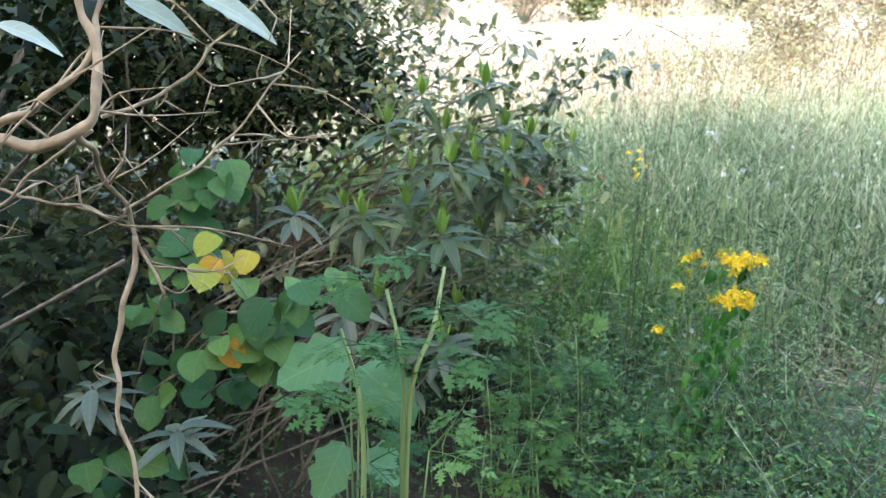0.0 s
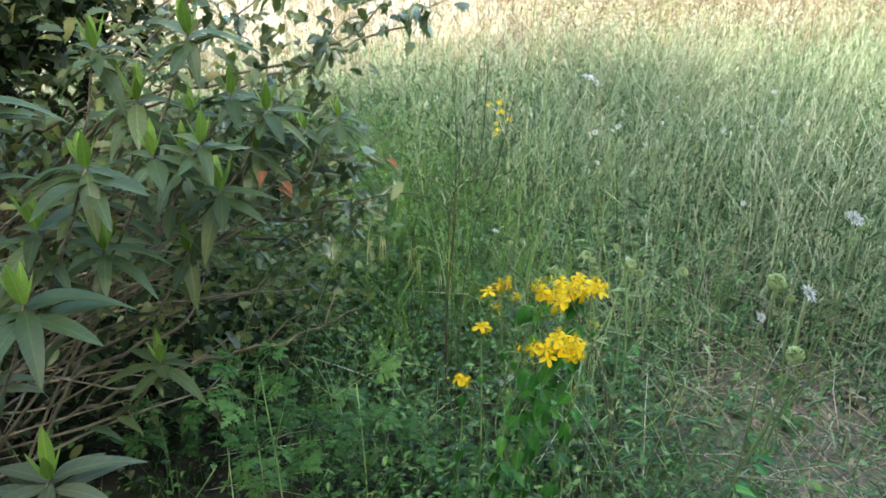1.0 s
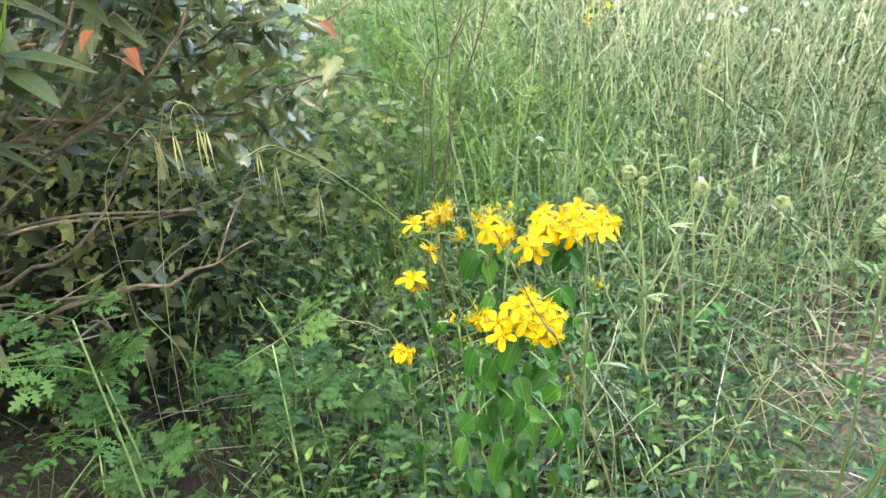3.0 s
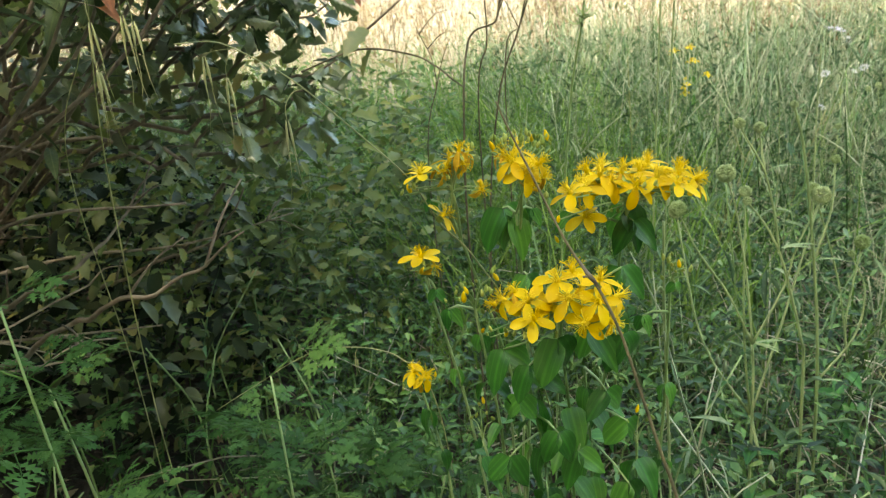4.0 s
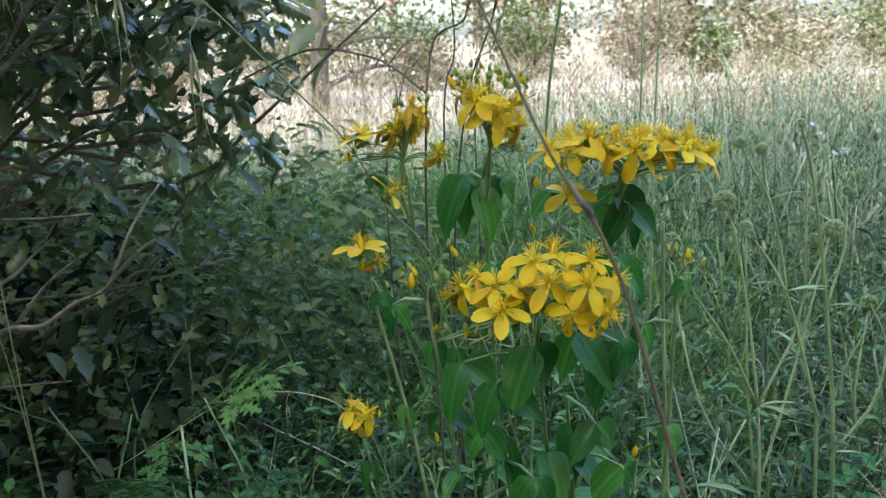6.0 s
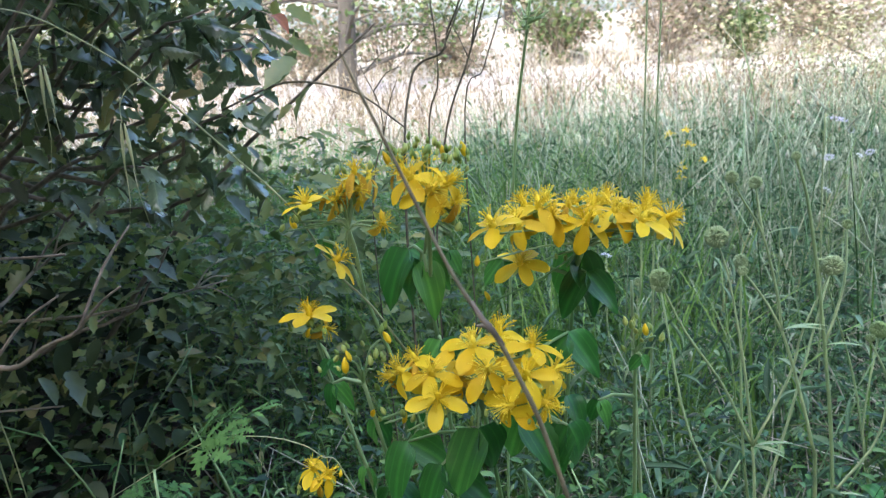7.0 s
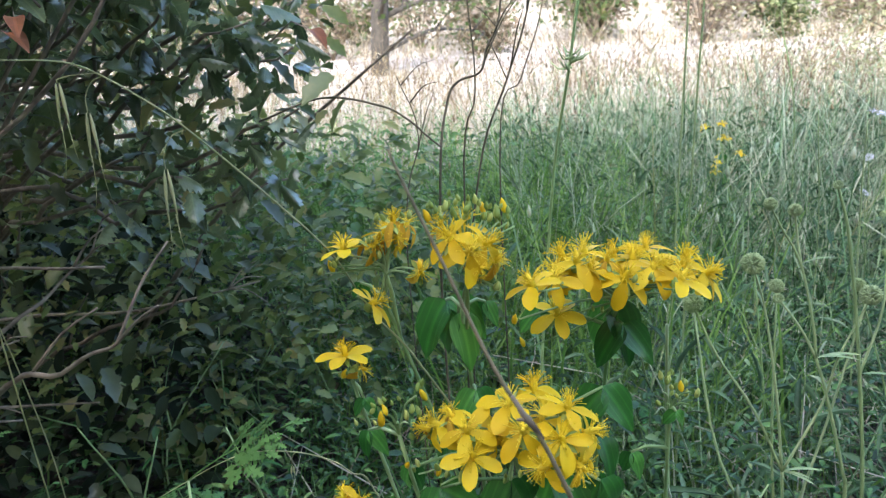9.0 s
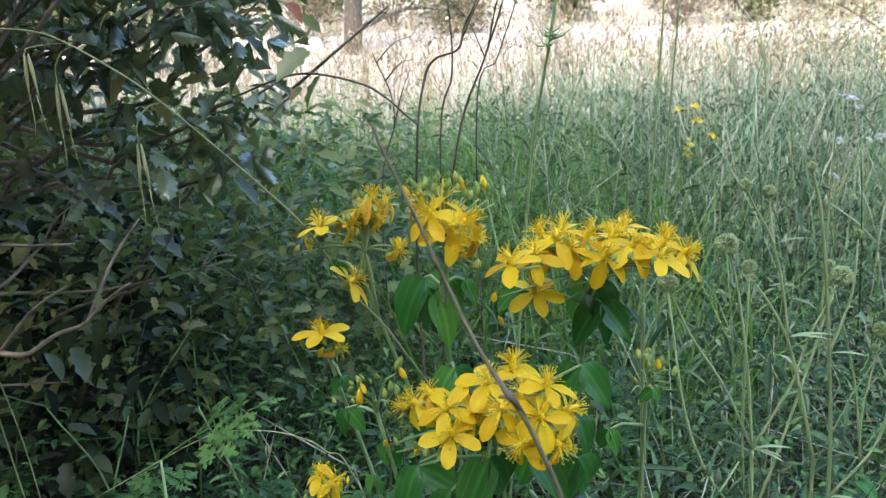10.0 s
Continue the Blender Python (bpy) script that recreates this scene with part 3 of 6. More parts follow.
stuff("bleached_weeds", "bleached pale leaves and seed heads of dry weeds", "weeds",
      small_leaves("bleached_weeds", M_PALEW, scatter(9000, -3.0, 5.5, 2.3, 5.4, lambda x, y: (0.1 if -1.2 < x < 0.1 and y < 3 else 1) * max(0, clump_noise(x, y, 1.6, 52) - 0.3) * min(1, (y - 2.1) / 0.8) * min(1, max(0.25, (x + 0.2) / 1.2))), 0.026, 0.02, 0.36, 61))
stuff("yellow_green_weeds", "yellow-green leafy weeds in sunlit clumps before the track", "weeds",
      small_leaves("yellow_green_weeds", M_WEED, scatter(15000, 0.6, 6.0, 2.4, 5.2, lambda x, y: max(0, clump_noise(x, y, 1.1, 53) - 0.30) * min(1, max(0.05, (x - 0.9) / 0.9))), 0.032, 0.02, 0.62, 62))
stuff("leaf_litter", "brown fallen leaves and straw on bare earth", "leaf litter",
      small_leaves("leaf_litter", M_LITTER, scatter(9500, -3.5, 4.5, -3.2, 2.0, lambda x, y: 0.05 + 0.06 * clump_noise(x, y, 2, 3) if x < -0.1 or x > 2.1 or y < -0.7 or y > 1.5 else 0.3 + 0.6 * math.exp(-(((x - 0.75) / 0.5) ** 2 + ((y - 0.05) / 0.5) ** 2))), 0.032, 0.0, 0.012, 23, rise=0.1))


def straw_litter():
    r = random.Random(31)
    g = Geo()
    for _ in range(1400):
        x, y = max(-0.15, r.gauss(0.95, 0.6)), r.gauss(0.45, 0.5)
        a, L, e = r.uniform(0, 6.28), r.uniform(0.06, 0.25), r.uniform(-0.1, 0.5)
        z = ground_height(x, y) + r.uniform(0.005, 0.10)
        d = Vector((math.cos(a), math.sin(a), e)) * L
        mid = Vector((x, y, z)) + d * 0.5 + Vector((r.uniform(-1, 1), r.uniform(-1, 1), 0.6)) * 0.12 * L
        g.tube([(x, y, z), mid, Vector((x, y, z)) + d], [0.0011, 0.001, 0.0006], 3)
    return g.mesh("dry_stalks", M_STRAW)


stuff("dry_stalks", "broken dry straw stalks lying among the herbs", "straw", straw_litter())


# ---- trees ----
def tree(name, at, height, spread, crown_low, leaves, leaf, mat, label, category, seed, trunk_r=0.09, clumps=16, group=""):
    r = random.Random(seed)
    top = thing(name, at, label, category, group)
    g = Geo()
    lean = Vector((r.uniform(-0.06, 0.06), r.uniform(-0.06, 0.06), 0)) * height
    axis = [Vector((0, 0, -0.1)), lean * 0.2 + Vector((0.03, 0, height * 0.25)), lean * 0.6 + Vector((-0.04, 0.03, height * 0.6)), lean + Vector((0, 0, height * 0.95))]
    line = spline(axis, 5)
    g.tube(line, taper(len(line), trunk_r, trunk_r * 0.2), 9)
    part("trunk", g.mesh("trunk", M_BARK), top)
    centres = []
    for i in range(clumps):
        t = crown_low + (1 - crown_low) * (i + r.random()) / clumps
        p = line[min(len(line) - 1, int(t * (len(line) - 1)))]
        a = r.uniform(0, 6.283)
        reach = spread * r.uniform(0.35, 1.0) * (1.1 - 0.65 * (t - crown_low) / (1 - crown_low + 1e-6))
        tip = p + Vector((math.cos(a), math.sin(a), r.uniform(0.0, 0.45))) * reach
        lg = Geo()
        limb = spline([p, p.lerp(tip, 0.5) + Vector((0, 0, 0.08 * reach)), tip], 4)
        lg.tube(limb, taper(len(limb), trunk_r * 0.35, 0.006), 5)
        for k in range(3):
            b = limb[r.randrange(2, len(limb))]
            e = b + Vector((r.uniform(-1, 1), r.uniform(-1, 1), r.uniform(-0.3, 0.7))) * 0.35 * reach
            lg.tube([b, b.lerp(e, 0.5), e], [0.01, 0.007, 0.003], 3)
            centres.append((e, 0.38 * spread))
        part("limb", lg.mesh("limb", M_BARK), top)
        centres += [(tip, 0.5 * spread), (p.lerp(tip, 0.6), 0.4 * spread)]
    c = Geo()
    for _ in range(leaves):
        p, rad = r.choice(centres)
        q = p + Vector((r.gauss(0, 0.45), r.gauss(0, 0.45), r.gauss(0, 0.36))) * rad
        L = leaf * r.uniform(0.6, 1.4)
        m = aim(q, (r.uniform(-1, 1), r.uniform(-1, 1), r.uniform(-1, 0.6)), (r.uniform(-1, 1), r.uniform(-1, 1), 1))
        c.add([(0, 0, 0), (-L * 0.3, L * 0.5, L * 0.06), (0, L, -0.1 * L), (L * 0.3, L * 0.5, L * 0.06)], [(0, 3, 2, 1)], m)
    part("crown", c.mesh("crown", mat), top)
    return top


# wood edge behind the viewer, which shades the near meadow
for i, x in enumerate((-9.0, -7.2, -5.4, -3.6, -1.8, 0.0, 1.8, 3.6, 5.4, 7.2, 9.0)):
    tree("shade_tree", (x, -5.2 + 0.5 * math.sin(i * 2.1), ground_height(x, -5)), 6.1 + 0.4 * math.sin(i * 1.7), 1.75, 0.16, 9000, 0.19, M_CROWN,
         "tall leafy tree at the edge of the wood", "tree", 50 + i, 0.13, 20, "wood edge")
tree("young_tree", (-0.93, 6.05, ground_height(-0.93, 6.05)), 5.0, 1.1, 0.06, 3600, 0.05, M_CROWN,
     "young tree with slender grey trunk beside the track", "tree", 70, 0.075, 22)
for i, (x, y, h) in enumerate(((-4.6, 9.5, 4.2), (-2.7, 11, 3.6), (0.6, 12.5, 3.2), (3.1, 10.2, 3.4), (5.2, 8.8, 3.6), (7.6, 9.8, 4.4), (1.9, 15, 5.0), (-7.5, 12, 5.0), (-0.9, 17, 5.5), (5.5, 15, 5.6), (10.5, 13, 5.5))):
    tree("far_tree", (x, y, ground_height(x, y)), h, 1.5, 0.12, 2600, 0.11, M_BUSH if i % 3 else M_CROWN,
         "sunlit bushy tree behind the track", "tree", 80 + i, 0.09, 16, "far trees")


def bush(at, size, leaves, leaf, mat, label, seed, group=""):
    r = random.Random(seed)
    top = thing("bush", at, label, "bush", group)
    g, c = Geo(), Geo()
    tips = []
    for i in range(14):
        a = r.uniform(0, 6.283)
        e = Vector((math.cos(a) * r.uniform(0.2, 1), math.sin(a) * r.uniform(0.2, 1), r.uniform(0.4, 1.0))) * size
        limb = spline([(0, 0, -0.03), e * 0.5 + Vector((r.uniform(-.1, .1), r.uniform(-.1, .1), 0.1)) * size, e], 3)
        g.tube(limb, taper(len(limb), 0.012, 0.003), 4)
        tips += limb[2:]
    for _ in range(leaves):
        q = r.choice(tips) + Vector((r.gauss(0, 1), r.gauss(0, 1), r.gauss(0, 1))) * 0.16 * size
        q.z = max(0.01, q.z)
        L = leaf * r.uniform(0.6, 1.4)
        m = aim(q, (r.uniform(-1, 1), r.uniform(-1, 1), r.uniform(-0.6, 1)), (r.uniform(-1, 1), r.uniform(-1, 1), 1))
        c.add([(0, 0, 0), (-L * 0.3, L * 0.5, L * 0.06), (0, L, -0.1 * L), (L * 0.3, L * 0.5, L * 0.06)], [(0, 3, 2, 1)], m)
    tagged(part("branchwork", g.mesh("branchwork", M_TWIG), top), kind="stuff")
    part("foliage", c.mesh("foliage", mat), top)
    return top


for i in range(30):
    x, y = -7 + 0.55 * i + 0.3 * math.sin(i * 3.7), 8.7 + 0.9 * math.sin(i * 2.3)
    s = 0.75 + 0.3 * math.sin(i * 1.3)
    bush((x, y, ground_height(x, y)), s, 1300, 0.06, M_BUSH if i % 3 else M_CROWN, "sunlit straggly bush with small leaves", 120 + i, "bushes behind the track")
for i, (x, y, s) in enumerate(((4.4, 5.4, 0.75), (5.6, 4.6, 0.9), (3.3, 4.9, 0.5), (-2.3, 5.0, 0.8), (-3.4, 4.2, 1.0), (6.2, 5.6, 0.9))):
    bush((x, y, ground_height(x, y)), s, 1500, 0.045, M_CROWN if i % 2 else M_BUSH, "straggly bush at the edge of the meadow", 160 + i, "bushes before the track")


# ---- flowering plants ----
PETAL_FLAT = blade_mesh("petal", M_PETAL, 0.0120, 0.0061, petal_shape, rows=7, fold=0.22, droop=0.2, wave=0.03)
PETAL_DOWN = blade_mesh("petal", M_PETAL, 0.0116, 0.0057, petal_shape, rows=7, fold=0.3, droop=0.32, wave=0.03)
PETAL_OLD = blade_mesh("petal", M_WITHER, 0.0090, 0.0036, petal_shape, rows=6, fold=0.9, droop=0.7)
SEPAL = blade_mesh("sepal", M_BUD, 0.006, 0.0022, lance, rows=4, fold=0.4, droop=-0.1)


def stamen_mesh(n, length, seed):
    r = random.Random(seed)
    g = Geo()
    for _ in range(n):
        a, e = r.uniform(0, 6.283), r.uniform(0.1, 1.0)
        d = Vector((math.cos(a) * e, math.sin(a) * e, 1.05 - 0.55 * e)).normalized() * length * r.uniform(0.7, 1.1)
        mid = d * 0.55 + Vector((0, 0, 0.12 * length))
        g.tube([(0, 0, 0), mid, d], [0.00017, 0.00015, 0.00012], 3)
        s = 0.00036
        g.add([(s, 0, 0), (-s, 0, 0), (0, s, 0), (0, -s, 0), (0, 0, s), (0, 0, -s)],
              [(0, 2, 4), (2, 1, 4), (1, 3, 4), (3, 0, 4), (2, 0, 5), (1, 2, 5), (3, 1, 5), (0, 3, 5)], Matrix.Translation(d))
    g.tube([(0, 0, -0.002), (0, 0, 0.001), (0, 0, 0.005)], [0.0018, 0.0017, 0.0006], 6)
    return g.mesh("stamen_tuft", M_STAMEN)


STAMENS = [stamen_mesh(36, 0.0080, s) for s in (1, 2, 3)]


def bud_mesh(length, width, mat, seed):
    g = Geo()
    prof = [(0, 0.25), (0.15, 0.8), (0.4, 1.0), (0.65, 0.82), (0.85, 0.45), (1.0, 0.08)]
    g.tube([(0.0006 * math.sin(3 * t), 0, t * length) for t, _ in prof], [w * width / 2 for _, w in prof], 7)
    return g.mesh("bud", mat)


BUD_GREEN = bud_mesh(0.008, 0.0045, M_BUD, 1)
BUD_YELLOW = bud_mesh(0.0125, 0.0058, M_PETAL, 2)
CALYX = bud_mesh(0.0045, 0.0048, M_BUD, 3)
WORT_LEAF = [blade_mesh("leaf", M_WORT, 0.029, 0.0165, ovate, rows=10, fold=f, droop=d, wave=0.05) for d, f in ((0.25, 0.30), (0.5, 0.45), (0.75, 0.2))]
WORT_SMALL = blade_mesh("leaf", M_WORT, 0.022, 0.011, ovate, rows=6, fold=0.35, droop=0.3)


def flower(parent, at, facing, kind, r):
    """kind: 'open' petals spread, 'down' petals hanging back, 'old' withered."""
    fy = facing[1] * (0.2 if facing[2] >= 0.9 else 0.55)
    m = aim(at, Vector((facing[0], fy, facing[2])), (0.1, 0.3, 1))
    m = m @ pose(0, 0, 0, -90, 0, 0) @ pose(0, 0, 0, 0, 0, r.uniform(0, 72))
    f = part("flower", CALYX, parent, m @ pose(0, 0, -0.0045))
    for k in range(5):
        if kind == "old" and k in (1, 3):
            continue
        tilt = {"open": r.uniform(-14, 12), "down": r.uniform(-38, 2), "old": r.uniform(-65, -25)}[kind]
        me = {"open": PETAL_FLAT, "down": PETAL_DOWN, "old": PETAL_OLD}[kind]
        part("petal", me, f, pose(0, 0, 0.0045, 0, 0, 72 * k + r.uniform(-9, 9)) @ pose(0, 0.0012, 0, tilt, r.uniform(-18, 18), 0) @ Matrix.Scale(r.uniform(0.86, 1.1), 4))
    part("stamen_tuft", r.choice(STAMENS), f, pose(0, 0, 0.005, 0, 0, r.uniform(0, 360)) @ Matrix.Scale(0.75 if kind == "old" else r.uniform(0.9, 1.08), 4))
    for k in range(5):
        part("sepal", SEPAL, f, pose(0, 0, 0.003, 0, 0, 72 * k + 36) @ pose(0, 0.001, 0, r.uniform(-30, 25), 0, 0))
    return f


def wort(base, neck, flowers, buds, label, seed, leaves=6, leaf_scale=1.0, leaf_low=0.1, bend=(0.01, 0.02), leaf_high=0.97, broad=()):
    """A yellow-flowered herb: upright stem, paired leaves, branching flower head."""
    r = random.Random(seed)
    o = Vector(base)
    top = thing("yellow_wildflower", base, label, "wildflower", "clump of yellow wildflowers")
    neck = Vector(neck) - o
    line = spline([(0, 0, -0.01), Vector((neck.x * 0.25 + bend[0], neck.y * 0.25 + bend[1], neck.z * 0.35)),
                   Vector((neck.x * 0.7 + bend[0], neck.y * 0.7 + bend[1], neck.z * 0.72)), neck], 6)
    g = Geo()
    g.tube(line, taper(len(line), 0.0016, 0.0009), 6)
    part("stem", g.mesh("stem", M_WSTEM), top)
    if flowers:
        heights = sorted(f[2] for f in flowers)
        middle = Vector((sum(f[0] for f in flowers), sum(f[1] for f in flowers), 0)) / len(flowers) - o
        centre = Vector((0.3 * neck.x + 0.7 * middle.x, 0.3 * neck.y + 0.7 * middle.y, min(neck.z + 0.014, heights[len(heights) // 2] - o.z - 0.014)))
    for x, y, z in [f[:3] for f in flowers] + [b[:3] for b in buds]:
        tip = Vector((x, y, z)) - o
        root = line[-1 - r.randrange(0, 2)]
        hub = centre if flowers else neck
        mid = Vector((hub.x + 0.42 * (tip.x - hub.x), hub.y + 0.42 * (tip.y - hub.y), hub.z + 0.6 * (tip.z - hub.z)))
        g = Geo()
        g.tube(spline([root, hub, mid, tip - Vector((0, 0, 0.003))], 3), taper(10, 0.0006, 0.0004), 5)
        part("flower_stalk", g.mesh("flower_stalk", M_WSTEM), top)
    for i in range(leaves):
        t = leaf_low + (leaf_high - leaf_low) * i / max(1, leaves - 1)
        p = line[min(len(line) - 1, round(t * (len(line) - 1)))]
        a = i * 90 + r.uniform(-25, 25) + 35
        for s in (0, 180):
            w = radians(a + s)
            tilt = r.uniform(-1.6, -0.1)
            big = leaf_scale * r.uniform(0.8, 1.15) * (1.0 - 0.25 * t)
            part("leaf", r.choice(WORT_LEAF), top, aim(p, (math.cos(w), math.sin(w), tilt), (0, 0, 1), big))
    for x, y, z, size in broad:
        at = Vector((x, y, z)) - o
        p = min(line, key=lambda q: abs(q.z - at.z))
        g = Geo()
        g.tube([p, p.lerp(at, 0.6) + Vector((0, 0, 0.002)), at], [0.0009, 0.0008, 0.0006], 5)
        part("leaf_stalk", g.mesh("leaf_stalk", M_WSTEM), top)
        for side in (-1, 1):
            part("leaf", r.choice(WORT_LEAF), top, aim(at, (side * r.uniform(0.35, 0.8), r.uniform(-0.5, 0.2), r.uniform(-1.0, -0.5)), (side * 0.3, -0.8, 0.7), size * r.uniform(0.8, 1.0)))
    for x, y, z, fx, fy, fz, kind in flowers:
        flower(top, Vector((x, y, z)) - o, (fx, fy, fz), kind, r)
    for x, y, z, yellow in buds:
        for k in range(r.randint(2, 3)):
            q = Vector((x, y, z)) - o + Vector((r.uniform(-1, 1), r.uniform(-1, 1), r.uniform(-0.8, 0.6))) * 0.0045
            part("bud", BUD_YELLOW if (yellow and k == 0) else BUD_GREEN, top,
                 aim(q, (r.uniform(-0.6, 0.6), r.uniform(-0.6, 0.6), 1)) @ pose(0, 0, 0, -90, 0, 0) @ Matrix.Scale(r.uniform(0.34, 0.56), 4))
    return top


wort((0.05, 0.06, -0.07), (0.102, -0.028, 0.440),
     [(0.066, -0.063, 0.452, -0.4, -0.5, 0.95, "open"), (0.085, -0.042, 0.454, -0.1, -0.3, 1, "down"), (0.098, -0.035, 0.452, 0.0, -0.45, 1, "old"),
      (0.112, -0.019, 0.446, 0.1, 0.0, 1, "down"), (0.119, -0.002, 0.447, 0.1, -0.2, 1, "open"), (0.130, -0.030, 0.448, 0.5, -0.4, 1, "down"),
      (0.141, -0.023, 0.440, 0.8, -0.7, 0.6, "open"), (0.091, -0.007, 0.447, -0.1, 0.2, 1, "open"), (0.104, -0.044, 0.447, 0.1, -0.8, 0.6, "down"),
      (0.076, -0.049, 0.449, -0.3, -0.6, 0.8, "down"), (0.127, -0.042, 0.446, 0.3, -0.6, 0.85, "open"), (0.116, -0.040, 0.450, 0.2, -0.5, 0.95, "down"), (0.080, -0.028, 0.452, -0.3, -0.2, 1, "down"), (0.134, -0.009, 0.443, 0.5, -0.1, 0.95, "down"), (0.091, -0.040, 0.449, -0.1, -0.7, 0.7, "down"), (0.103, -0.014, 0.447, 0.0, 0.0, 1, "down"), (0.121, -0.034, 0.447, 0.1, -0.8, 0.6, "down"), (0.140, -0.028, 0.443, 0.7, -0.5, 0.5, "down"), (0.110, -0.024, 0.449, 0.0, -0.2, 1, "open"), (0.077, -0.034, 0.428, 0.0, -0.8, 0.7, "open"), (0.078, -0.040, 0.449, -0.5, -0.5, 0.7, "down")],
     [(0.061, -0.063, 0.441, 1), (0.109, -0.048, 0.449, 0), (0.123, -0.047, 0.446, 0), (0.136, -0.030, 0.437, 1), (0.065, -0.019, 0.409, 1), (0.097, -0.030, 0.427, 0)],
     "yellow-flowered herb with a broad flat flower head", 201, leaves=8, leaf_scale=0.85, leaf_high=0.8,
     broad=((0.102, -0.020, 0.428, 1.0), (0.106, -0.026, 0.420, 0.9), (0.070, -0.024, 0.427, 0.6)))
wort((0.02, 0.055, -0.065), (0.038, -0.054, 0.440),
     [(0.043, -0.073, 0.469, 0.25, -0.95, 0.45, "down"), (0.036, -0.071, 0.474, -0.3, -0.7, 0.7, "down"), (0.049, -0.070, 0.471, 0.7, -0.6, 0.5, "down"), (0.046, -0.072, 0.463, 0.3, -0.9, 0.1, "old"),
      (0.032, -0.062, 0.476, -0.2, -0.3, 1, "old"), (0.052, -0.066, 0.463, 0.5, -0.6, 0.5, "old"), (0.040, -0.052, 0.474, 0.1, 0.3, 1, "down")],
     [(0.026, -0.060, 0.480, 1), (0.030, -0.060, 0.484, 0), (0.035, -0.058, 0.482, 0), (0.039, -0.058, 0.485, 0), (0.044, -0.056, 0.483, 0), (0.048, -0.056, 0.480, 1), (0.054, -0.056, 0.479, 0), (0.056, -0.056, 0.475, 0),
      (0.060, -0.056, 0.477, 1), (0.047, -0.060, 0.477, 0), (0.054, -0.056, 0.471, 0), (0.052, -0.066, 0.456, 0), (0.049, -0.066, 0.455, 1), (0.033, -0.066, 0.480, 0), (0.037, -0.064, 0.481, 0), (0.028, -0.064, 0.482, 0), (0.042, -0.060, 0.483, 0), (0.045, -0.062, 0.480, 0), (0.050, -0.060, 0.481, 0), (0.057, -0.058, 0.479, 0), (0.040, -0.062, 0.478, 0)],
     "yellow-flowered herb with buds and half-withered flowers", 202, leaves=6, leaf_scale=0.75, leaf_high=0.7,
     broad=((0.031, -0.045, 0.440, 1.0), (0.036, -0.050, 0.436, 0.95), (0.047, -0.040, 0.437, 0.5), (0.042, -0.050, 0.401, 0.8)))
wort((0.05, 0.045, -0.068), (0.001, -0.018, 0.430),
     [(-0.014, -0.026, 0.457, -0.1, -0.1, 1, "open"), (0.009, -0.030, 0.470, 0.1, -0.1, 1, "old"), (0.010, -0.030, 0.463, 0.15, -0.7, 0.1, "old"), (-0.001, -0.028, 0.459, 0.5, -0.6, 0.5, "old"), (0.003, -0.018, 0.461, 0.2, 0.1, 1, "down"), (0.013, -0.018, 0.465, 0.3, 0.3, 1, "old"), (0.006, -0.022, 0.462, 0.1, -0.4, 0.9, "old"),
      (-0.004, -0.022, 0.430, 0.75, 0.25, 0.6, "open"), (0.020, -0.035, 0.449, 0.1, -0.8, 0.1, "old")],
     [(-0.024, -0.024, 0.448, 1), (-0.019, -0.026, 0.452, 0), (-0.016, -0.026, 0.450, 0), (-0.006, -0.026, 0.453, 0), (-0.001, -0.028, 0.453, 1), (0.002, -0.030, 0.463, 1), (0.022, -0.035, 0.452, 1), (0.012, -0.030, 0.470, 0), (0.005, -0.028, 0.468, 0)],
     "yellow-flowered herb with one fresh and several withered flowers", 212, leaves=5, leaf_scale=0.6, leaf_high=0.75, bend=(0.017, 0.02), broad=((-0.010, -0.016, 0.438, 0.35),))
wort((0.06, 0.02, -0.075), (0.058, -0.058, 0.380),
     [(0.042, -0.091, 0.394, 0.0, -0.85, 0.5, "open"), (0.040, -0.086, 0.402, -0.1, -0.75, 0.7, "open"), (0.028, -0.076, 0.399, -0.7, -0.5, 0.6, "down"), (0.023, -0.070, 0.394, -0.7, -0.4, 0.4, "old"),
      (0.056, -0.080, 0.410, 0.0, -0.6, 0.8, "open"), (0.061, -0.090, 0.404, 0.0, -0.9, 0.4, "down"), (0.078, -0.085, 0.411, 0.2, -0.4, 0.95, "open"), (0.075, -0.098, 0.405, -0.1, -0.9, 0.5, "down"),
      (0.085, -0.088, 0.402, 0.7, -0.5, 0.5, "down"), (0.069, -0.096, 0.393, -0.3, -0.9, 0.2, "down"), (0.081, -0.096, 0.393, 0.3, -0.9, 0.1, "down"), (0.066, -0.064, 0.408, 0.1, 0.0, 1, "down"),
      (0.050, -0.080, 0.396, 0.1, -0.8, 0.5, "down"), (0.069, -0.080, 0.404, 0.1, -0.5, 0.9, "down"), (0.034, -0.078, 0.404, -0.4, -0.3, 0.9, "old")],
     [(0.029, -0.085, 0.381, 1), (0.019, -0.076, 0.380, 1), (0.086, -0.092, 0.386, 1), (0.055, -0.088, 0.384, 0), (0.035, -0.090, 0.384, 0), (0.079, -0.098, 0.387, 1), (0.020, -0.070, 0.388, 0), (0.064, -0.092, 0.386, 0)],
     "yellow-flowered herb with a dense bright flower head", 203, leaves=8, leaf_scale=1.1, leaf_high=0.8,
     broad=((0.095, -0.050, 0.402, 1.0), (0.026, -0.060, 0.360, 1.05), (0.056, -0.070, 0.370, 1.1), (0.092, -0.070, 0.370, 1.1), (0.075, -0.066, 0.374, 1.0), (0.014, -0.060, 0.370, 0.55), (0.040, -0.066, 0.352, 1.0)))
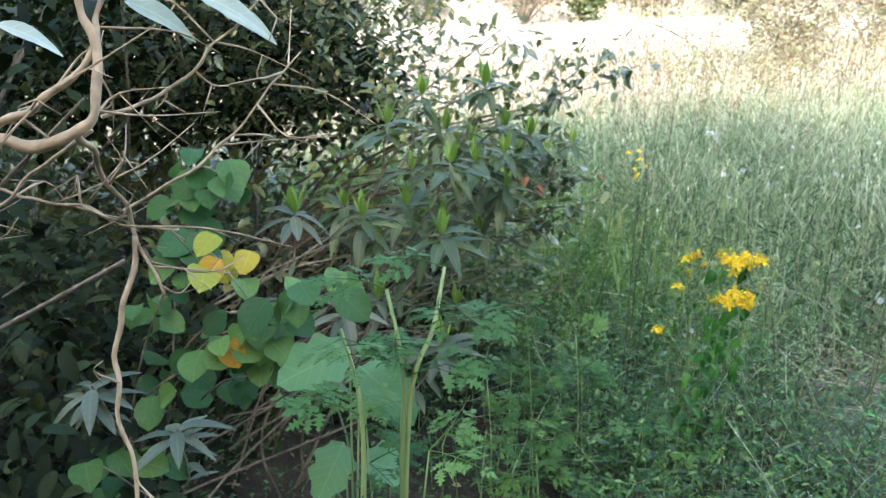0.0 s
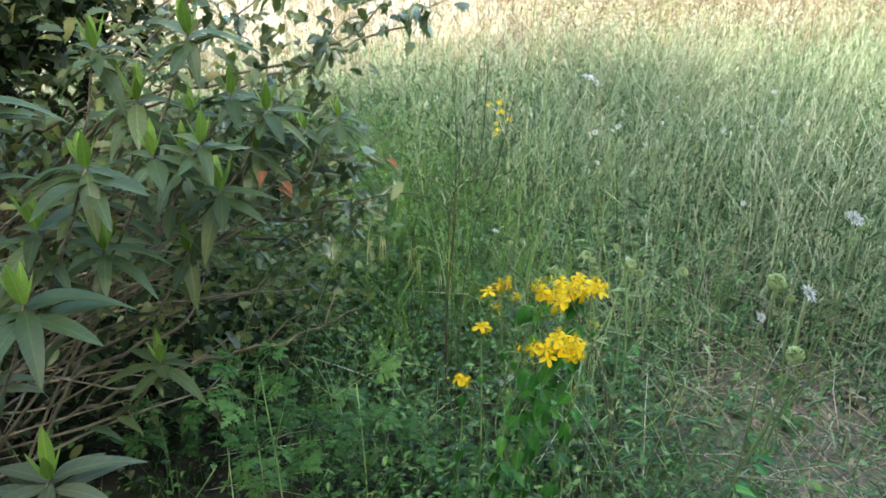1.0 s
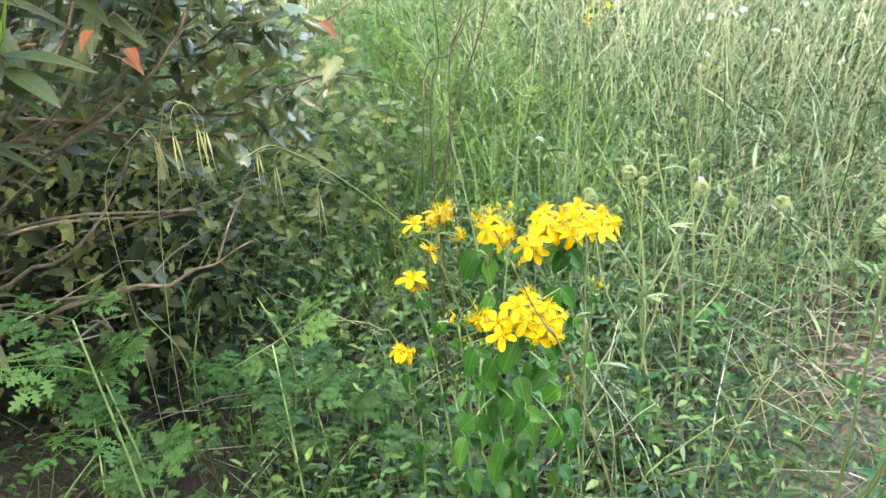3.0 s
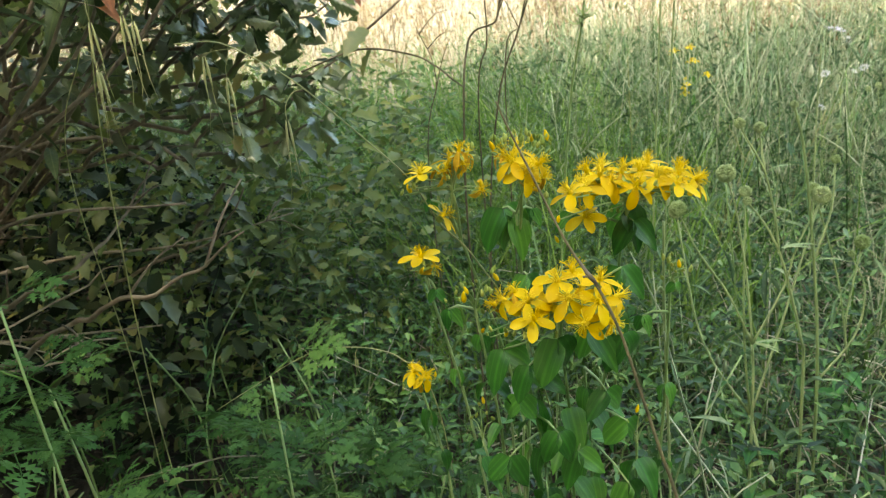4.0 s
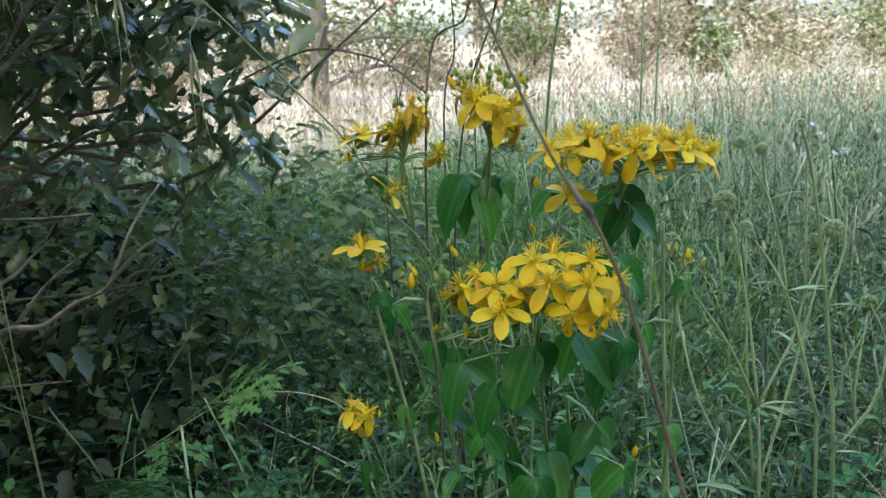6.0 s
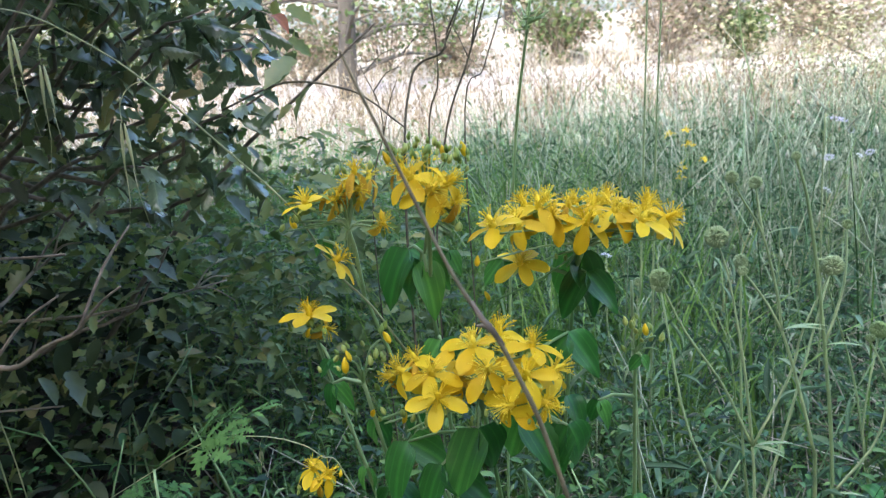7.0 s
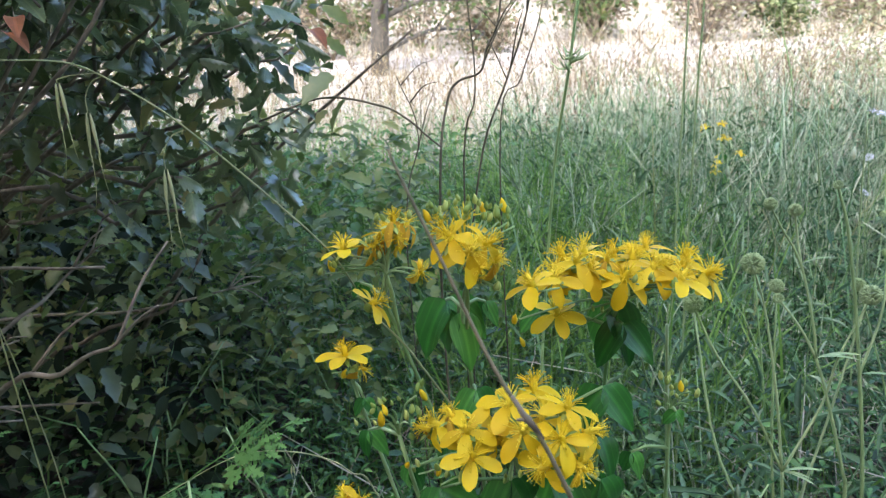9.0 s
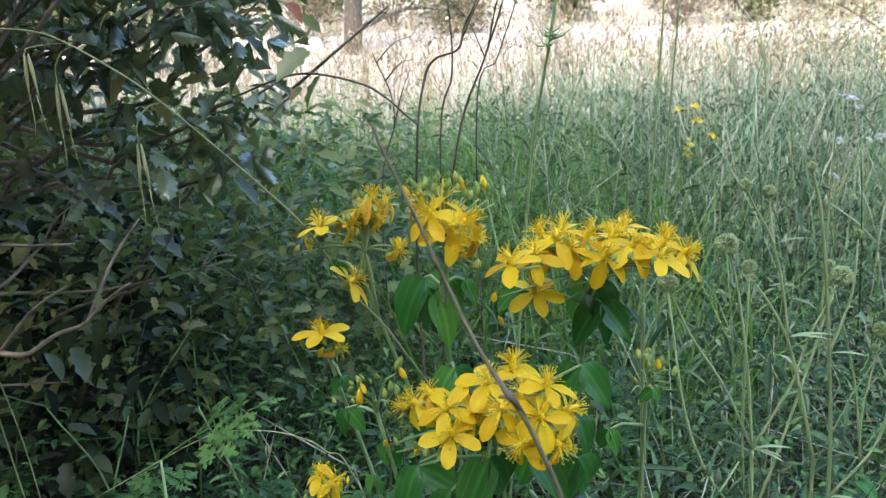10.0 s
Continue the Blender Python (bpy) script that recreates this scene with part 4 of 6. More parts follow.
wort((0.010, 0.05, -0.064), (-0.018, -0.014, 0.388),
     [(-0.019, -0.020, 0.404, 0.0, -0.35, 1, "open"), (-0.012, -0.022, 0.398, 0.6, -0.7, 0.1, "old")],
     [(-0.026, -0.020, 0.398, 0), (-0.021, -0.024, 0.397, 1), (-0.013, -0.024, 0.398, 0)],
     "slender yellow-flowered herb with a single head", 204, leaves=5, leaf_scale=0.6, leaf_high=0.75, broad=((-0.012, -0.020, 0.382, 0.4),))
wort((-0.03, 0.05, -0.062), (-0.030, 0.018, 0.285),
     [(-0.035, 0.018, 0.303, -0.2, -0.4, 1, "down"), (-0.027, 0.014, 0.302, 0.5, -0.5, 0.7, "down"), (-0.031, 0.012, 0.299, 0.1, -0.9, 0.5, "old")],
     [(-0.021, 0.014, 0.298, 1), (-0.041, 0.014, 0.293, 0)],
     "short yellow-flowered herb with one bright head", 205, leaves=5, leaf_scale=0.75)
wort((0.015, 0.035, -0.066), (0.012, -0.074, 0.394), [],
     [(0.021, -0.082, 0.418, 1), (0.002, -0.080, 0.407, 0), (0.008, -0.082, 0.410, 0), (0.013, -0.082, 0.406, 1), (0.017, -0.080, 0.405, 0), (0.011, -0.080, 0.411, 0), (0.005, -0.081, 0.404, 1)],
     "green herb with clustered yellow-tipped buds", 206, leaves=6, leaf_scale=0.8, leaf_high=0.85, broad=((-0.003, -0.060, 0.388, 0.5),))
wort((0.11, 0.02, -0.07), (0.124, -0.043, 0.386), [],
     [(0.132, -0.046, 0.400, 1), (0.124, -0.044, 0.403, 0), (0.122, -0.046, 0.394, 0), (0.128, -0.046, 0.397, 0), (0.132, -0.046, 0.394, 0), (0.121, -0.044, 0.399, 0)],
     "green herb with small yellow-tipped buds", 207, leaves=6, leaf_scale=0.6, leaf_high=0.75, broad=((0.108, -0.045, 0.368, 0.5), (0.126, -0.046, 0.388, 0.35)))
wort((0.02, 0.0, -0.066), (0.010, -0.04, 0.285), [], [(0.010, -0.042, 0.312, 1), (0.016, -0.044, 0.304, 0), (0.004, -0.04, 0.305, 0)],
     "green herb with a few pale buds", 208, leaves=6, leaf_scale=1.1)
wort((0.09, 0.0, -0.072), (0.105, -0.045, 0.28), [], [(0.106, -0.047, 0.305, 1), (0.112, -0.045, 0.297, 0), (0.100, -0.046, 0.296, 0)],
     "green herb with a few yellowish buds", 209, leaves=6, leaf_scale=1.1)
wort((0.07, 0.03, -0.07), (0.075, -0.035, 0.33), [], [], "leafy green shoot without flowers", 210, leaves=9, leaf_scale=1.15, broad=((0.085, -0.055, 0.325, 0.9), (0.098, -0.050, 0.300, 0.95), (0.068, -0.050, 0.280, 1.0), (0.100, -0.045, 0.250, 0.95)))
wort((0.045, 0.02, -0.07), (0.04, -0.05, 0.335), [], [], "leafy green shoot without flowers", 211, leaves=9, leaf_scale=1.15, broad=((0.034, -0.062, 0.328, 0.9), (0.055, -0.065, 0.305, 0.95), (0.026, -0.052, 0.280, 0.9), (0.048, -0.058, 0.252, 1.0)))
# more of the same herb further off in the meadow
for i, (x, y, z) in enumerate(((0.485, 1.31, 0.27), (0.495, 1.33, 0.21))):
    wort((x, y, ground_height(x, y)), (x, y, z - 0.03),
         [(x + R.uniform(-0.04, 0.04), y + R.uniform(-0.04, 0.04), z + R.uniform(-0.02, 0.02), R.uniform(-0.4, 0.4), -0.5, 0.9, "open") for _ in range(4)],
         [], "yellow-flowered herb further off in the grass", 220 + i, leaves=5)


# ---- stalks and single grasses ----
def stalk(name, pts, r0, r1, mat, label, category, group="", n=6):
    base = Vector(pts[0])
    line = spline([Vector(p) - base for p in pts], n)
    g = Geo()
    g.tube(line, taper(len(line), r0, r1), 6)
    top = thing(name, base, label, category, group)
    part("stem", g.mesh("stem", mat), top)
    return top, line


def side_twigs(top, line, mat, n, length, seed, low=0.4, r0=0.0008):
    r = random.Random(seed)
    for _ in range(n):
        p = line[int((low + (1 - low) * r.random()) * (len(line) - 1))]
        d = Vector((r.uniform(-1, 1), r.uniform(-1, 1), r.uniform(0.3, 1.2))).normalized() * length * r.uniform(0.5, 1.2)
        g = Geo()
        g.tube(spline([p, p + d * 0.5 + Vector((0, 0, 0.1 * length)), p + d], 3), taper(7, r0, r0 * 0.4), 4)
        part("twig", g.mesh("twig", mat), top)


top, line = stalk("dead_stalk", [(0.20, 0.02, -0.08), (0.170, -0.06, 0.10), (0.128, -0.13, 0.24), (0.103, -0.150, 0.326), (0.095, -0.155, 0.352), (0.086, -0.160, 0.383), (0.076, -0.163, 0.418), (0.070, -0.164, 0.434), (0.065, -0.164, 0.445), (0.058, -0.163, 0.456), (0.051, -0.161, 0.469), (0.039, -0.158, 0.497), (0.031, -0.158, 0.516), (0.028, -0.158, 0.524)], 0.0011, 0.00038, M_DEAD,
                  "leaning dry brown stalk in front of the flowers", "stalk")
knot = Vector((0.062, -0.1638, 0.450)) - Vector((0.20, 0.02, -0.08))
g = Geo()
g.tube([knot + Vector((0.004, 0, -0.006)), knot + Vector((0.0012, 0, -0.0016)), knot, knot + Vector((-0.0012, 0, 0.0016)), knot + Vector((-0.004, 0, 0.007))], [0.0006, 0.0010, 0.0012, 0.0009, 0.0005], 7)
g.tube([knot, knot + Vector((-0.003, -0.001, 0.0004))], [0.0007, 0.0004], 6)
part("node", g.mesh("node", M_TWIG), top, label="swollen reddish-brown node")


def oat(pts, spikes, label):
    """A nodding oat stalk; each spikelet: share of the length, sideways reach, drop and husk length."""
    top, line = stalk("wild_oat", pts, 0.0006, 0.0003, M_OAT, label, "grass stalk", "wild oats", 8)
    for t, reach, drop, length in spikes:
        p = line[min(len(line) - 1, int(t * (len(line) - 1)))]
        end = p + Vector((reach, -0.001, -drop))
        g = Geo()
        g.tube(spline([p, p + Vector((reach * 0.6, 0, -drop * 0.15)), p + Vector((reach * 0.97, -0.001, -drop * 0.55)), end], 5), 0.00026, 4)
        s = part("spikelet", g.mesh("spikelet", M_OAT), top)
        for k in range(2):
            h = Geo()
            tilt = 0.07 * (k * 2 - 1)
            prof = ((0, 0.2), (0.15, 0.75), (0.38, 1), (0.7, 0.6), (1, 0.06))
            h.tube([end + Vector((tilt * t2 * length + 0.0006 * (k * 2 - 1), 0.0004 * k, -t2 * length)) for t2, _ in prof], [0.0008 * w for _, w in prof], 6)
            tip = end + Vector((tilt * length, 0, -0.85 * length))
            h.tube([tip, tip + Vector((tilt * 0.5 * length, 0.001, -0.6 * length)), tip + Vector((tilt * 2.2 * length, 0.001, -1.25 * length))], [0.00022, 0.0002, 0.00012], 3)
            part("husk", h.mesh("husk", M_OAT), s)
    return top


oat([(0.085, 0.10, -0.07), (0.075, 0.06, 0.15), (0.045, 0.01, 0.32), (0.014, -0.012, 0.396), (-0.006, -0.013, 0.422), (-0.021, -0.020, 0.453), (-0.044, -0.026, 0.481), (-0.070, -0.042, 0.514), (-0.085, -0.045, 0.527), (-0.104, -0.046, 0.539), (-0.112, -0.055, 0.5435), (-0.122, -0.075, 0.546)],
    [(0.64, -0.011, 0.016, 0.022), (0.80, -0.008, 0.014, 0.020), (0.815, -0.016, 0.003, 0.019)], "nodding dry oat stalk with hanging spikelets")
oat([(-0.02, 0.20, -0.06), (-0.028, 0.15, 0.16), (-0.040, 0.115, 0.247), (-0.051, 0.11, 0.259), (-0.063, 0.11, 0.268), (-0.087, 0.11, 0.275), (-0.118, 0.11, 0.275), (-0.142, 0.11, 0.266), (-0.175, 0.11, 0.247), (-0.214, 0.11, 0.224)],
    [(0.56, -0.004, 0.010, 0.008)], "arching pale green grass stalk over the herbs")
oat([(-0.30, 0.20, -0.05), (-0.27, 0.12, 0.2), (-0.215, 0.02, 0.45), (-0.180, -0.03, 0.56), (-0.165, -0.05, 0.578), (-0.158, -0.06, 0.58)],
    [(0.97, -0.008, 0.022, 0.024), (0.86, 0.010, 0.020, 0.024), (0.80, 0.016, 0.022, 0.020)], "pale oat stalk with papery hanging spikelets")
oat([(-0.36, 0.28, -0.05), (-0.33, 0.22, 0.2), (-0.28, 0.10, 0.44), (-0.215, 0.02, 0.53), (-0.20, 0.0, 0.535)], [(0.97, 0.006, 0.010, 0.022), (0.9, 0.006, 0.012, 0.022)], "short pale oat stalk with papery spikelets")

DARK = "tall dark withered stem behind the flowers"
for pts, r0 in (([(0.015, 0.24, -0.06), (0.006, 0.215, 0.30), (0.010, 0.20, 0.44), (0.016, 0.215, 0.488), (0.024, 0.218, 0.502), (0.040, 0.207, 0.509), (0.045, 0.21, 0.525), (0.055, 0.22, 0.555), (0.06, 0.22, 0.68)], 0.0016),
                ([(0.02, 0.22, -0.06), (0.024, 0.20, 0.30), (0.038, 0.19, 0.445), (0.058, 0.19, 0.505), (0.072, 0.19, 0.548), (0.09, 0.19, 0.64)], 0.0013),
                ([(0.03, 0.30, -0.06), (0.022, 0.27, 0.40), (0.034, 0.26, 0.49), (0.030, 0.265, 0.56), (0.022, 0.27, 0.66)], 0.0012),
                ([(0.06, 0.36, -0.06), (0.050, 0.335, 0.42), (0.07, 0.35, 0.49), (0.089, 0.365, 0.55), (0.10, 0.37, 0.66)], 0.0011),
                ([(-0.02, 0.33, -0.06), (-0.03, 0.30, 0.35), (-0.015, 0.3, 0.45), (-0.03, 0.3, 0.5)], 0.001)):
    top, line = stalk("withered_stem", pts, r0 * 0.7, r0 * 0.4, M_DARKSTEM, DARK, "stalk", "withered stems")
    side_twigs(top, line, M_DARKSTEM, 3, 0.05, int(r0 * 1e5) + len(pts), 0.6, 0.0006)

top, line = stalk("bare_twig", [(-0.13, 0.25, 0.475), (-0.074, 0.222, 0.494), (-0.03, 0.212, 0.488), (-0.010, 0.205, 0.478), (0.002, 0.20, 0.468), (0.012, 0.198, 0.460)], 0.0009, 0.0006, M_DARKSTEM, "thin dry twig arching out of the oak", "twig")
top, line = stalk("far_dead_branch", [(2.399, 4.143, -0.03), (2.339, 4.143, -0.057), (2.226, 4.188, 0.129), (2.078, 4.213, 0.243), (1.898, 4.235, 0.343), (1.777, 4.243, 0.386)], 0.010, 0.004, M_DARKSTEM, "dark arching dead branch in the far grass", "branch")
side_twigs(top, line, M_DARKSTEM, 5, 0.18, 77, 0.3, 0.003)
top, line = stalk("thistle_stem", [(0.06, 0.13, -0.07), (0.070, 0.09, 0.25), (0.080, 0.065, 0.45), (0.089, 0.048, 0.527), (0.096, 0.052, 0.58), (0.102, 0.056, 0.64)], 0.0010, 0.0006, M_WSTEM, "green upright stem with a whorl of thread leaves", "wildflower")
whorl_at = Vector((0.089, 0.048, 0.527)) - Vector((0.06, 0.13, -0.07))
for k in range(15):
    a = R.uniform(0, 6.283)
    root = whorl_at + Vector((0, 0, R.uniform(-0.006, 0.004)))
    d = Vector((math.cos(a), math.sin(a), R.uniform(-0.2, 1.1))).normalized() * R.uniform(0.005, 0.013)
    g = Geo()
    g.tube([root, root + d * 0.5 + Vector((0, 0, -0.001)), root + d + Vector((0, 0, R.uniform(-0.001, 0.004)))], [0.0006, 0.0005, 0.0002], 4)
    part("thread_leaf", g.mesh("thread_leaf", M_WSTEM), top)

for pts, r0 in (([(0.232, 0.51, -0.07), (0.234, 0.51, 0.2), (0.237, 0.51, 0.378), (0.240, 0.51, 0.543), (0.243, 0.51, 0.75)], 0.0022), ([(0.225, 0.42, -0.07), (0.228, 0.42, 0.2), (0.231, 0.42, 0.418), (0.235, 0.42, 0.544), (0.24, 0.42, 0.74)], 0.0019),
                ([(0.62, 1.28, -0.06), (0.607, 1.277, 0.306), (0.582, 1.3, 0.461), (0.57, 1.3, 0.55)], 0.003), ([(0.325, 0.36, -0.07), (0.33, 0.36, 0.3), (0.319, 0.356, 0.452)], 0.0010), ([(0.484, 0.61, -0.09), (0.478, 0.61, 0.08), (0.468, 0.61, 0.302), (0.462, 0.6, 0.40)], 0.0022),
                ([(0.155, 0.06, -0.07), (0.15, 0.05, 0.15), (0.138, 0.03, 0.33), (0.134, 0.02, 0.40)], 0.0021)):
    top, line = stalk("tall_stem", pts, r0 * 0.62, r0 * 0.4, M_PSTEM, "tall straight pale stem standing in the meadow", "stalk", "tall stems")
    side_twigs(top, line, M_PSTEM, 2, 0.03, int(r0 * 1e5), 0.75, 0.0007)
for i in range(22):
    x, y = R.uniform(0.16, 1.1), R.uniform(0.02, 1.1)
    z = ground_height(x, y)
    h = R.uniform(0.25, 0.45)
    lx, ly = R.uniform(-0.06, 0.09), R.uniform(-0.08, 0.06)
    top, line = stalk("grass_stem", [(x, y, z - 0.01), (x + lx * 0.3, y + ly * 0.3, z + h * 0.5), (x + lx, y + ly, z + h)], 0.0016, 0.0007, M_OAT if i % 3 == 0 else M_WSTEM,
                      "thin pale branching grass stem", "grass stalk", "grass stems", 4)
    side_twigs(top, line, M_OAT if i % 3 == 0 else M_WSTEM, 3, 0.09, 300 + i, 0.4)


# ---- white scabious on the open side ----
def head_mesh(name, rad, mat, seed):
    r = random.Random(seed)
    g = Geo()
    for k in range(420):
        z = r.uniform(-1, 1)
        a = r.uniform(0, 6.283)
        d = Vector((math.cos(a) * (1 - z * z) ** 0.5, math.sin(a) * (1 - z * z) ** 0.5, z * 0.9))
        g.tube([d * rad * 0.7, d * rad * 0.85, d * rad * r.uniform(0.92, 1.05)], [rad * 0.11, rad * 0.08, rad * 0.015], 4)
    return g.mesh(name, mat)


def floret_ring(rad, mat, seed):
    r = random.Random(seed)
    g = Geo()
    for k in range(34):
        a = k * 2.399
        rr = rad * (k / 34) ** 0.5
        L = rad * (0.35 + 0.45 * k / 34)
        m = aim((math.cos(a) * rr * 0.6, math.sin(a) * rr * 0.6, 0.25 * rad * (1 - rr / rad)), (math.cos(a), math.sin(a), r.uniform(0.1, 0.6)))
        g.add(*blade(L, L * 0.3, petal_shape, 3, 0.2, 0.2), m)
    return g.mesh("florets", mat)


SEED_HEAD = head_mesh("seed_head", 0.010, M_HEAD, 5)
WHITE_HEAD = floret_ring(0.014, M_WHITE, 6)
LILAC_HEAD = floret_ring(0.015, M_LILAC, 7)


def scabious(base, heads, label, seed, group="scabious plants"):
    r = random.Random(seed)
    o = Vector(base)
    top = thing("scabious", base, label, "wildflower", group)
    c = sum((Vector(h[:3]) for h in heads), Vector()) / len(heads) - o
    fork = Vector((c.x * 0.55, c.y * 0.55, c.z * 0.5))
    g = Geo()
    g.tube(spline([(0, 0, -0.01), fork * 0.5 + Vector((0.01, 0, 0.02)), fork], 4), taper(9, 0.0022, 0.0017), 5)
    part("stem", g.mesh("stem", M_PSTEM), top)
    for x, y, z, kind, s in heads:
        tip = Vector((x, y, z)) - o
        g = Geo()
        mid = fork.lerp(tip, 0.5) + Vector((r.uniform(-0.02, 0.02), r.uniform(-0.02, 0.02), -0.015))
        g.tube(spline([fork, mid, tip], 4), taper(9, 0.0014, 0.0009), 5)
        part("branch", g.mesh("branch", M_PSTEM), top)
        part({"seed": "seed_head", "white": "flower_head", "lilac": "flower_head"}[kind], {"seed": SEED_HEAD, "white": WHITE_HEAD, "lilac": LILAC_HEAD}[kind], top,
             aim(tip, (r.uniform(-0.5, 0.5), r.uniform(-0.9, 0), 1)) @ pose(0, 0, 0, -90, 0, 0) @ Matrix.Scale(s, 4))
    for k in range(6):
        a = r.uniform(0, 6.283)
        part("leaf", WORT_SMALL, top, aim(fork * r.uniform(0.05, 0.9), (math.cos(a), math.sin(a), 0.3), (0, 0, 1), r.uniform(1, 1.8)))
    return top


scabious((0.36, -0.05, -0.08), [(0.202, -0.261, 0.564, "seed", 1.0), (0.268, -0.235, 0.528, "white", 0.66), (0.206, -0.303, 0.505, "seed", 0.95), (0.223, -0.262, 0.543, "seed", 0.45)],
         "scabious with white flower and round green seed heads", 401)
scabious((0.262, 0.15, -0.075), [(0.324, 0.236, 0.332, "white", 0.26), (0.197, 0.245, 0.322, "seed", 0.75), (0.251, 0.22, 0.345, "seed", 0.6)], "pale forked scabious with small round heads", 406)
scabious((0.45, 0.02, -0.08), [(0.256, -0.282, 0.636, "white", 0.6), (0.283, -0.267, 0.618, "seed", 0.5)], "scabious with a nodding white flower", 402)
scabious((0.43, 0.38, -0.08), [(0.422, 0.353, 0.231, "seed", 0.9), (0.387, 0.167, 0.333, "seed", 0.9), (0.36, 0.34, 0.30, "seed", 0.7)], "scabious with flat green seed heads", 403)
scabious((0.56, 0.25, -0.08), [(0.55, 0.13, 0.30, "seed", 0.7), (0.50, 0.1, 0.27, "white", 0.5)], "small scabious with pale heads", 404)
scabious((0.95, 1.72, -0.06), [(0.945, 1.70, 0.235, "lilac", 1.5), (1.0, 1.75, 0.2, "white", 0.8)], "pale lilac scabious in the tall grass", 405)
for i, (x, y, z) in enumerate(((0.75, 1.10, 0.26), (0.888, 1.105, 0.26), (0.906, 0.989, 0.26), (1.008, 0.989, 0.26), (1.113, 1.015, 0.26), (1.23, 1.04, 0.26), (0.765, 0.976, 0.25), (1.561, 1.104, 0.26), (0.785, 0.564, 0.25), (0.667, 1.071, 0.26),
                              (1.266, 0.978, 0.27), (0.72, 1.074, 0.26), (0.596, 0.905, 0.24), (0.201, 0.539, 0.26), (1.075, 1.00, 0.28), (1.35, 1.25, 0.28), (1.05, 1.3, 0.27), (0.95, 0.62, 0.24))):
    scabious((x + 0.02, y + 0.02, ground_height(x, y)), [(x, y, z, "white", 0.42 if i % 3 else 0.55), (x + 0.04, y + 0.02, z - 0.04, "seed", 0.6)], "white-flowered scabious in the meadow", 410 + i)


def forked_herb(lines, heads, label, seed):
    """Pale forking stems carrying small knobbly heads."""
    r = random.Random(seed)
    base = Vector(lines[0][0])
    top = thing("forked_herb", base, label, "wildflower", "forked herbs")
    for k, pts in enumerate(lines):
        g = Geo()
        line = spline([Vector(p) - base for p in pts], 5)
        g.tube(line, taper(len(line), 0.0017 if k == 0 else 0.0012, 0.0011 if k == 0 else 0.0007), 6)
        stem = part("stem" if k == 0 else "branch", g.mesh("stem", M_PSTEM), top)
        if k:
            a = r.uniform(-0.6, 0.6)
            part("leaf", SLIM_LEAF, stem, aim(line[0], (math.cos(a), math.sin(a) - 0.3, r.uniform(0.2, 0.7)), (0, 0, 1), r.uniform(0.7, 1.1)))
    for x, y, z, kind, size in heads:
        part("flower_head" if kind == "white" else "seed_head", WHITE_HEAD if kind == "white" else SEED_HEAD, top,
             aim(Vector((x, y, z)) - base, (r.uniform(-0.4, 0.4), r.uniform(-0.5, 0), 1)) @ pose(0, 0, 0, -90, 0, 0) @ Matrix.Scale(size, 4))
    return top


SLIM_LEAF = blade_mesh("leaf", M_PSTEM, 0.030, 0.0042, lance, rows=6, fold=0.3, droop=0.3)
forked_herb([[(0.262, 0.19, -0.08), (0.260, 0.19, 0.08), (0.258, 0.19, 0.165), (0.255, 0.19, 0.209)],
             [(0.255, 0.19, 0.209), (0.232, 0.19, 0.259), (0.205, 0.19, 0.301), (0.193, 0.19, 0.325), (0.185, 0.19, 0.343)],
             [(0.255, 0.19, 0.209), (0.248, 0.19, 0.264), (0.242, 0.19, 0.300), (0.233, 0.19, 0.344), (0.224, 0.19, 0.371)],
             [(0.255, 0.19, 0.209), (0.279, 0.19, 0.264), (0.287, 0.19, 0.300), (0.305, 0.19, 0.346)]],
            [(0.185, 0.19, 0.345, "seed", 0.75), (0.224, 0.19, 0.373, "seed", 0.85), (0.305, 0.19, 0.348, "seed", 0.8)], "pale forked herb with three small knobbly heads", 440)
forked_herb([[(0.320, 0.21, -0.08), (0.307, 0.20, 0.166), (0.298, 0.19, 0.211), (0.281, 0.19, 0.274), (0.272, 0.19, 0.301)],
             [(0.272, 0.19, 0.301), (0.262, 0.19, 0.320), (0.252, 0.19, 0.335), (0.243, 0.19, 0.346)],
             [(0.272, 0.19, 0.301), (0.268, 0.19, 0.327), (0.256, 0.19, 0.372), (0.241, 0.19, 0.399), (0.233, 0.19, 0.414)],
             [(0.256, 0.19, 0.372), (0.254, 0.195, 0.390), (0.251, 0.195, 0.408)]],
            [(0.233, 0.19, 0.415, "seed", 0.5), (0.251, 0.195, 0.409, "seed", 0.5), (0.243, 0.19, 0.347, "seed", 0.4)], "pale dry forked herb with small empty heads", 441)
forked_herb([[(0.330, 0.20, -0.08), (0.316, 0.19, 0.166), (0.303, 0.19, 0.288), (0.287, 0.19, 0.387), (0.276, 0.19, 0.426)],
             [(0.303, 0.19, 0.288), (0.318, 0.20, 0.33), (0.322, 0.21, 0.37)], [(0.316, 0.19, 0.166), (0.345, 0.19, 0.21), (0.350, 0.19, 0.255), (0.335, 0.19, 0.29)]],
            [(0.276, 0.19, 0.427, "seed", 0.35), (0.322, 0.21, 0.372, "seed", 0.4), (0.335, 0.19, 0.292, "seed", 0.35)], "tall thin pale herb with tiny heads", 442)


# ---- feathery-leaved herbs ----
LOBES = ((0.0, 0.0), (0.03, 0.12), (0.27, 0.22), (0.07, 0.30), (0.33, 0.46), (0.07, 0.52), (0.24, 0.72), (0.05, 0.76), (0.09, 0.90), (0.0, 1.0))


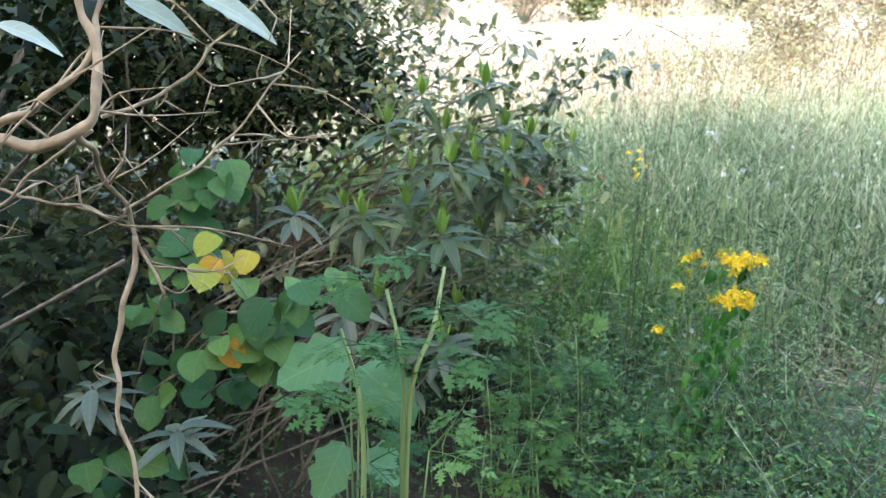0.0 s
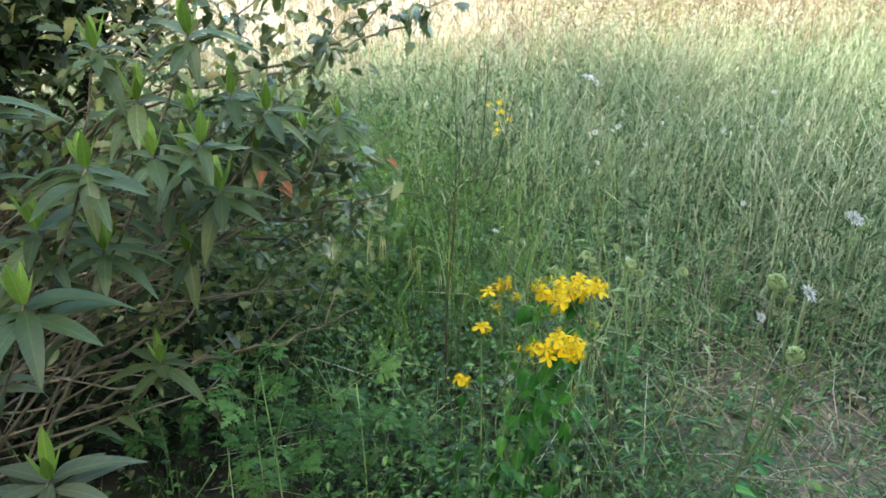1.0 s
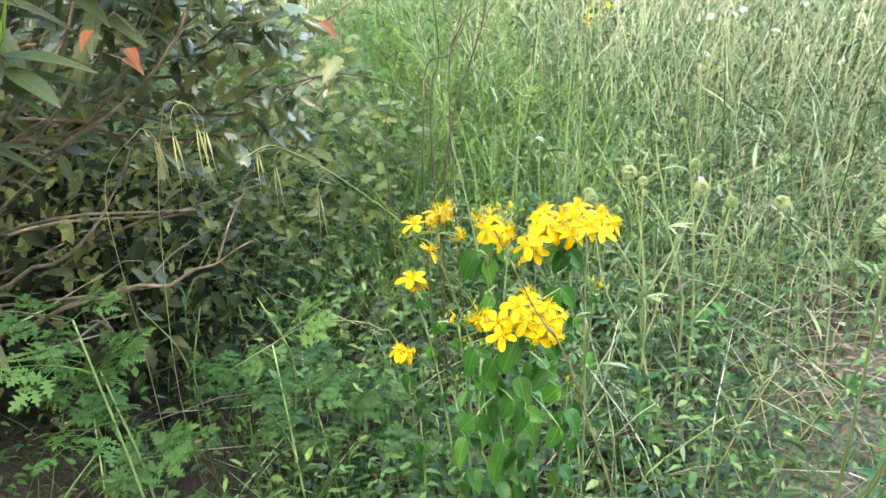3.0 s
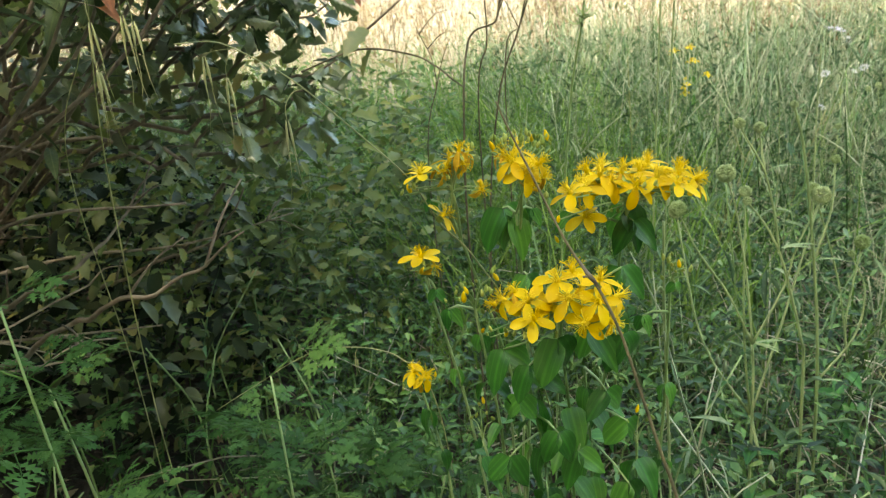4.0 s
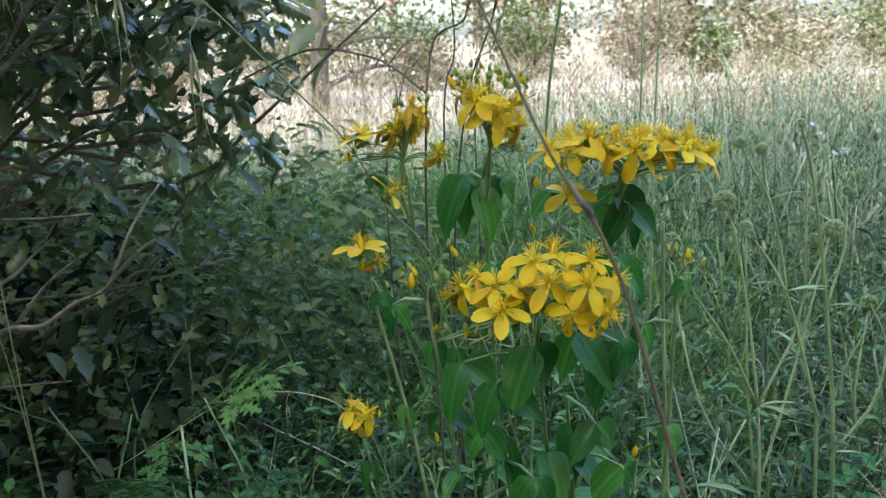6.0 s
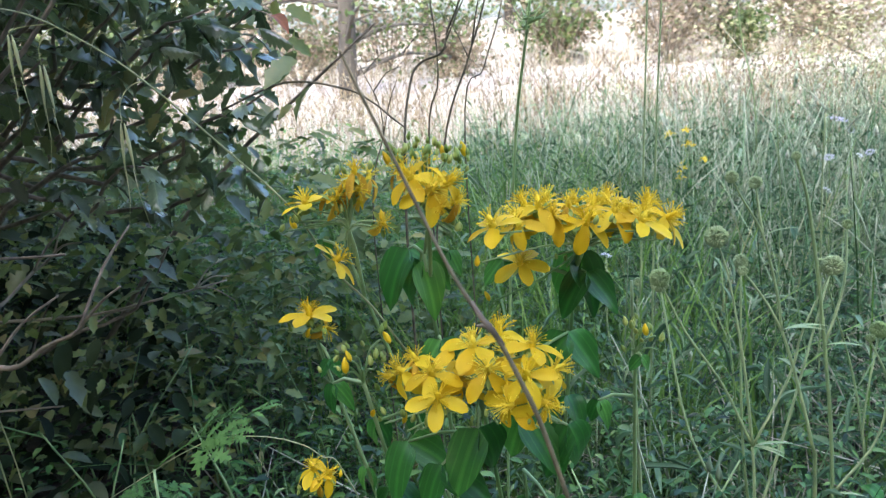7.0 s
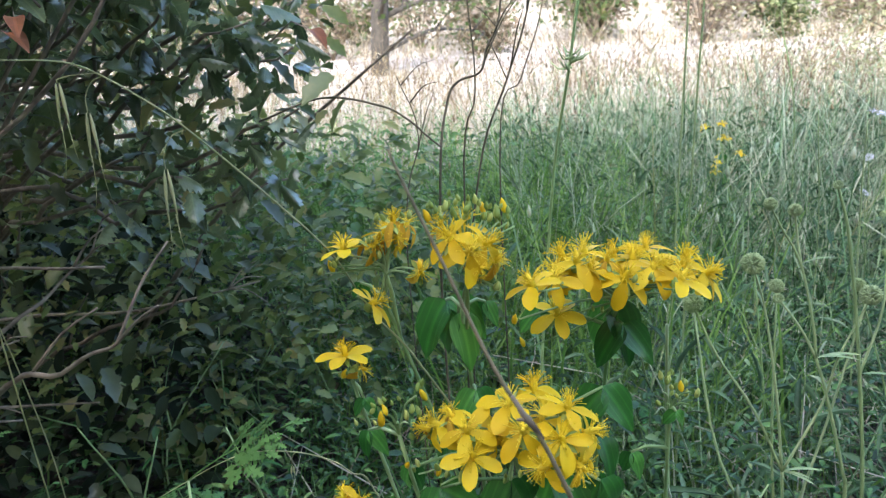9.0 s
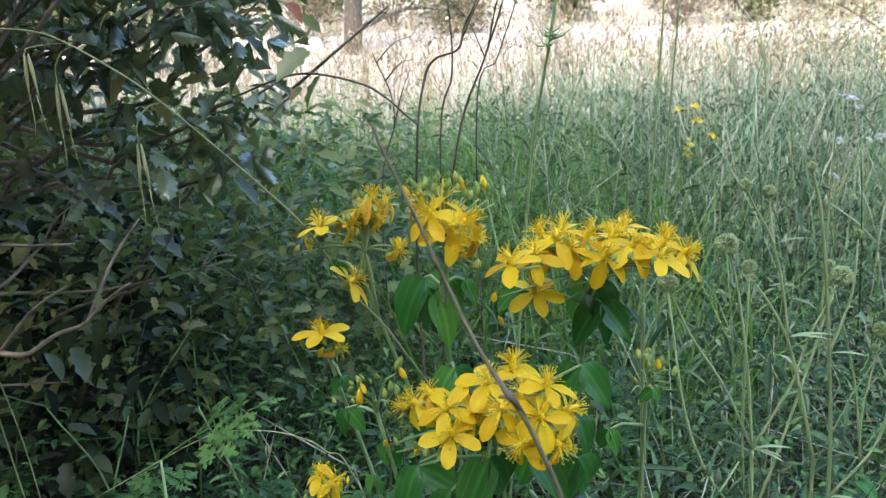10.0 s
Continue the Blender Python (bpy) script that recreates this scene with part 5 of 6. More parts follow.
def leaflet(g, m, L, wide=1.0):
    """A deeply toothed leaflet, folded along its middle."""
    n = len(LOBES)
    verts = [(0, y * L, -0.10 * L * y * y) for _, y in LOBES]
    verts += [(s * x * L * wide, y * L, 0.12 * x * L - 0.10 * L * y * y) for s in (-1, 1) for x, y in LOBES]
    faces = []
    for s in (0, 1):
        o = n * (1 + s)
        for i in range(n - 1):
            f = (i, i + 1, o + i + 1, o + i)
            faces.append(f if s == 0 else tuple(reversed(f)))
    g.add(verts, faces, m)


def pinna(g, m, L, r):
    """A side branch of the leaf with toothed leaflets of its own."""
    g.tube([m @ Vector((0, 0, 0)), m @ Vector((0, L * 0.5, 0.02 * L)), m @ Vector((0, L * 0.9, -0.03 * L))], [0.0007, 0.0005, 0.0003], 3)
    for t, span in ((0.34, 0.48), (0.62, 0.36)):
        for s in (-1, 1):
            leaflet(g, m @ aim((0, t * L, 0), (s * 0.85, 0.6, r.uniform(-0.3, 0.2)), (0, 0, 1)), L * span * r.uniform(0.85, 1.1), 1.15)
    leaflet(g, m @ aim((0, 0.72 * L, 0), (r.uniform(-0.1, 0.1), 1, -0.15), (0, 0, 1)), L * 0.46, 1.25)


def feathery(length, pairs, seed, width=0.5):
    """A twice-divided leaf: midrib with branching side leaflets in pairs."""
    r = random.Random(seed)
    g = Geo()
    mid = lambda t: Vector((0.02 * length * math.sin(t * 4), length * t, 0.06 * length * t - 0.30 * length * t * t))
    g.tube([mid(t / 6) for t in range(7)], taper(7, 0.0011, 0.0004), 4)
    for k in range(pairs):
        t = 0.36 + 0.52 * k / pairs
        span = length * width * (1.15 - 0.75 * k / pairs)
        for s in (-1, 1):
            pinna(g, aim(mid(t), (s * 1.0, 0.55, r.uniform(-0.45, 0.1)), (0.2 * s, 0, 1)), span * r.uniform(0.85, 1.1), r)
    pinna(g, aim(mid(0.86), (r.uniform(-0.1, 0.1), 1, -0.4)), length * width * 0.7, r)
    return g.mesh("leaf", M_FERN)


FEATHER = [feathery(0.095, 3, 1, 0.46), feathery(0.085, 4, 2, 0.42), feathery(0.105, 4, 3, 0.44), feathery(0.075, 3, 4, 0.50)]


def carrot(at, leaves, tall, seed, label="green herb with finely divided feathery leaves"):
    r = random.Random(seed)
    top = thing("feathery_herb", at, label, "herb", "feathery herbs")
    line = spline([(0, 0, -0.01), (r.uniform(-0.01, 0.01), r.uniform(-0.01, 0.01), tall * 0.5), (r.uniform(-0.02, 0.02), r.uniform(-0.02, 0.02), tall)], 4)
    g = Geo()
    g.tube(line, taper(len(line), 0.0017, 0.0009), 6)
    part("stem", g.mesh("stem", M_WSTEM), top)
    for k in range(leaves):
        p = line[min(len(line) - 1, 2 + int(((k + r.random()) / leaves) ** 0.55 * (len(line) - 2)))]
        a = k * 2.2 + r.uniform(-0.4, 0.4)
        part("leaf", r.choice(FEATHER), top, aim(p, (math.cos(a), math.sin(a), r.uniform(0.15, 0.7)), (0, 0, 1), r.uniform(0.5, 0.85)))
    return top


for i, (x, y, tall, n) in enumerate(((-0.31, 0.05, 0.34, 9), (-0.285, -0.015, 0.435, 11), (-0.155, 0.09, 0.315, 7), (-0.12, 0.14, 0.20, 5), (-0.08, -0.04, 0.20, 6), (-0.27, -0.02, 0.2, 4),
                                     (-0.10, 0.22, 0.18, 6), (-0.05, 0.16, 0.16, 5), (-0.22, 0.24, 0.20, 6), (0.0, 0.12, 0.14, 5), (-0.40, -0.1, 0.25, 7),
                                     (-0.30, -0.15, 0.22, 6), (-0.18, -0.14, 0.15, 5), (-0.02, -0.08, 0.13, 5), (0.10, -0.06, 0.12, 4), (-0.585, -0.60, 0.58, 9), (-0.625, -0.56, 0.60, 9), (-0.66, -0.62, 0.50, 7), (0.16, 0.2, 0.12, 4), (-0.45, 0.3, 0.2, 6))):
    carrot((x, y, ground_height(x, y)), n, tall, 500 + i)


# ---- leafy shoots between the flowers and the shrubs ----
SHOOT_LEAF = [blade_mesh("leaf", M_SHOOT, L, W, ovate, rows=5, fold=0.3, droop=d) for L, W, d in ((0.022, 0.008, 0.3), (0.017, 0.007, 0.1), (0.030, 0.008, 0.5))]


def leafy_shoot(at, tall, n, seed, label):
    r = random.Random(seed)
    top = thing("leafy_herb", at, label, "herb", "leafy herbs")
    line = spline([(0, 0, -0.01), (r.uniform(-0.03, 0.03), r.uniform(-0.03, 0.03), tall * 0.55), (r.uniform(-0.07, 0.07), r.uniform(-0.07, 0.07), tall)], 5)
    g = Geo()
    g.tube(line, taper(len(line), 0.0016, 0.0008), 5)
    part("stem", g.mesh("stem", M_WSTEM), top)
    for k in range(n):
        p = line[min(len(line) - 1, 2 + int(k / n * (len(line) - 2)))]
        a = k * 2.399 + r.uniform(-0.4, 0.4)
        part("leaf", r.choice(SHOOT_LEAF), top, aim(p, (math.cos(a), math.sin(a), r.uniform(-0.5, 0.6)), (0, 0, 1), r.uniform(0.7, 1.15) * (1.1 - 0.5 * k / n)))
    return top


for i in range(110):
    if i < 72:
        x, y = R.uniform(-0.42, 0.30), R.uniform(-0.05, 1.0)
    else:
        x, y = R.uniform(0.15, 1.1), R.uniform(-0.15, 0.9)
    leafy_shoot((x, y, ground_height(x, y)), R.uniform(0.10, 0.26), R.randint(7, 12), 800 + i, "small upright green herb with oval leaves")
BROAD = [blade_mesh("leaf", M_SHOOT, L, W, ovate, rows=7, fold=0.25, droop=d, wave=0.05) for L, W, d in ((0.055, 0.022, 0.3), (0.045, 0.020, 0.15), (0.062, 0.019, 0.45))]
for i, (x, y, n) in enumerate(((0.433, 0.169, 6), (0.598, 0.397, 5), (0.602, 0.154, 6), (0.627, 0.306, 5), (0.396, 0.261, 5), (0.72, 0.22, 6), (0.53, 0.06, 6), (0.80, 0.36, 5), (0.34, 0.05, 5), (0.88, 0.10, 6), (0.48, 0.32, 5))):
    r = random.Random(700 + i)
    top = thing("broad_leaved_herb", (x, y, ground_height(x, y)), "low rosette of broad green leaves on bare soil", "herb", "broad-leaved herbs")
    for k in range(n):
        a = k * 6.283 / n + r.uniform(-0.3, 0.3)
        part("leaf", r.choice(BROAD), top, aim((0, 0, 0.002), (math.cos(a), math.sin(a), r.uniform(0.15, 0.9)), (0, 0, 1), r.uniform(0.6, 1.1)))
# a herb with large soft lobed leaves beside the pale stems
LOBED = blade_mesh("leaf", M_LOBED, 0.085, 0.072, lambda t: roundish(t) * (0.86 + 0.14 * math.cos(t * 19)), rows=14, fold=0.22, droop=0.35, wave=0.05)
lobed_herb = thing("lobed_leaved_herb", (-0.645, -0.50, ground_height(-0.645, -0.50)), "soft pale green herb with large lobed leaves", "herb")
for x, y, z, dx, dy, dz, size in ((0.01, -0.05, 0.66, -1, -0.45, -0.05, 0.85), (0.02, -0.03, 0.63, 0.8, -0.8, -0.5, 0.9), (0.0, 0.0, 0.52, -0.6, -0.9, -0.6, 0.75), (0.02, 0.02, 0.48, 0.9, 0.1, -0.4, 0.8)):
    g = Geo()
    g.tube(spline([(0, 0, -0.01), (x * 0.3, y * 0.3, z * 0.55), (x, y, z)], 4), taper(9, 0.0022, 0.0010), 5)
    stem = part("leaf_stalk", g.mesh("leaf_stalk", M_PSTEM), lobed_herb)
    part("leaf", LOBED, stem, aim((x, y, z), (dx, dy, dz), (0.1, -0.7, 0.8), size))
# pale forked stems where the walk begins
for pts in ([(-0.600, -0.640, -0.05), (-0.600, -0.640, 0.35), (-0.588, -0.632, 0.60), (-0.560, -0.600, 0.66), (-0.541, -0.561, 0.705)], [(-0.600, -0.645, -0.05), (-0.598, -0.640, 0.5), (-0.592, -0.630, 0.63), (-0.600, -0.590, 0.70)],
            [(-0.645, -0.66, -0.05), (-0.640, -0.655, 0.40), (-0.632, -0.640, 0.60), (-0.645, -0.610, 0.675)]):
    top, line = stalk("pale_green_stem", pts, 0.0034, 0.0018, M_YSTEM, "pale yellow-green hollow stem of a tall herb", "stalk", "pale green stems")
    for k in range(4):
        part("leaf", FEATHER[k % 4], top, aim(line[-1 - 3 * k], (math.cos(k * 2 + pts[0][0] * 90), math.sin(k * 2 + pts[0][0] * 90), 0.2), (0, 0, 1), 0.8))


scabious((0.07, 0.06, -0.07), [(0.040, 0.02, 0.288, "white", 0.32), (0.03, 0.03, 0.275, "white", 0.28)], "tiny white flower low among the leaves", 430)


# ---- shrubs ----
OAK_LEAF = [blade_mesh("leaf", M_OAK, 0.036, 0.019, oak_shape, rows=11, fold=f, droop=d, wave=0.07, spines=1) for f, d in ((0.35, 0.15), (0.7, 0.35), (-0.45, 0.2), (0.9, 0.1))]
OAK_CURLED = [blade_mesh("leaf", M_OAK, 0.034, 0.015, oak_shape, rows=11, fold=f, droop=d, wave=0.12, spines=1) for f, d in ((1.6, 0.5), (-1.5, 0.35), (1.2, -0.3), (-1.9, 0.6))]


def oak_shrub():
    r = random.Random(61)
    base = Vector((-0.95, 0.75, ground_height(-0.95, 0.75)))
    top = thing("holm_oak", base, "dense dark holm oak shrub with glossy spiny leaves", "shrub")
    tips = [(-0.09, 0.24, 0.49), (-0.12, 0.25, 0.47), (-0.16, 0.26, 0.53), (-0.21, 0.26, 0.57), (-0.14, 0.30, 0.60), (-0.25, 0.32, 0.62), (-0.19, 0.24, 0.44), (-0.27, 0.30, 0.50),
            (-0.12, 0.34, 0.55), (-0.10, 0.34, 0.72), (0.0, 0.26, 0.77), (-0.05, 0.30, 0.76), (-0.2, 0.38, 0.78), (-0.34, 0.34, 0.56), (-0.42, 0.40, 0.66), (-0.16, 0.3, 0.68), (-0.13, 0.29, 0.42), (-0.22, 0.30, 0.47), (-0.10, 0.27, 0.53), (-0.30, 0.25, 0.56), (-0.26, 0.24, 0.53), (-0.22, 0.25, 0.59), (-0.18, 0.24, 0.57), (-0.13, 0.24, 0.56), (-0.28, 0.30, 0.62), (-0.17, 0.32, 0.63)]
    for k, t in enumerate(tips):
        tip = Vector(t) - base
        knee = Vector((tip.x * 0.45, tip.y * 0.35, tip.z * 0.62 + r.uniform(-0.04, 0.08)))
        line = spline([(r.uniform(-0.05, 0.05), r.uniform(-0.05, 0.05), -0.02), knee, tip * 0.85 + Vector((0, 0, 0.02)), tip], 6)
        line = [p + Vector((noise.noise(p * 17 + Vector((k, 0, 0))), noise.noise(p * 17 + Vector((0, k, 0))), noise.noise(p * 17 + Vector((0, 0, k))))) * 0.022 * min(1, 3 * p.length) for p in line]
        g = Geo()
        g.tube(line, taper(len(line), 0.0045, 0.0009), 6)
        part("branch", g.mesh("branch", M_TWIG), top)
        for j in range(15):
            p = line[len(line) - 1 - int(r.random() ** 1.4 * 7)] + Vector((r.uniform(-1, 1), r.uniform(-1, 1), r.uniform(-1, 1))) * 0.012
            a = r.uniform(0, 6.283)
            part("leaf", r.choice(OAK_CURLED if t[0] > -0.20 and j % 4 else OAK_LEAF), top, aim(p, (math.cos(a) + 0.2, math.sin(a) - 0.2, r.uniform(-1.1, 0.4)), (r.uniform(-0.6, 0.6), r.uniform(-0.8, 0.3), 1), r.uniform(0.55, 0.92)))
    c = Geo()
    verts, faces = light_leaf(0.037, 0.018, oak_shape)
    for _ in range(6500):
        u = r.random()
        q = Vector((r.gauss(-0.95, 0.34), r.gauss(0.78, 0.26), 0.06 + 1.05 * u))
        edge = -0.30 + 0.16 * math.sin(q.z * 7) - 0.35 * max(0, 0.35 - q.z)
        if q.x > edge or q.y < 0.32 - 0.25 * (q.x + 0.3) or (0.36 < q.z < 0.62 and q.x > -0.9 and r.random() < 0.75) or (q.z > 0.62 and r.random() < 0.45):
            continue
        a = r.uniform(0, 6.283)
        c.add(verts, faces, aim(q - base, (math.cos(a), math.sin(a), r.uniform(-0.9, 0.5)), (r.uniform(-0.6, 0.6), r.uniform(-0.6, 0.6), 1), r.uniform(0.7, 1.1)))
    for t in tips:
        for _ in range(12 if t[2] < 0.66 else 22):
            q = Vector(t) + Vector((r.gauss(-0.05, 0.035), r.gauss(0.05, 0.03), r.gauss(0, 0.035)))
            a = r.uniform(0, 6.283)
            c.add(verts, faces, aim(q - base, (math.cos(a), math.sin(a), r.uniform(-1.1, 0.4)), (r.uniform(-0.6, 0.6), r.uniform(-0.8, 0.3), 1), r.uniform(0.5, 0.85)))
    # upper oak leaves split off into the darker material, as painted shade
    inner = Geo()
    for _ in range(16500):
        q = Vector((r.uniform(-1.6, 0.02), r.uniform(0.7, 1.35), r.uniform(0.48, 1.08)))
        if not inside(q, (-0.75, 1.03, 0.77), (0.92, 0.40, 0.36)) or r.random() < 0.95 * min(1, max(0, (q.x + 0.46) / 0.26)) or clump_noise(q.x + q.z, q.y, 5, 2) < (0.4 if q.x > -0.5 or q.z < 0.58 else 0.2):
            continue
        if q.z < 0.58 and r.random() < 0.65:
            continue
        a = r.uniform(0, 6.283)
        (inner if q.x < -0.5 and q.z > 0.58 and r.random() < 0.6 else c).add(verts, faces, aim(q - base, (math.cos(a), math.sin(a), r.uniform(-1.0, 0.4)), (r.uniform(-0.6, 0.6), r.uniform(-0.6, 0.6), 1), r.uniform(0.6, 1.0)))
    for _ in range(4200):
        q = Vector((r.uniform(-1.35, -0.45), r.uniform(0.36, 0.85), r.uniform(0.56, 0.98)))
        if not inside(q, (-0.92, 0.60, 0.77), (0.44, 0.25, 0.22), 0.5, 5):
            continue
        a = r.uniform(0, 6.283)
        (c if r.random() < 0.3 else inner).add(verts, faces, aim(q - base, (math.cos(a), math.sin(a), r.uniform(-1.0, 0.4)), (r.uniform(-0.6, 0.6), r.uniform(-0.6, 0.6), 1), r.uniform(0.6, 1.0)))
    for _ in range(2600):
        q = Vector((r.uniform(-1.1, -0.40), r.uniform(0.42, 0.86), r.uniform(0.50, 0.84)))
        if not inside(q, (-0.72, 0.63, 0.67), (0.33, 0.21, 0.16), 0.6, 6):
            continue
        a = r.uniform(0, 6.283)
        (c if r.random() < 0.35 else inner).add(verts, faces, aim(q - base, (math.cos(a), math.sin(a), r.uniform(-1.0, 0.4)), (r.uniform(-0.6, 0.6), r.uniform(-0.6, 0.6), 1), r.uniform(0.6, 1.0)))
    tagged(part("foliage", inner.mesh("foliage", M_SHADELEAF), top, label="upper oak leaves coloured dark to stand in for shade"), kind="stuff")
    for _ in range(6500):
        q = Vector((r.uniform(-2.2, -0.3), r.uniform(0.5, 2.3), r.uniform(0.0, 0.9)))
        if not inside(q, (-1.25, 1.25, 0.25), (1.1, 1.05, 0.62)) or q.x > -0.20 - 0.30 * (q.y + 0.37) + 0.05 * math.sin(q.z * 15) or (q.z > 0.32 and r.random() < 0.85):
            continue
        a = r.uniform(0, 6.283)
        c.add(verts, faces, aim(q - base, (math.cos(a), math.sin(a), r.uniform(-1.0, 0.4)), (r.uniform(-0.6, 0.6), r.uniform(-0.6, 0.6), 1), r.uniform(0.7, 1.1)))
    for _ in range(260):
        q = Vector((r.gauss(-0.36, 0.13), r.gauss(0.40, 0.07), r.gauss(0.56, 0.13)))
        if q.y < 0.28 or q.x > -0.10 + 0.3 * (q.z - 0.5) or q.z < 0.45:
            continue
        a = r.uniform(0, 6.283)
        c.add(verts, faces, aim(q - base, (math.cos(a), math.sin(a), r.uniform(-1.0, 0.4)), (r.uniform(-0.6, 0.6), r.uniform(-0.8, 0.3), 1), r.uniform(0.6, 1.0)))
    tagged(part("foliage", c.mesh("foliage", M_OAKS), top), kind="stuff")
    low = Geo()
    for _ in range(2600):
        q = Vector((r.uniform(-0.62, -0.04), r.uniform(0.34, 0.90), r.uniform(0.05, 0.46)))
        if not inside(q, (-0.34, 0.60, 0.24), (0.32, 0.32, 0.22), 0.6, 6):
            continue
        a = r.uniform(0, 6.283)
        low.add(verts, faces, aim(q - base, (math.cos(a), math.sin(a), r.uniform(-0.9, 0.5)), (r.uniform(-0.6, 0.6), r.uniform(-0.8, 0.3), 1), r.uniform(0.30, 0.62)))
    for _ in range(800):
        q = Vector((r.uniform(-0.75, -0.10), r.uniform(0.30, 0.75), r.uniform(0.36, 0.72)))
        if not inside(q, (-0.44, 0.50, 0.54), (0.33, 0.20, 0.17), 0.6, 6):
            continue
        a = r.uniform(0, 6.283)
        low.add(verts, faces, aim(q - base, (math.cos(a), math.sin(a), r.uniform(-1.0, 0.4)), (r.uniform(-0.5, 0.5), r.uniform(-0.9, 0.1), 1), r.uniform(0.5, 0.9)))
    for _ in range(1500):
        q = Vector((r.uniform(-0.48, 0.10), r.uniform(0.50, 1.10), r.uniform(0.0, 0.42)))
        if not inside(q, (-0.20, 0.80, 0.14), (0.26, 0.30, 0.24), 0.7, 6):
            continue
        a = r.uniform(0, 6.283)
        low.add(verts, faces, aim(q - base, (math.cos(a), math.sin(a), r.uniform(-0.4, 0.8)), (r.uniform(-0.6, 0.6), r.uniform(-0.8, 0.3), 1), r.uniform(0.5, 1.0)))
    tagged(part("foliage", low.mesh("foliage", M_OLIVE), top, label="lower olive-green leaves"), kind="stuff")
    for _ in range(55):
        a = Vector((r.gauss(-0.9, 0.2), r.gauss(0.75, 0.15), r.uniform(0.0, 0.5))) - base
        e = a + Vector((r.uniform(-0.1, 0.45), r.uniform(-0.45, 0.2), r.uniform(0.0, 0.6)))
        g = Geo()
        g.tube(spline([a, a.lerp(e, 0.5) + Vector((r.uniform(-.05, .05), r.uniform(-.05, .05), 0.03)), e], 3), taper(7, 0.004, 0.0012), 4)
        part("twig", g.mesh("twig", M_TWIG), top)


oak_shrub()

LANCE = [blade_mesh("leaf", M_LANCE, 0.070, 0.0215, lance, rows=9, fold=0.25, droop=d, wave=0.02) for d in (0.15, 0.4, 0.65)]
LANCE_GREY = [blade_mesh("leaf", M_GREYLEAF, 0.066, 0.018, lance, rows=9, fold=0.25, droop=d, wave=0.02) for d in (0.2, 0.45)]
LANCE_YOUNG = blade_mesh("leaf", M_YOUNG, 0.048, 0.013, lance, rows=7, fold=0.35, droop=-0.05)


BARE_LIMBS = (((-0.82, 0.64, -0.03), (-0.577, 0.576, 0.115), (-0.40, 0.47, 0.212), (-0.276, 0.403, 0.277), (-0.235, 0.385, 0.325)), ((-0.78, 0.38, -0.02), (-0.58, 0.34, 0.18), (-0.40, 0.30, 0.285), (-0.36, 0.36, 0.315), (-0.33, 0.42, 0.37)),
              ((-0.84, 0.46, -0.02), (-0.62, 0.36, 0.10), (-0.45, 0.27, 0.21), (-0.317, 0.196, 0.292), (-0.250, 0.16, 0.321), (-0.198, 0.14, 0.349), (-0.156, 0.12, 0.381)))


ASIDE = Vector((-0.002, -0.027, 0.006))


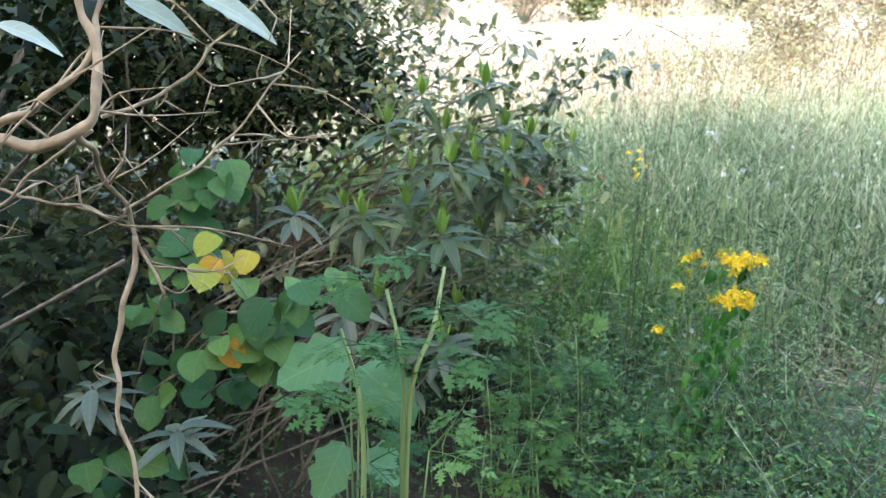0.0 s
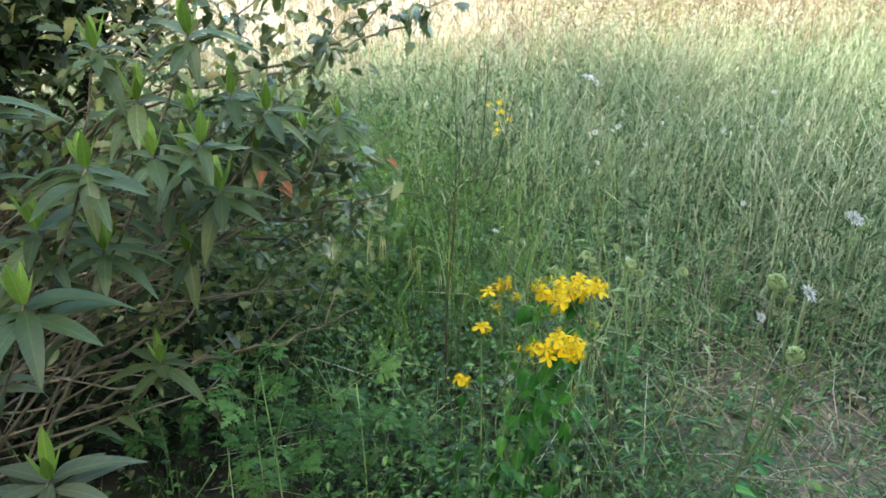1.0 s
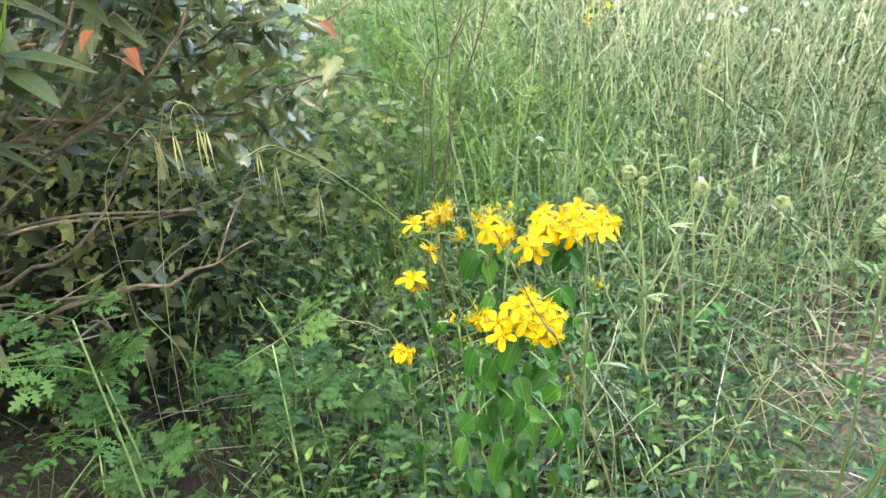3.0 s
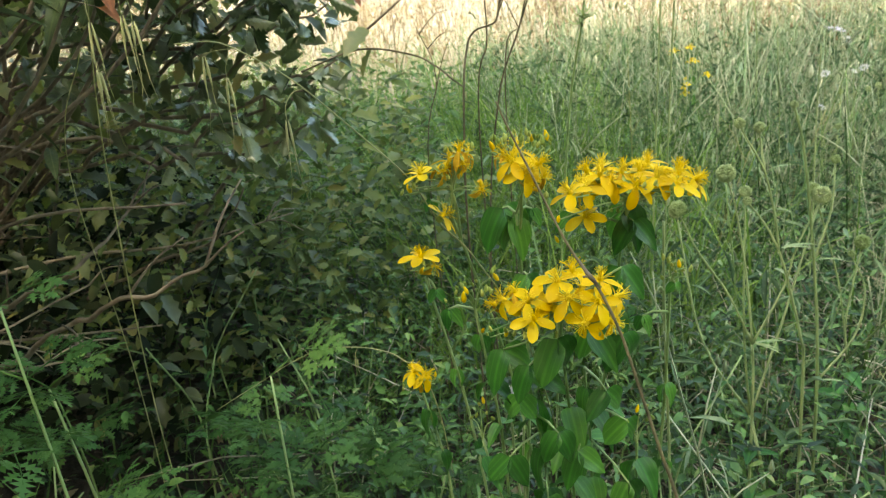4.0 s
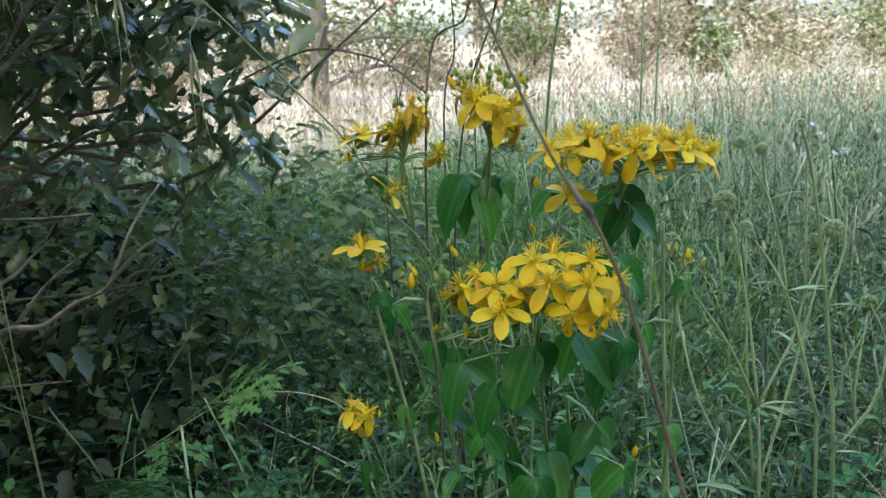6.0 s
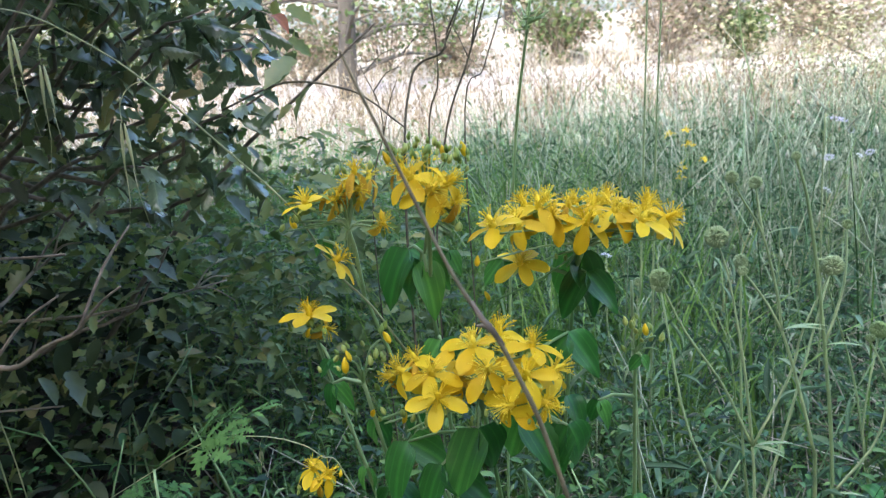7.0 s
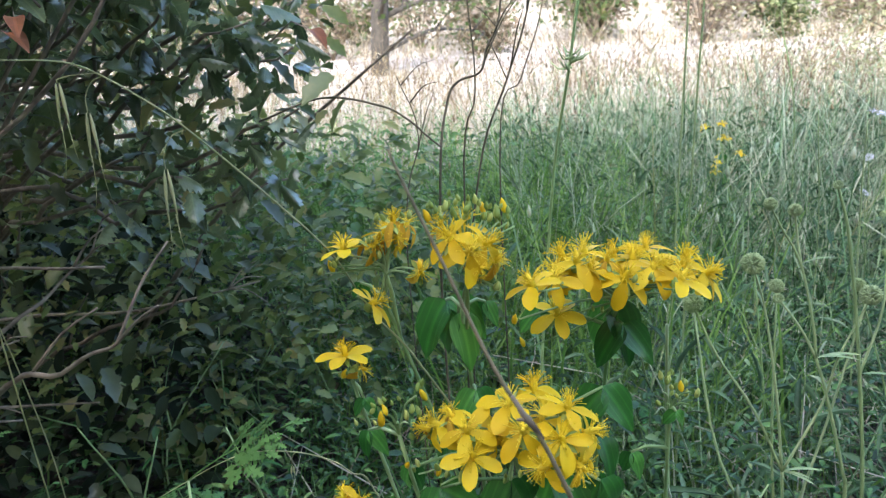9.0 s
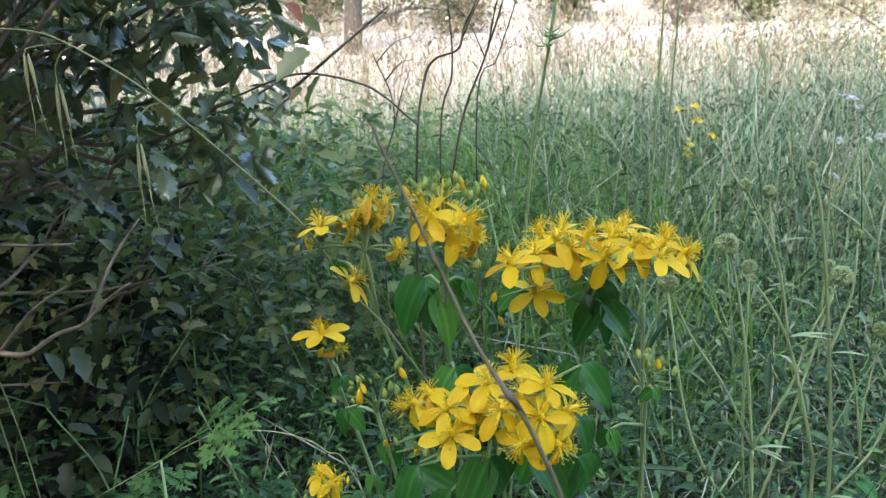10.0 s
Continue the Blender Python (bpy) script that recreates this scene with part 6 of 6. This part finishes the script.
def rosette_shrub(base, tips, label, seed, bare=0, grey=False):
    """A shrub whose thin branches end in whorls of long leaves."""
    r = random.Random(seed)
    o = Vector(base)
    top = thing("whorl_leaved_shrub", o + ASIDE, label, "shrub", "whorl-leaved shrubs")
    for x, y, z, s in tips:
        tip = Vector((x, y, z)) - o
        root = Vector((r.uniform(-0.35, 0.10), r.uniform(-0.12, 0.30), 0))
        root.z = ground_height(o.x + root.x, o.y + root.y) - o.z - 0.01
        line = spline([root, root.lerp(tip, 0.45) + Vector((r.uniform(-.10, .02), r.uniform(-.05, .05), r.uniform(-0.06, 0.03))),
                       tip * 0.82 - Vector((0, 0, 0.015)), tip], 5)
        g = Geo()
        g.tube(line, taper(len(line), 0.0026, 0.0014), 6)
        br = part("branch", g.mesh("branch", M_TWIG), top)
        for k in range(6):
            a = r.uniform(0, 6.283)
            part("leaf", r.choice(LANCE_GREY if grey else LANCE), br, aim(line[len(line) - 2 - k], (math.cos(a), math.sin(a), r.uniform(-0.5, 0.3)), (0, 0, 1), s * r.uniform(0.45, 0.8)))
        n = r.randint(8, 11)
        for k in range(n):
            a = k * 2.399 + r.uniform(-0.2, 0.2)
            part("leaf", r.choice(LANCE_GREY if grey else LANCE), br, aim(tip - Vector((0, 0, 0.002 * k)), (math.cos(a), math.sin(a), r.uniform(-0.35, 0.45)), (0, 0, 1), s * r.uniform(0.75, 1.1)))
        for k in range(0 if grey and y < -0.4 else 4):
            a = k * 1.57 + r.uniform(-0.3, 0.3)
            part("leaf", LANCE_YOUNG, br, aim(tip, (0.35 * math.cos(a), 0.35 * math.sin(a), 1), (math.cos(a), math.sin(a), 0.2), s * r.uniform(0.7, 1.1)))
    for pts in (BARE_LIMBS if bare > 5 else ()):
        line = [p + Vector((0, noise.noise(p * 23), noise.noise(p * 23 + Vector((5, 0, 0))))) * 0.012 for p in spline([Vector(p) - o for p in pts], 6)]
        g = Geo()
        g.tube(line, taper(len(line), 0.0040, 0.0007), 6)
        br = part("branch", g.mesh("branch", M_TWIG), top)
        for k in range(4):
            p = line[r.randrange(6, len(line))]
            d = Vector((r.uniform(0.2, 1), r.uniform(-0.5, 0.3), r.uniform(-0.1, 0.8))) * r.uniform(0.04, 0.1)
            h = Geo()
            h.tube(spline([p, p + d * 0.5 + Vector((0, 0, 0.006)), p + d], 3), taper(7, 0.0014, 0.0007), 4)
            part("twig", h.mesh("twig", M_TWIG), br)
    for _ in range(bare):
        a = Vector((r.uniform(-0.95, -0.55), r.uniform(0.10, 0.42), r.uniform(0.12, 0.36))) - o
        e = a + Vector((r.uniform(0.22, 0.46), r.uniform(-0.14, 0.06), r.uniform(-0.02, 0.14)))
        h = Geo()
        line = spline([a, a.lerp(e, 0.35) + Vector((0, r.uniform(-.03, .03), r.uniform(-.03, .03))), a.lerp(e, 0.7) + Vector((0, r.uniform(-.03, .03), r.uniform(-.02, .03))), e], 4)
        h.tube(line, taper(len(line), r.uniform(0.0016, 0.0034), 0.0008), 5)
        br = part("branch", h.mesh("branch", M_BARETWIG), top, label="bare pale dry branch")
        for k in range(3):
            p = line[r.randrange(4, len(line))]
            d = Vector((r.uniform(0.1, 1), r.uniform(-0.6, 0.4), r.uniform(-0.5, 0.7))) * r.uniform(0.03, 0.09)
            h = Geo()
            h.tube(spline([p, p + d * 0.5 + Vector((0, 0, 0.006)), p + d], 3), taper(7, 0.0010, 0.0005), 4)
            part("twig", h.mesh("twig", M_BARETWIG), br)
    for _ in range(bare // 2):
        e = Vector((r.uniform(0.1, 0.62), r.uniform(-0.25, 0.35), r.uniform(0.18, 0.45)))
        g = Geo()
        start = Vector((r.uniform(-0.4, 0.05), r.uniform(-0.2, 0.25), 0))
        start.z = ground_height(o.x + start.x, o.y + start.y) - o.z - 0.01
        e = e + start * 0.5
        knee = Vector((start.x + 0.16, start.y, e.z * r.uniform(0.35, 0.75)))
        line = spline([start, knee, knee.lerp(e, 0.6) + Vector((0, r.uniform(-.04, .04), r.uniform(-.02, .05))), e], 5)
        g.tube(line, taper(len(line), r.uniform(0.0022, 0.004), 0.0010), 5)
        br = part("branch", g.mesh("branch", M_TWIG), top)
        for k in range(3):
            p = line[r.randrange(5, len(line))]
            d = Vector((r.uniform(-0.2, 1), r.uniform(-0.6, 0.6), r.uniform(-0.2, 0.7))) * r.uniform(0.05, 0.14)
            h = Geo()
            h.tube(spline([p, p + d * 0.5 + Vector((0, 0, 0.008)), p + d], 3), taper(7, 0.0016, 0.0007), 4)
            part("twig", h.mesh("twig", M_TWIG), br)
    return top


rosette_shrub((-0.78, 0.22, ground_height(-0.78, 0.22)),
              [(-0.315, 0.10, 0.575, 1.0), (-0.352, 0.165, 0.60, 1.0), (-0.436, -0.03, 0.66, 1.0), (-0.479, -0.18, 0.60, 1.0), (-0.332, 0.18, 0.74, 1.0), (-0.408, 0.072, 0.369, 0.9), (-0.53, 0.0, 0.72, 1.0),
               (-0.40, 0.2, 0.66, 1.0), (-0.46, 0.12, 0.52, 0.9), (-0.38, 0.05, 0.64, 0.9), (-0.50, 0.02, 0.58, 0.95), (-0.36, 0.10, 0.50, 0.85), (-0.44, 0.22, 0.72, 0.9), (-0.58, -0.08, 0.60, 0.9), (-0.33, 0.05, 0.65, 0.9), (-0.29, 0.20, 0.66, 0.85), (-0.25, 0.25, 0.60, 0.8), (-0.34, 0.26, 0.62, 0.85), (-0.250, 0.175, 0.645, 0.9), (-0.158, 0.20, 0.622, 0.7), (-0.265, 0.205, 0.585, 0.85), (-0.200, 0.225, 0.600, 0.7), (-0.598, 0.10, 0.560, 1.0), (-0.545, 0.11, 0.490, 0.9), (-0.47, 0.16, 0.60, 0.9), (-0.44, 0.02, 0.55, 0.9)],
              "shrub with brown twigs and whorls of long green leaves", 71, bare=7)
rosette_shrub((-0.86, -0.1, ground_height(-0.86, -0.1)),
              [(-0.485, -0.205, 0.44, 1.05), (-0.815, -0.474, 0.517, 0.85), (-0.899, -0.442, 0.559, 0.85), (-0.816, -0.547, 0.455, 0.9), (-0.62, -0.18, 0.50, 1.0), (-0.56, -0.05, 0.45, 1.0), (-0.68, -0.1, 0.62, 1.0)],
              "low shrub with whorls of narrow grey-green leaves", 72, bare=4, grey=True)

for x, y, z, dx, dy in ((-0.246, 0.137, 0.551, 1, -0.6), (-0.262, 0.13, 0.579, -0.4, -1), (-0.24, 0.137, 0.560, 0.6, -1), (-0.082, 0.24, 0.541, 0.6, -0.6)):
    top = thing("red_leaf", (x, y, z), "withered red-brown leaf caught in the shrub", "leaf", "red leaves")
    part("blade", blade_mesh("blade", M_RED, 0.022, 0.012, ovate, rows=7, fold=0.4, droop=0.4), top, aim((0, 0, 0), (dx, dy, -0.2)))
    g = Geo()
    g.tube([(0, 0, 0), Vector((-dx, -dy, 0.2)) * 0.03, Vector((-dx, -dy * 0.4, -0.2)) * 0.07], [0.0007, 0.0008, 0.001], 4)
    part("stalk", g.mesh("stalk", M_TWIG), top)


# ---- round-leaved climber and pale branch where the walk begins ----
ROUND = [blade_mesh("leaf", M_ROUND, s, s * 0.95, roundish, rows=8, fold=f, droop=0.25, wave=0.02) for s, f in ((0.044, 0.3), (0.036, 0.45), (0.050, 0.2))]
ROUND_Y = blade_mesh("leaf", M_YVINE, 0.044, 0.042, roundish, rows=8, fold=0.25, droop=0.3)


def climber():
    r = random.Random(91)
    base = Vector((-0.98, -0.05, ground_height(-0.98, -0.05)))
    top = thing("round_leaved_climber", base + ASIDE, "round-leaved climber, bright green with some yellow leaves", "climber")
    runs = [[(-0.95, -0.1, 0.3), (-0.86, -0.2, 0.55), (-0.80, -0.22, 0.62), (-0.74, -0.3, 0.58)], [(-0.95, 0.0, 0.25), (-0.85, -0.15, 0.42), (-0.78, -0.22, 0.50), (-0.70, -0.30, 0.50)],
            [(-0.9, 0.0, 0.2), (-0.82, -0.12, 0.36), (-0.75, -0.2, 0.42), (-0.66, -0.22, 0.45)], [(-0.95, -0.1, 0.3), (-0.80, -0.24, 0.48), (-0.70, -0.30, 0.56), (-0.64, -0.32, 0.60)],
            [(-1.0, -0.2, 0.2), (-0.95, -0.35, 0.35), (-0.92, -0.42, 0.45), (-0.86, -0.45, 0.42)], [(-0.9, -0.05, 0.3), (-0.84, -0.1, 0.62), (-0.80, -0.12, 0.70), (-0.76, -0.16, 0.69)]]
    for i, run in enumerate(runs):
        line = spline([Vector((0, 0, -0.02))] + [Vector(p) - base for p in run], 6)
        g = Geo()
        g.tube(line, taper(len(line), 0.0022, 0.001), 5)
        part("vine", g.mesh("vine", M_TWIG), top)
        for j in range(10 if i in (2, 4) else 21):
            k = r.randrange(8, len(line))
            p = line[k] + Vector((r.uniform(-1, 1), r.uniform(-1, 1), r.uniform(-1, 1))) * 0.03
            a = r.uniform(0, 6.283)
            yellow = (p + base - Vector((-0.772, -0.24, 0.575))).length < 0.075 and r.random() < 0.6
            part("leaf", ROUND_Y if yellow else r.choice(ROUND), top, aim(p, (math.cos(a), math.sin(a) - 0.4, r.uniform(-0.9, 0.1)), (r.uniform(-0.4, 0.4), -0.7, 1), r.uniform(0.7, 1.1)))


climber()


def pale_branch():
    base = Vector((-1.25, -0.35, ground_height(-1.25, -0.35)))
    r = random.Random(95)
    top = thing("pale_branched_shrub", base + ASIDE, "bare pale tan forking branches with drooping pale leaves", "shrub")
    w = lambda *p: [Vector(q) - base for q in p]
    main = [(w((-1.25, -0.35, -0.09), (-1.18, -0.5, 0.45), (-1.0, -0.66, 0.82), (-0.874, -0.695, 0.873), (-0.831, -0.702, 0.875), (-0.803, -0.704, 0.883), (-0.792, -0.698, 0.903), (-0.794, -0.683, 0.939), (-0.795, -0.667, 0.99), (-0.80, -0.64, 1.08)), 0.0062),
            (w((-1.0, -0.66, 0.82), (-0.873, -0.693, 0.879), (-0.83, -0.694, 0.896), (-0.797, -0.688, 0.926), (-0.78, -0.66, 0.97)), 0.0048),
            (w((-0.803, -0.704, 0.883), (-0.806, -0.65, 0.85), (-0.794, -0.63, 0.797), (-0.785, -0.643, 0.769), (-0.774, -0.653, 0.748)), 0.0030),
            (w((-0.79, -0.635, 0.785), (-0.808, -0.654, 0.73), (-0.815, -0.665, 0.698), (-0.812, -0.685, 0.65), (-0.81, -0.70, 0.55), (-0.82, -0.70, 0.2), (-0.83, -0.70, -0.08)), 0.0030),
            (w((-0.80, -0.66, 0.88), (-0.756, -0.62, 0.895), (-0.713, -0.614, 0.929), (-0.66, -0.58, 0.98)), 0.0020),
            (w((-0.81, -0.65, 0.87), (-0.858, -0.624, 0.839), (-0.897, -0.628, 0.812), (-0.97, -0.6, 0.77)), 0.0022),
            (w((-0.93, -0.6, 0.83), (-0.843, -0.634, 0.819), (-0.796, -0.651, 0.80), (-0.759, -0.657, 0.80)), 0.0018),
            (w((-0.80, -0.62, 0.80), (-0.741, -0.60, 0.837), (-0.70, -0.58, 0.87), (-0.66, -0.55, 0.905)), 0.0018)]
    for line0, r0 in main:
        line = [p + Vector((noise.noise(p * 31), noise.noise(p * 31 + Vector((7, 0, 0))), noise.noise(p * 31 + Vector((0, 7, 0))))) * 0.007 for p in spline(line0, 8)]
        g = Geo()
        g.tube(line, [r0 * (0.8 - 0.42 * k / len(line) + 0.16 * noise.noise(p * 90)) for k, p in enumerate(line)], 7)
        br = part("branch", g.mesh("branch", M_PALE), top)
        for j in range(6):
            p = line[r.randrange(len(line) // 3, len(line))]
            d = Vector((r.uniform(-0.3, 1), r.uniform(-0.4, 0.8), r.uniform(-0.4, 0.5))) * r.uniform(0.05, 0.13)
            h = Geo()
            e = p + d * 0.5 + Vector((r.uniform(-1, 1), r.uniform(-1, 1), r.uniform(-1, 1))) * 0.014
            h.tube(spline([p, e, p + d], 3), taper(7, 0.0011, 0.0004), 4)
            h.tube([e, e + Vector((r.uniform(-1, 1), r.uniform(-1, 1), r.uniform(-1, 0.4))) * 0.03], [0.0007, 0.0003], 4)
            part("twig", h.mesh("twig", M_PALE), br)
    drooping = blade_mesh("leaf", M_PALELEAF, 0.055, 0.020, lance, rows=8, fold=0.3, droop=0.35, wave=0.03)
    for x, y, z, a, s in ((-0.775, -0.645, 0.958, -0.25, 0.9), (-0.730, -0.650, 0.962, -0.1, 1.0), (-0.72, -0.60, 0.95, -0.4, 0.9), (-0.86, -0.64, 0.945, 0.2, 0.8)):
        part("leaf", drooping, top, aim(Vector((x, y, z)) - base, (math.cos(a), math.sin(a), -0.3), (0, -0.6, 1), s), "pale drooping leaf")


pale_branch()


def left_thicket():
    """The shrub mass that closes the left side, its leaves darkened in place of shade."""
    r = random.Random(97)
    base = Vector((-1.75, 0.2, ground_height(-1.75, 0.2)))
    top = thing("dark_thicket", base, "dense evergreen thicket with bare inner twigs, leaves darkened for shade", "shrub")
    c = Geo()
    verts, faces = light_leaf(0.042, 0.020, oak_shape, 5, 0.4, 0.3, 0)
    # thicket leaves in the lighter oak colour, painting the better lit places
    lit_leaves = Geo()
    for _ in range(9500):
        q = Vector((r.uniform(-2.6, -0.75), r.gauss(0.35, 0.5), 0.02 + 1.25 * r.random()))
        if not inside(q, (-1.65, 0.3, 0.45), (1.0, 1.15, 0.88)) or q.x > -0.98 + 0.18 * q.y + 0.1 * math.sin(q.z * 8) or q.y < -0.75:
            continue
        a = r.uniform(0, 6.283)
        (lit_leaves if q.y > 0.45 else c).add(verts, faces, aim(q - base, (math.cos(a), math.sin(a), r.uniform(-0.9, 0.4)), (r.uniform(-0.6, 0.6), r.uniform(-0.6, 0.6), 1), r.uniform(0.7, 1.2)))
    # low filler leaves, mostly near black, painting the shade under the shrubs
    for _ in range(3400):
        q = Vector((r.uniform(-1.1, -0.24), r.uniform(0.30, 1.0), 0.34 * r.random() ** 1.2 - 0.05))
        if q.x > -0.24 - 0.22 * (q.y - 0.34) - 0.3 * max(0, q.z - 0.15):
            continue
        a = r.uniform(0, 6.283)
        (lit_leaves if r.random() < (0.08 if q.x < -0.48 else 0.28) else c).add(verts, faces, aim(q - base, (math.cos(a), math.sin(a), r.uniform(-1.0, 0.4)), (r.uniform(-0.6, 0.6), r.uniform(-0.8, 0.3), 1), r.uniform(0.5, 0.9)))
    # more near-black leaves, standing in for deep shade low on the left
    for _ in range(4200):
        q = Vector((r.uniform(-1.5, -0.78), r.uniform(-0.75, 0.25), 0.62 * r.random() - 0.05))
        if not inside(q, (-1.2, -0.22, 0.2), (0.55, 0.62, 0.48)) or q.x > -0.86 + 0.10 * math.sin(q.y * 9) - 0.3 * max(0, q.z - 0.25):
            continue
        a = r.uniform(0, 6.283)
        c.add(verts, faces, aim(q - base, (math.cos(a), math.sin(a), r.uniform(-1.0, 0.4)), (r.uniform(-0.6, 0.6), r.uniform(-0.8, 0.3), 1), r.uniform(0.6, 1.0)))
    for _ in range(5500):
        q = Vector((r.uniform(-2.6, -0.62), r.uniform(1.1, 1.75), r.uniform(0.05, 1.1)))
        if not inside(q, (-1.55, 1.4, 0.45), (0.95, 0.36, 0.66)) or q.x > -0.74 - 0.12 * (q.y - 1.3) + 0.09 * math.sin(q.z * 11) + 0.05 * math.sin(q.y * 17) or (0.30 < q.z < 0.75 and q.x > -1.5 and r.random() < 0.8):
            continue
        a = r.uniform(0, 6.283)
        lit_leaves.add(verts, faces, aim(q - base, (math.cos(a), math.sin(a), r.uniform(-1.0, 0.4)), (r.uniform(-0.6, 0.6), r.uniform(-0.8, 0.3), 1), r.uniform(1.3, 2.0)))
    # unseen foliage and branches overhead, added to cut sky light on the shrubs
    big = light_leaf(0.09, 0.05, ovate, 4, 0.3, 0.25, 0)
    shade_crowns = [((-1.75, -0.55, 1.95), (0.70, 0.62, 0.42)), ((-2.25, -0.15, 1.75), (0.6, 0.6, 0.45)), ((-1.9, -0.3, 2.5), (0.6, 0.5, 0.35))]
    for centre, radii in shade_crowns:
        for _ in range(1500):
            q = Vector([m + k * r.uniform(-1.1, 1.1) for m, k in zip(centre, radii)])
            if not inside(q, centre, radii, 0.5, 3):
                continue
            a = r.uniform(0, 6.283)
            c.add(*big, aim(q - base, (math.cos(a), math.sin(a), r.uniform(-1.0, 0.4)), (r.uniform(-0.6, 0.6), r.uniform(-0.6, 0.6), 1), r.uniform(0.6, 1.0)))
        for _ in range(5):
            e = Vector([m + 0.8 * k * r.uniform(-1, 1) for m, k in zip(centre, radii)]) - base
            g = Geo()
            line = spline([(r.uniform(-0.1, 0.1), r.uniform(-0.1, 0.1), -0.02), (e.x * 0.25, e.y * 0.25, e.z * 0.45), (Vector(centre) - base) * 0.85, e], 5)
            g.tube(line, taper(len(line), r.uniform(0.012, 0.022), 0.003), 6)
            part("branch", g.mesh("branch", M_TWIG), top)
    tagged(part("foliage", c.mesh("foliage", M_SHADELEAF), top), kind="stuff")
    tagged(part("foliage", lit_leaves.mesh("foliage", M_OAKS), top, label="thicket leaves coloured lighter to stand in for light"), kind="stuff")
    for _ in range(40):
        e = Vector((r.uniform(-0.7, 0.95), r.uniform(-0.8, 0.8), r.uniform(0.4, 1.6)))
        g = Geo()
        line = spline([(r.uniform(-0.2, 0.2), r.uniform(-0.2, 0.2), -0.02), e * 0.5 + Vector((r.uniform(-.1, .1), r.uniform(-.1, .1), 0.05)), e], 5)
        g.tube(line, taper(len(line), r.uniform(0.006, 0.012), 0.002), 5)
        part("branch", g.mesh("branch", M_TWIG), top)


left_thicket()
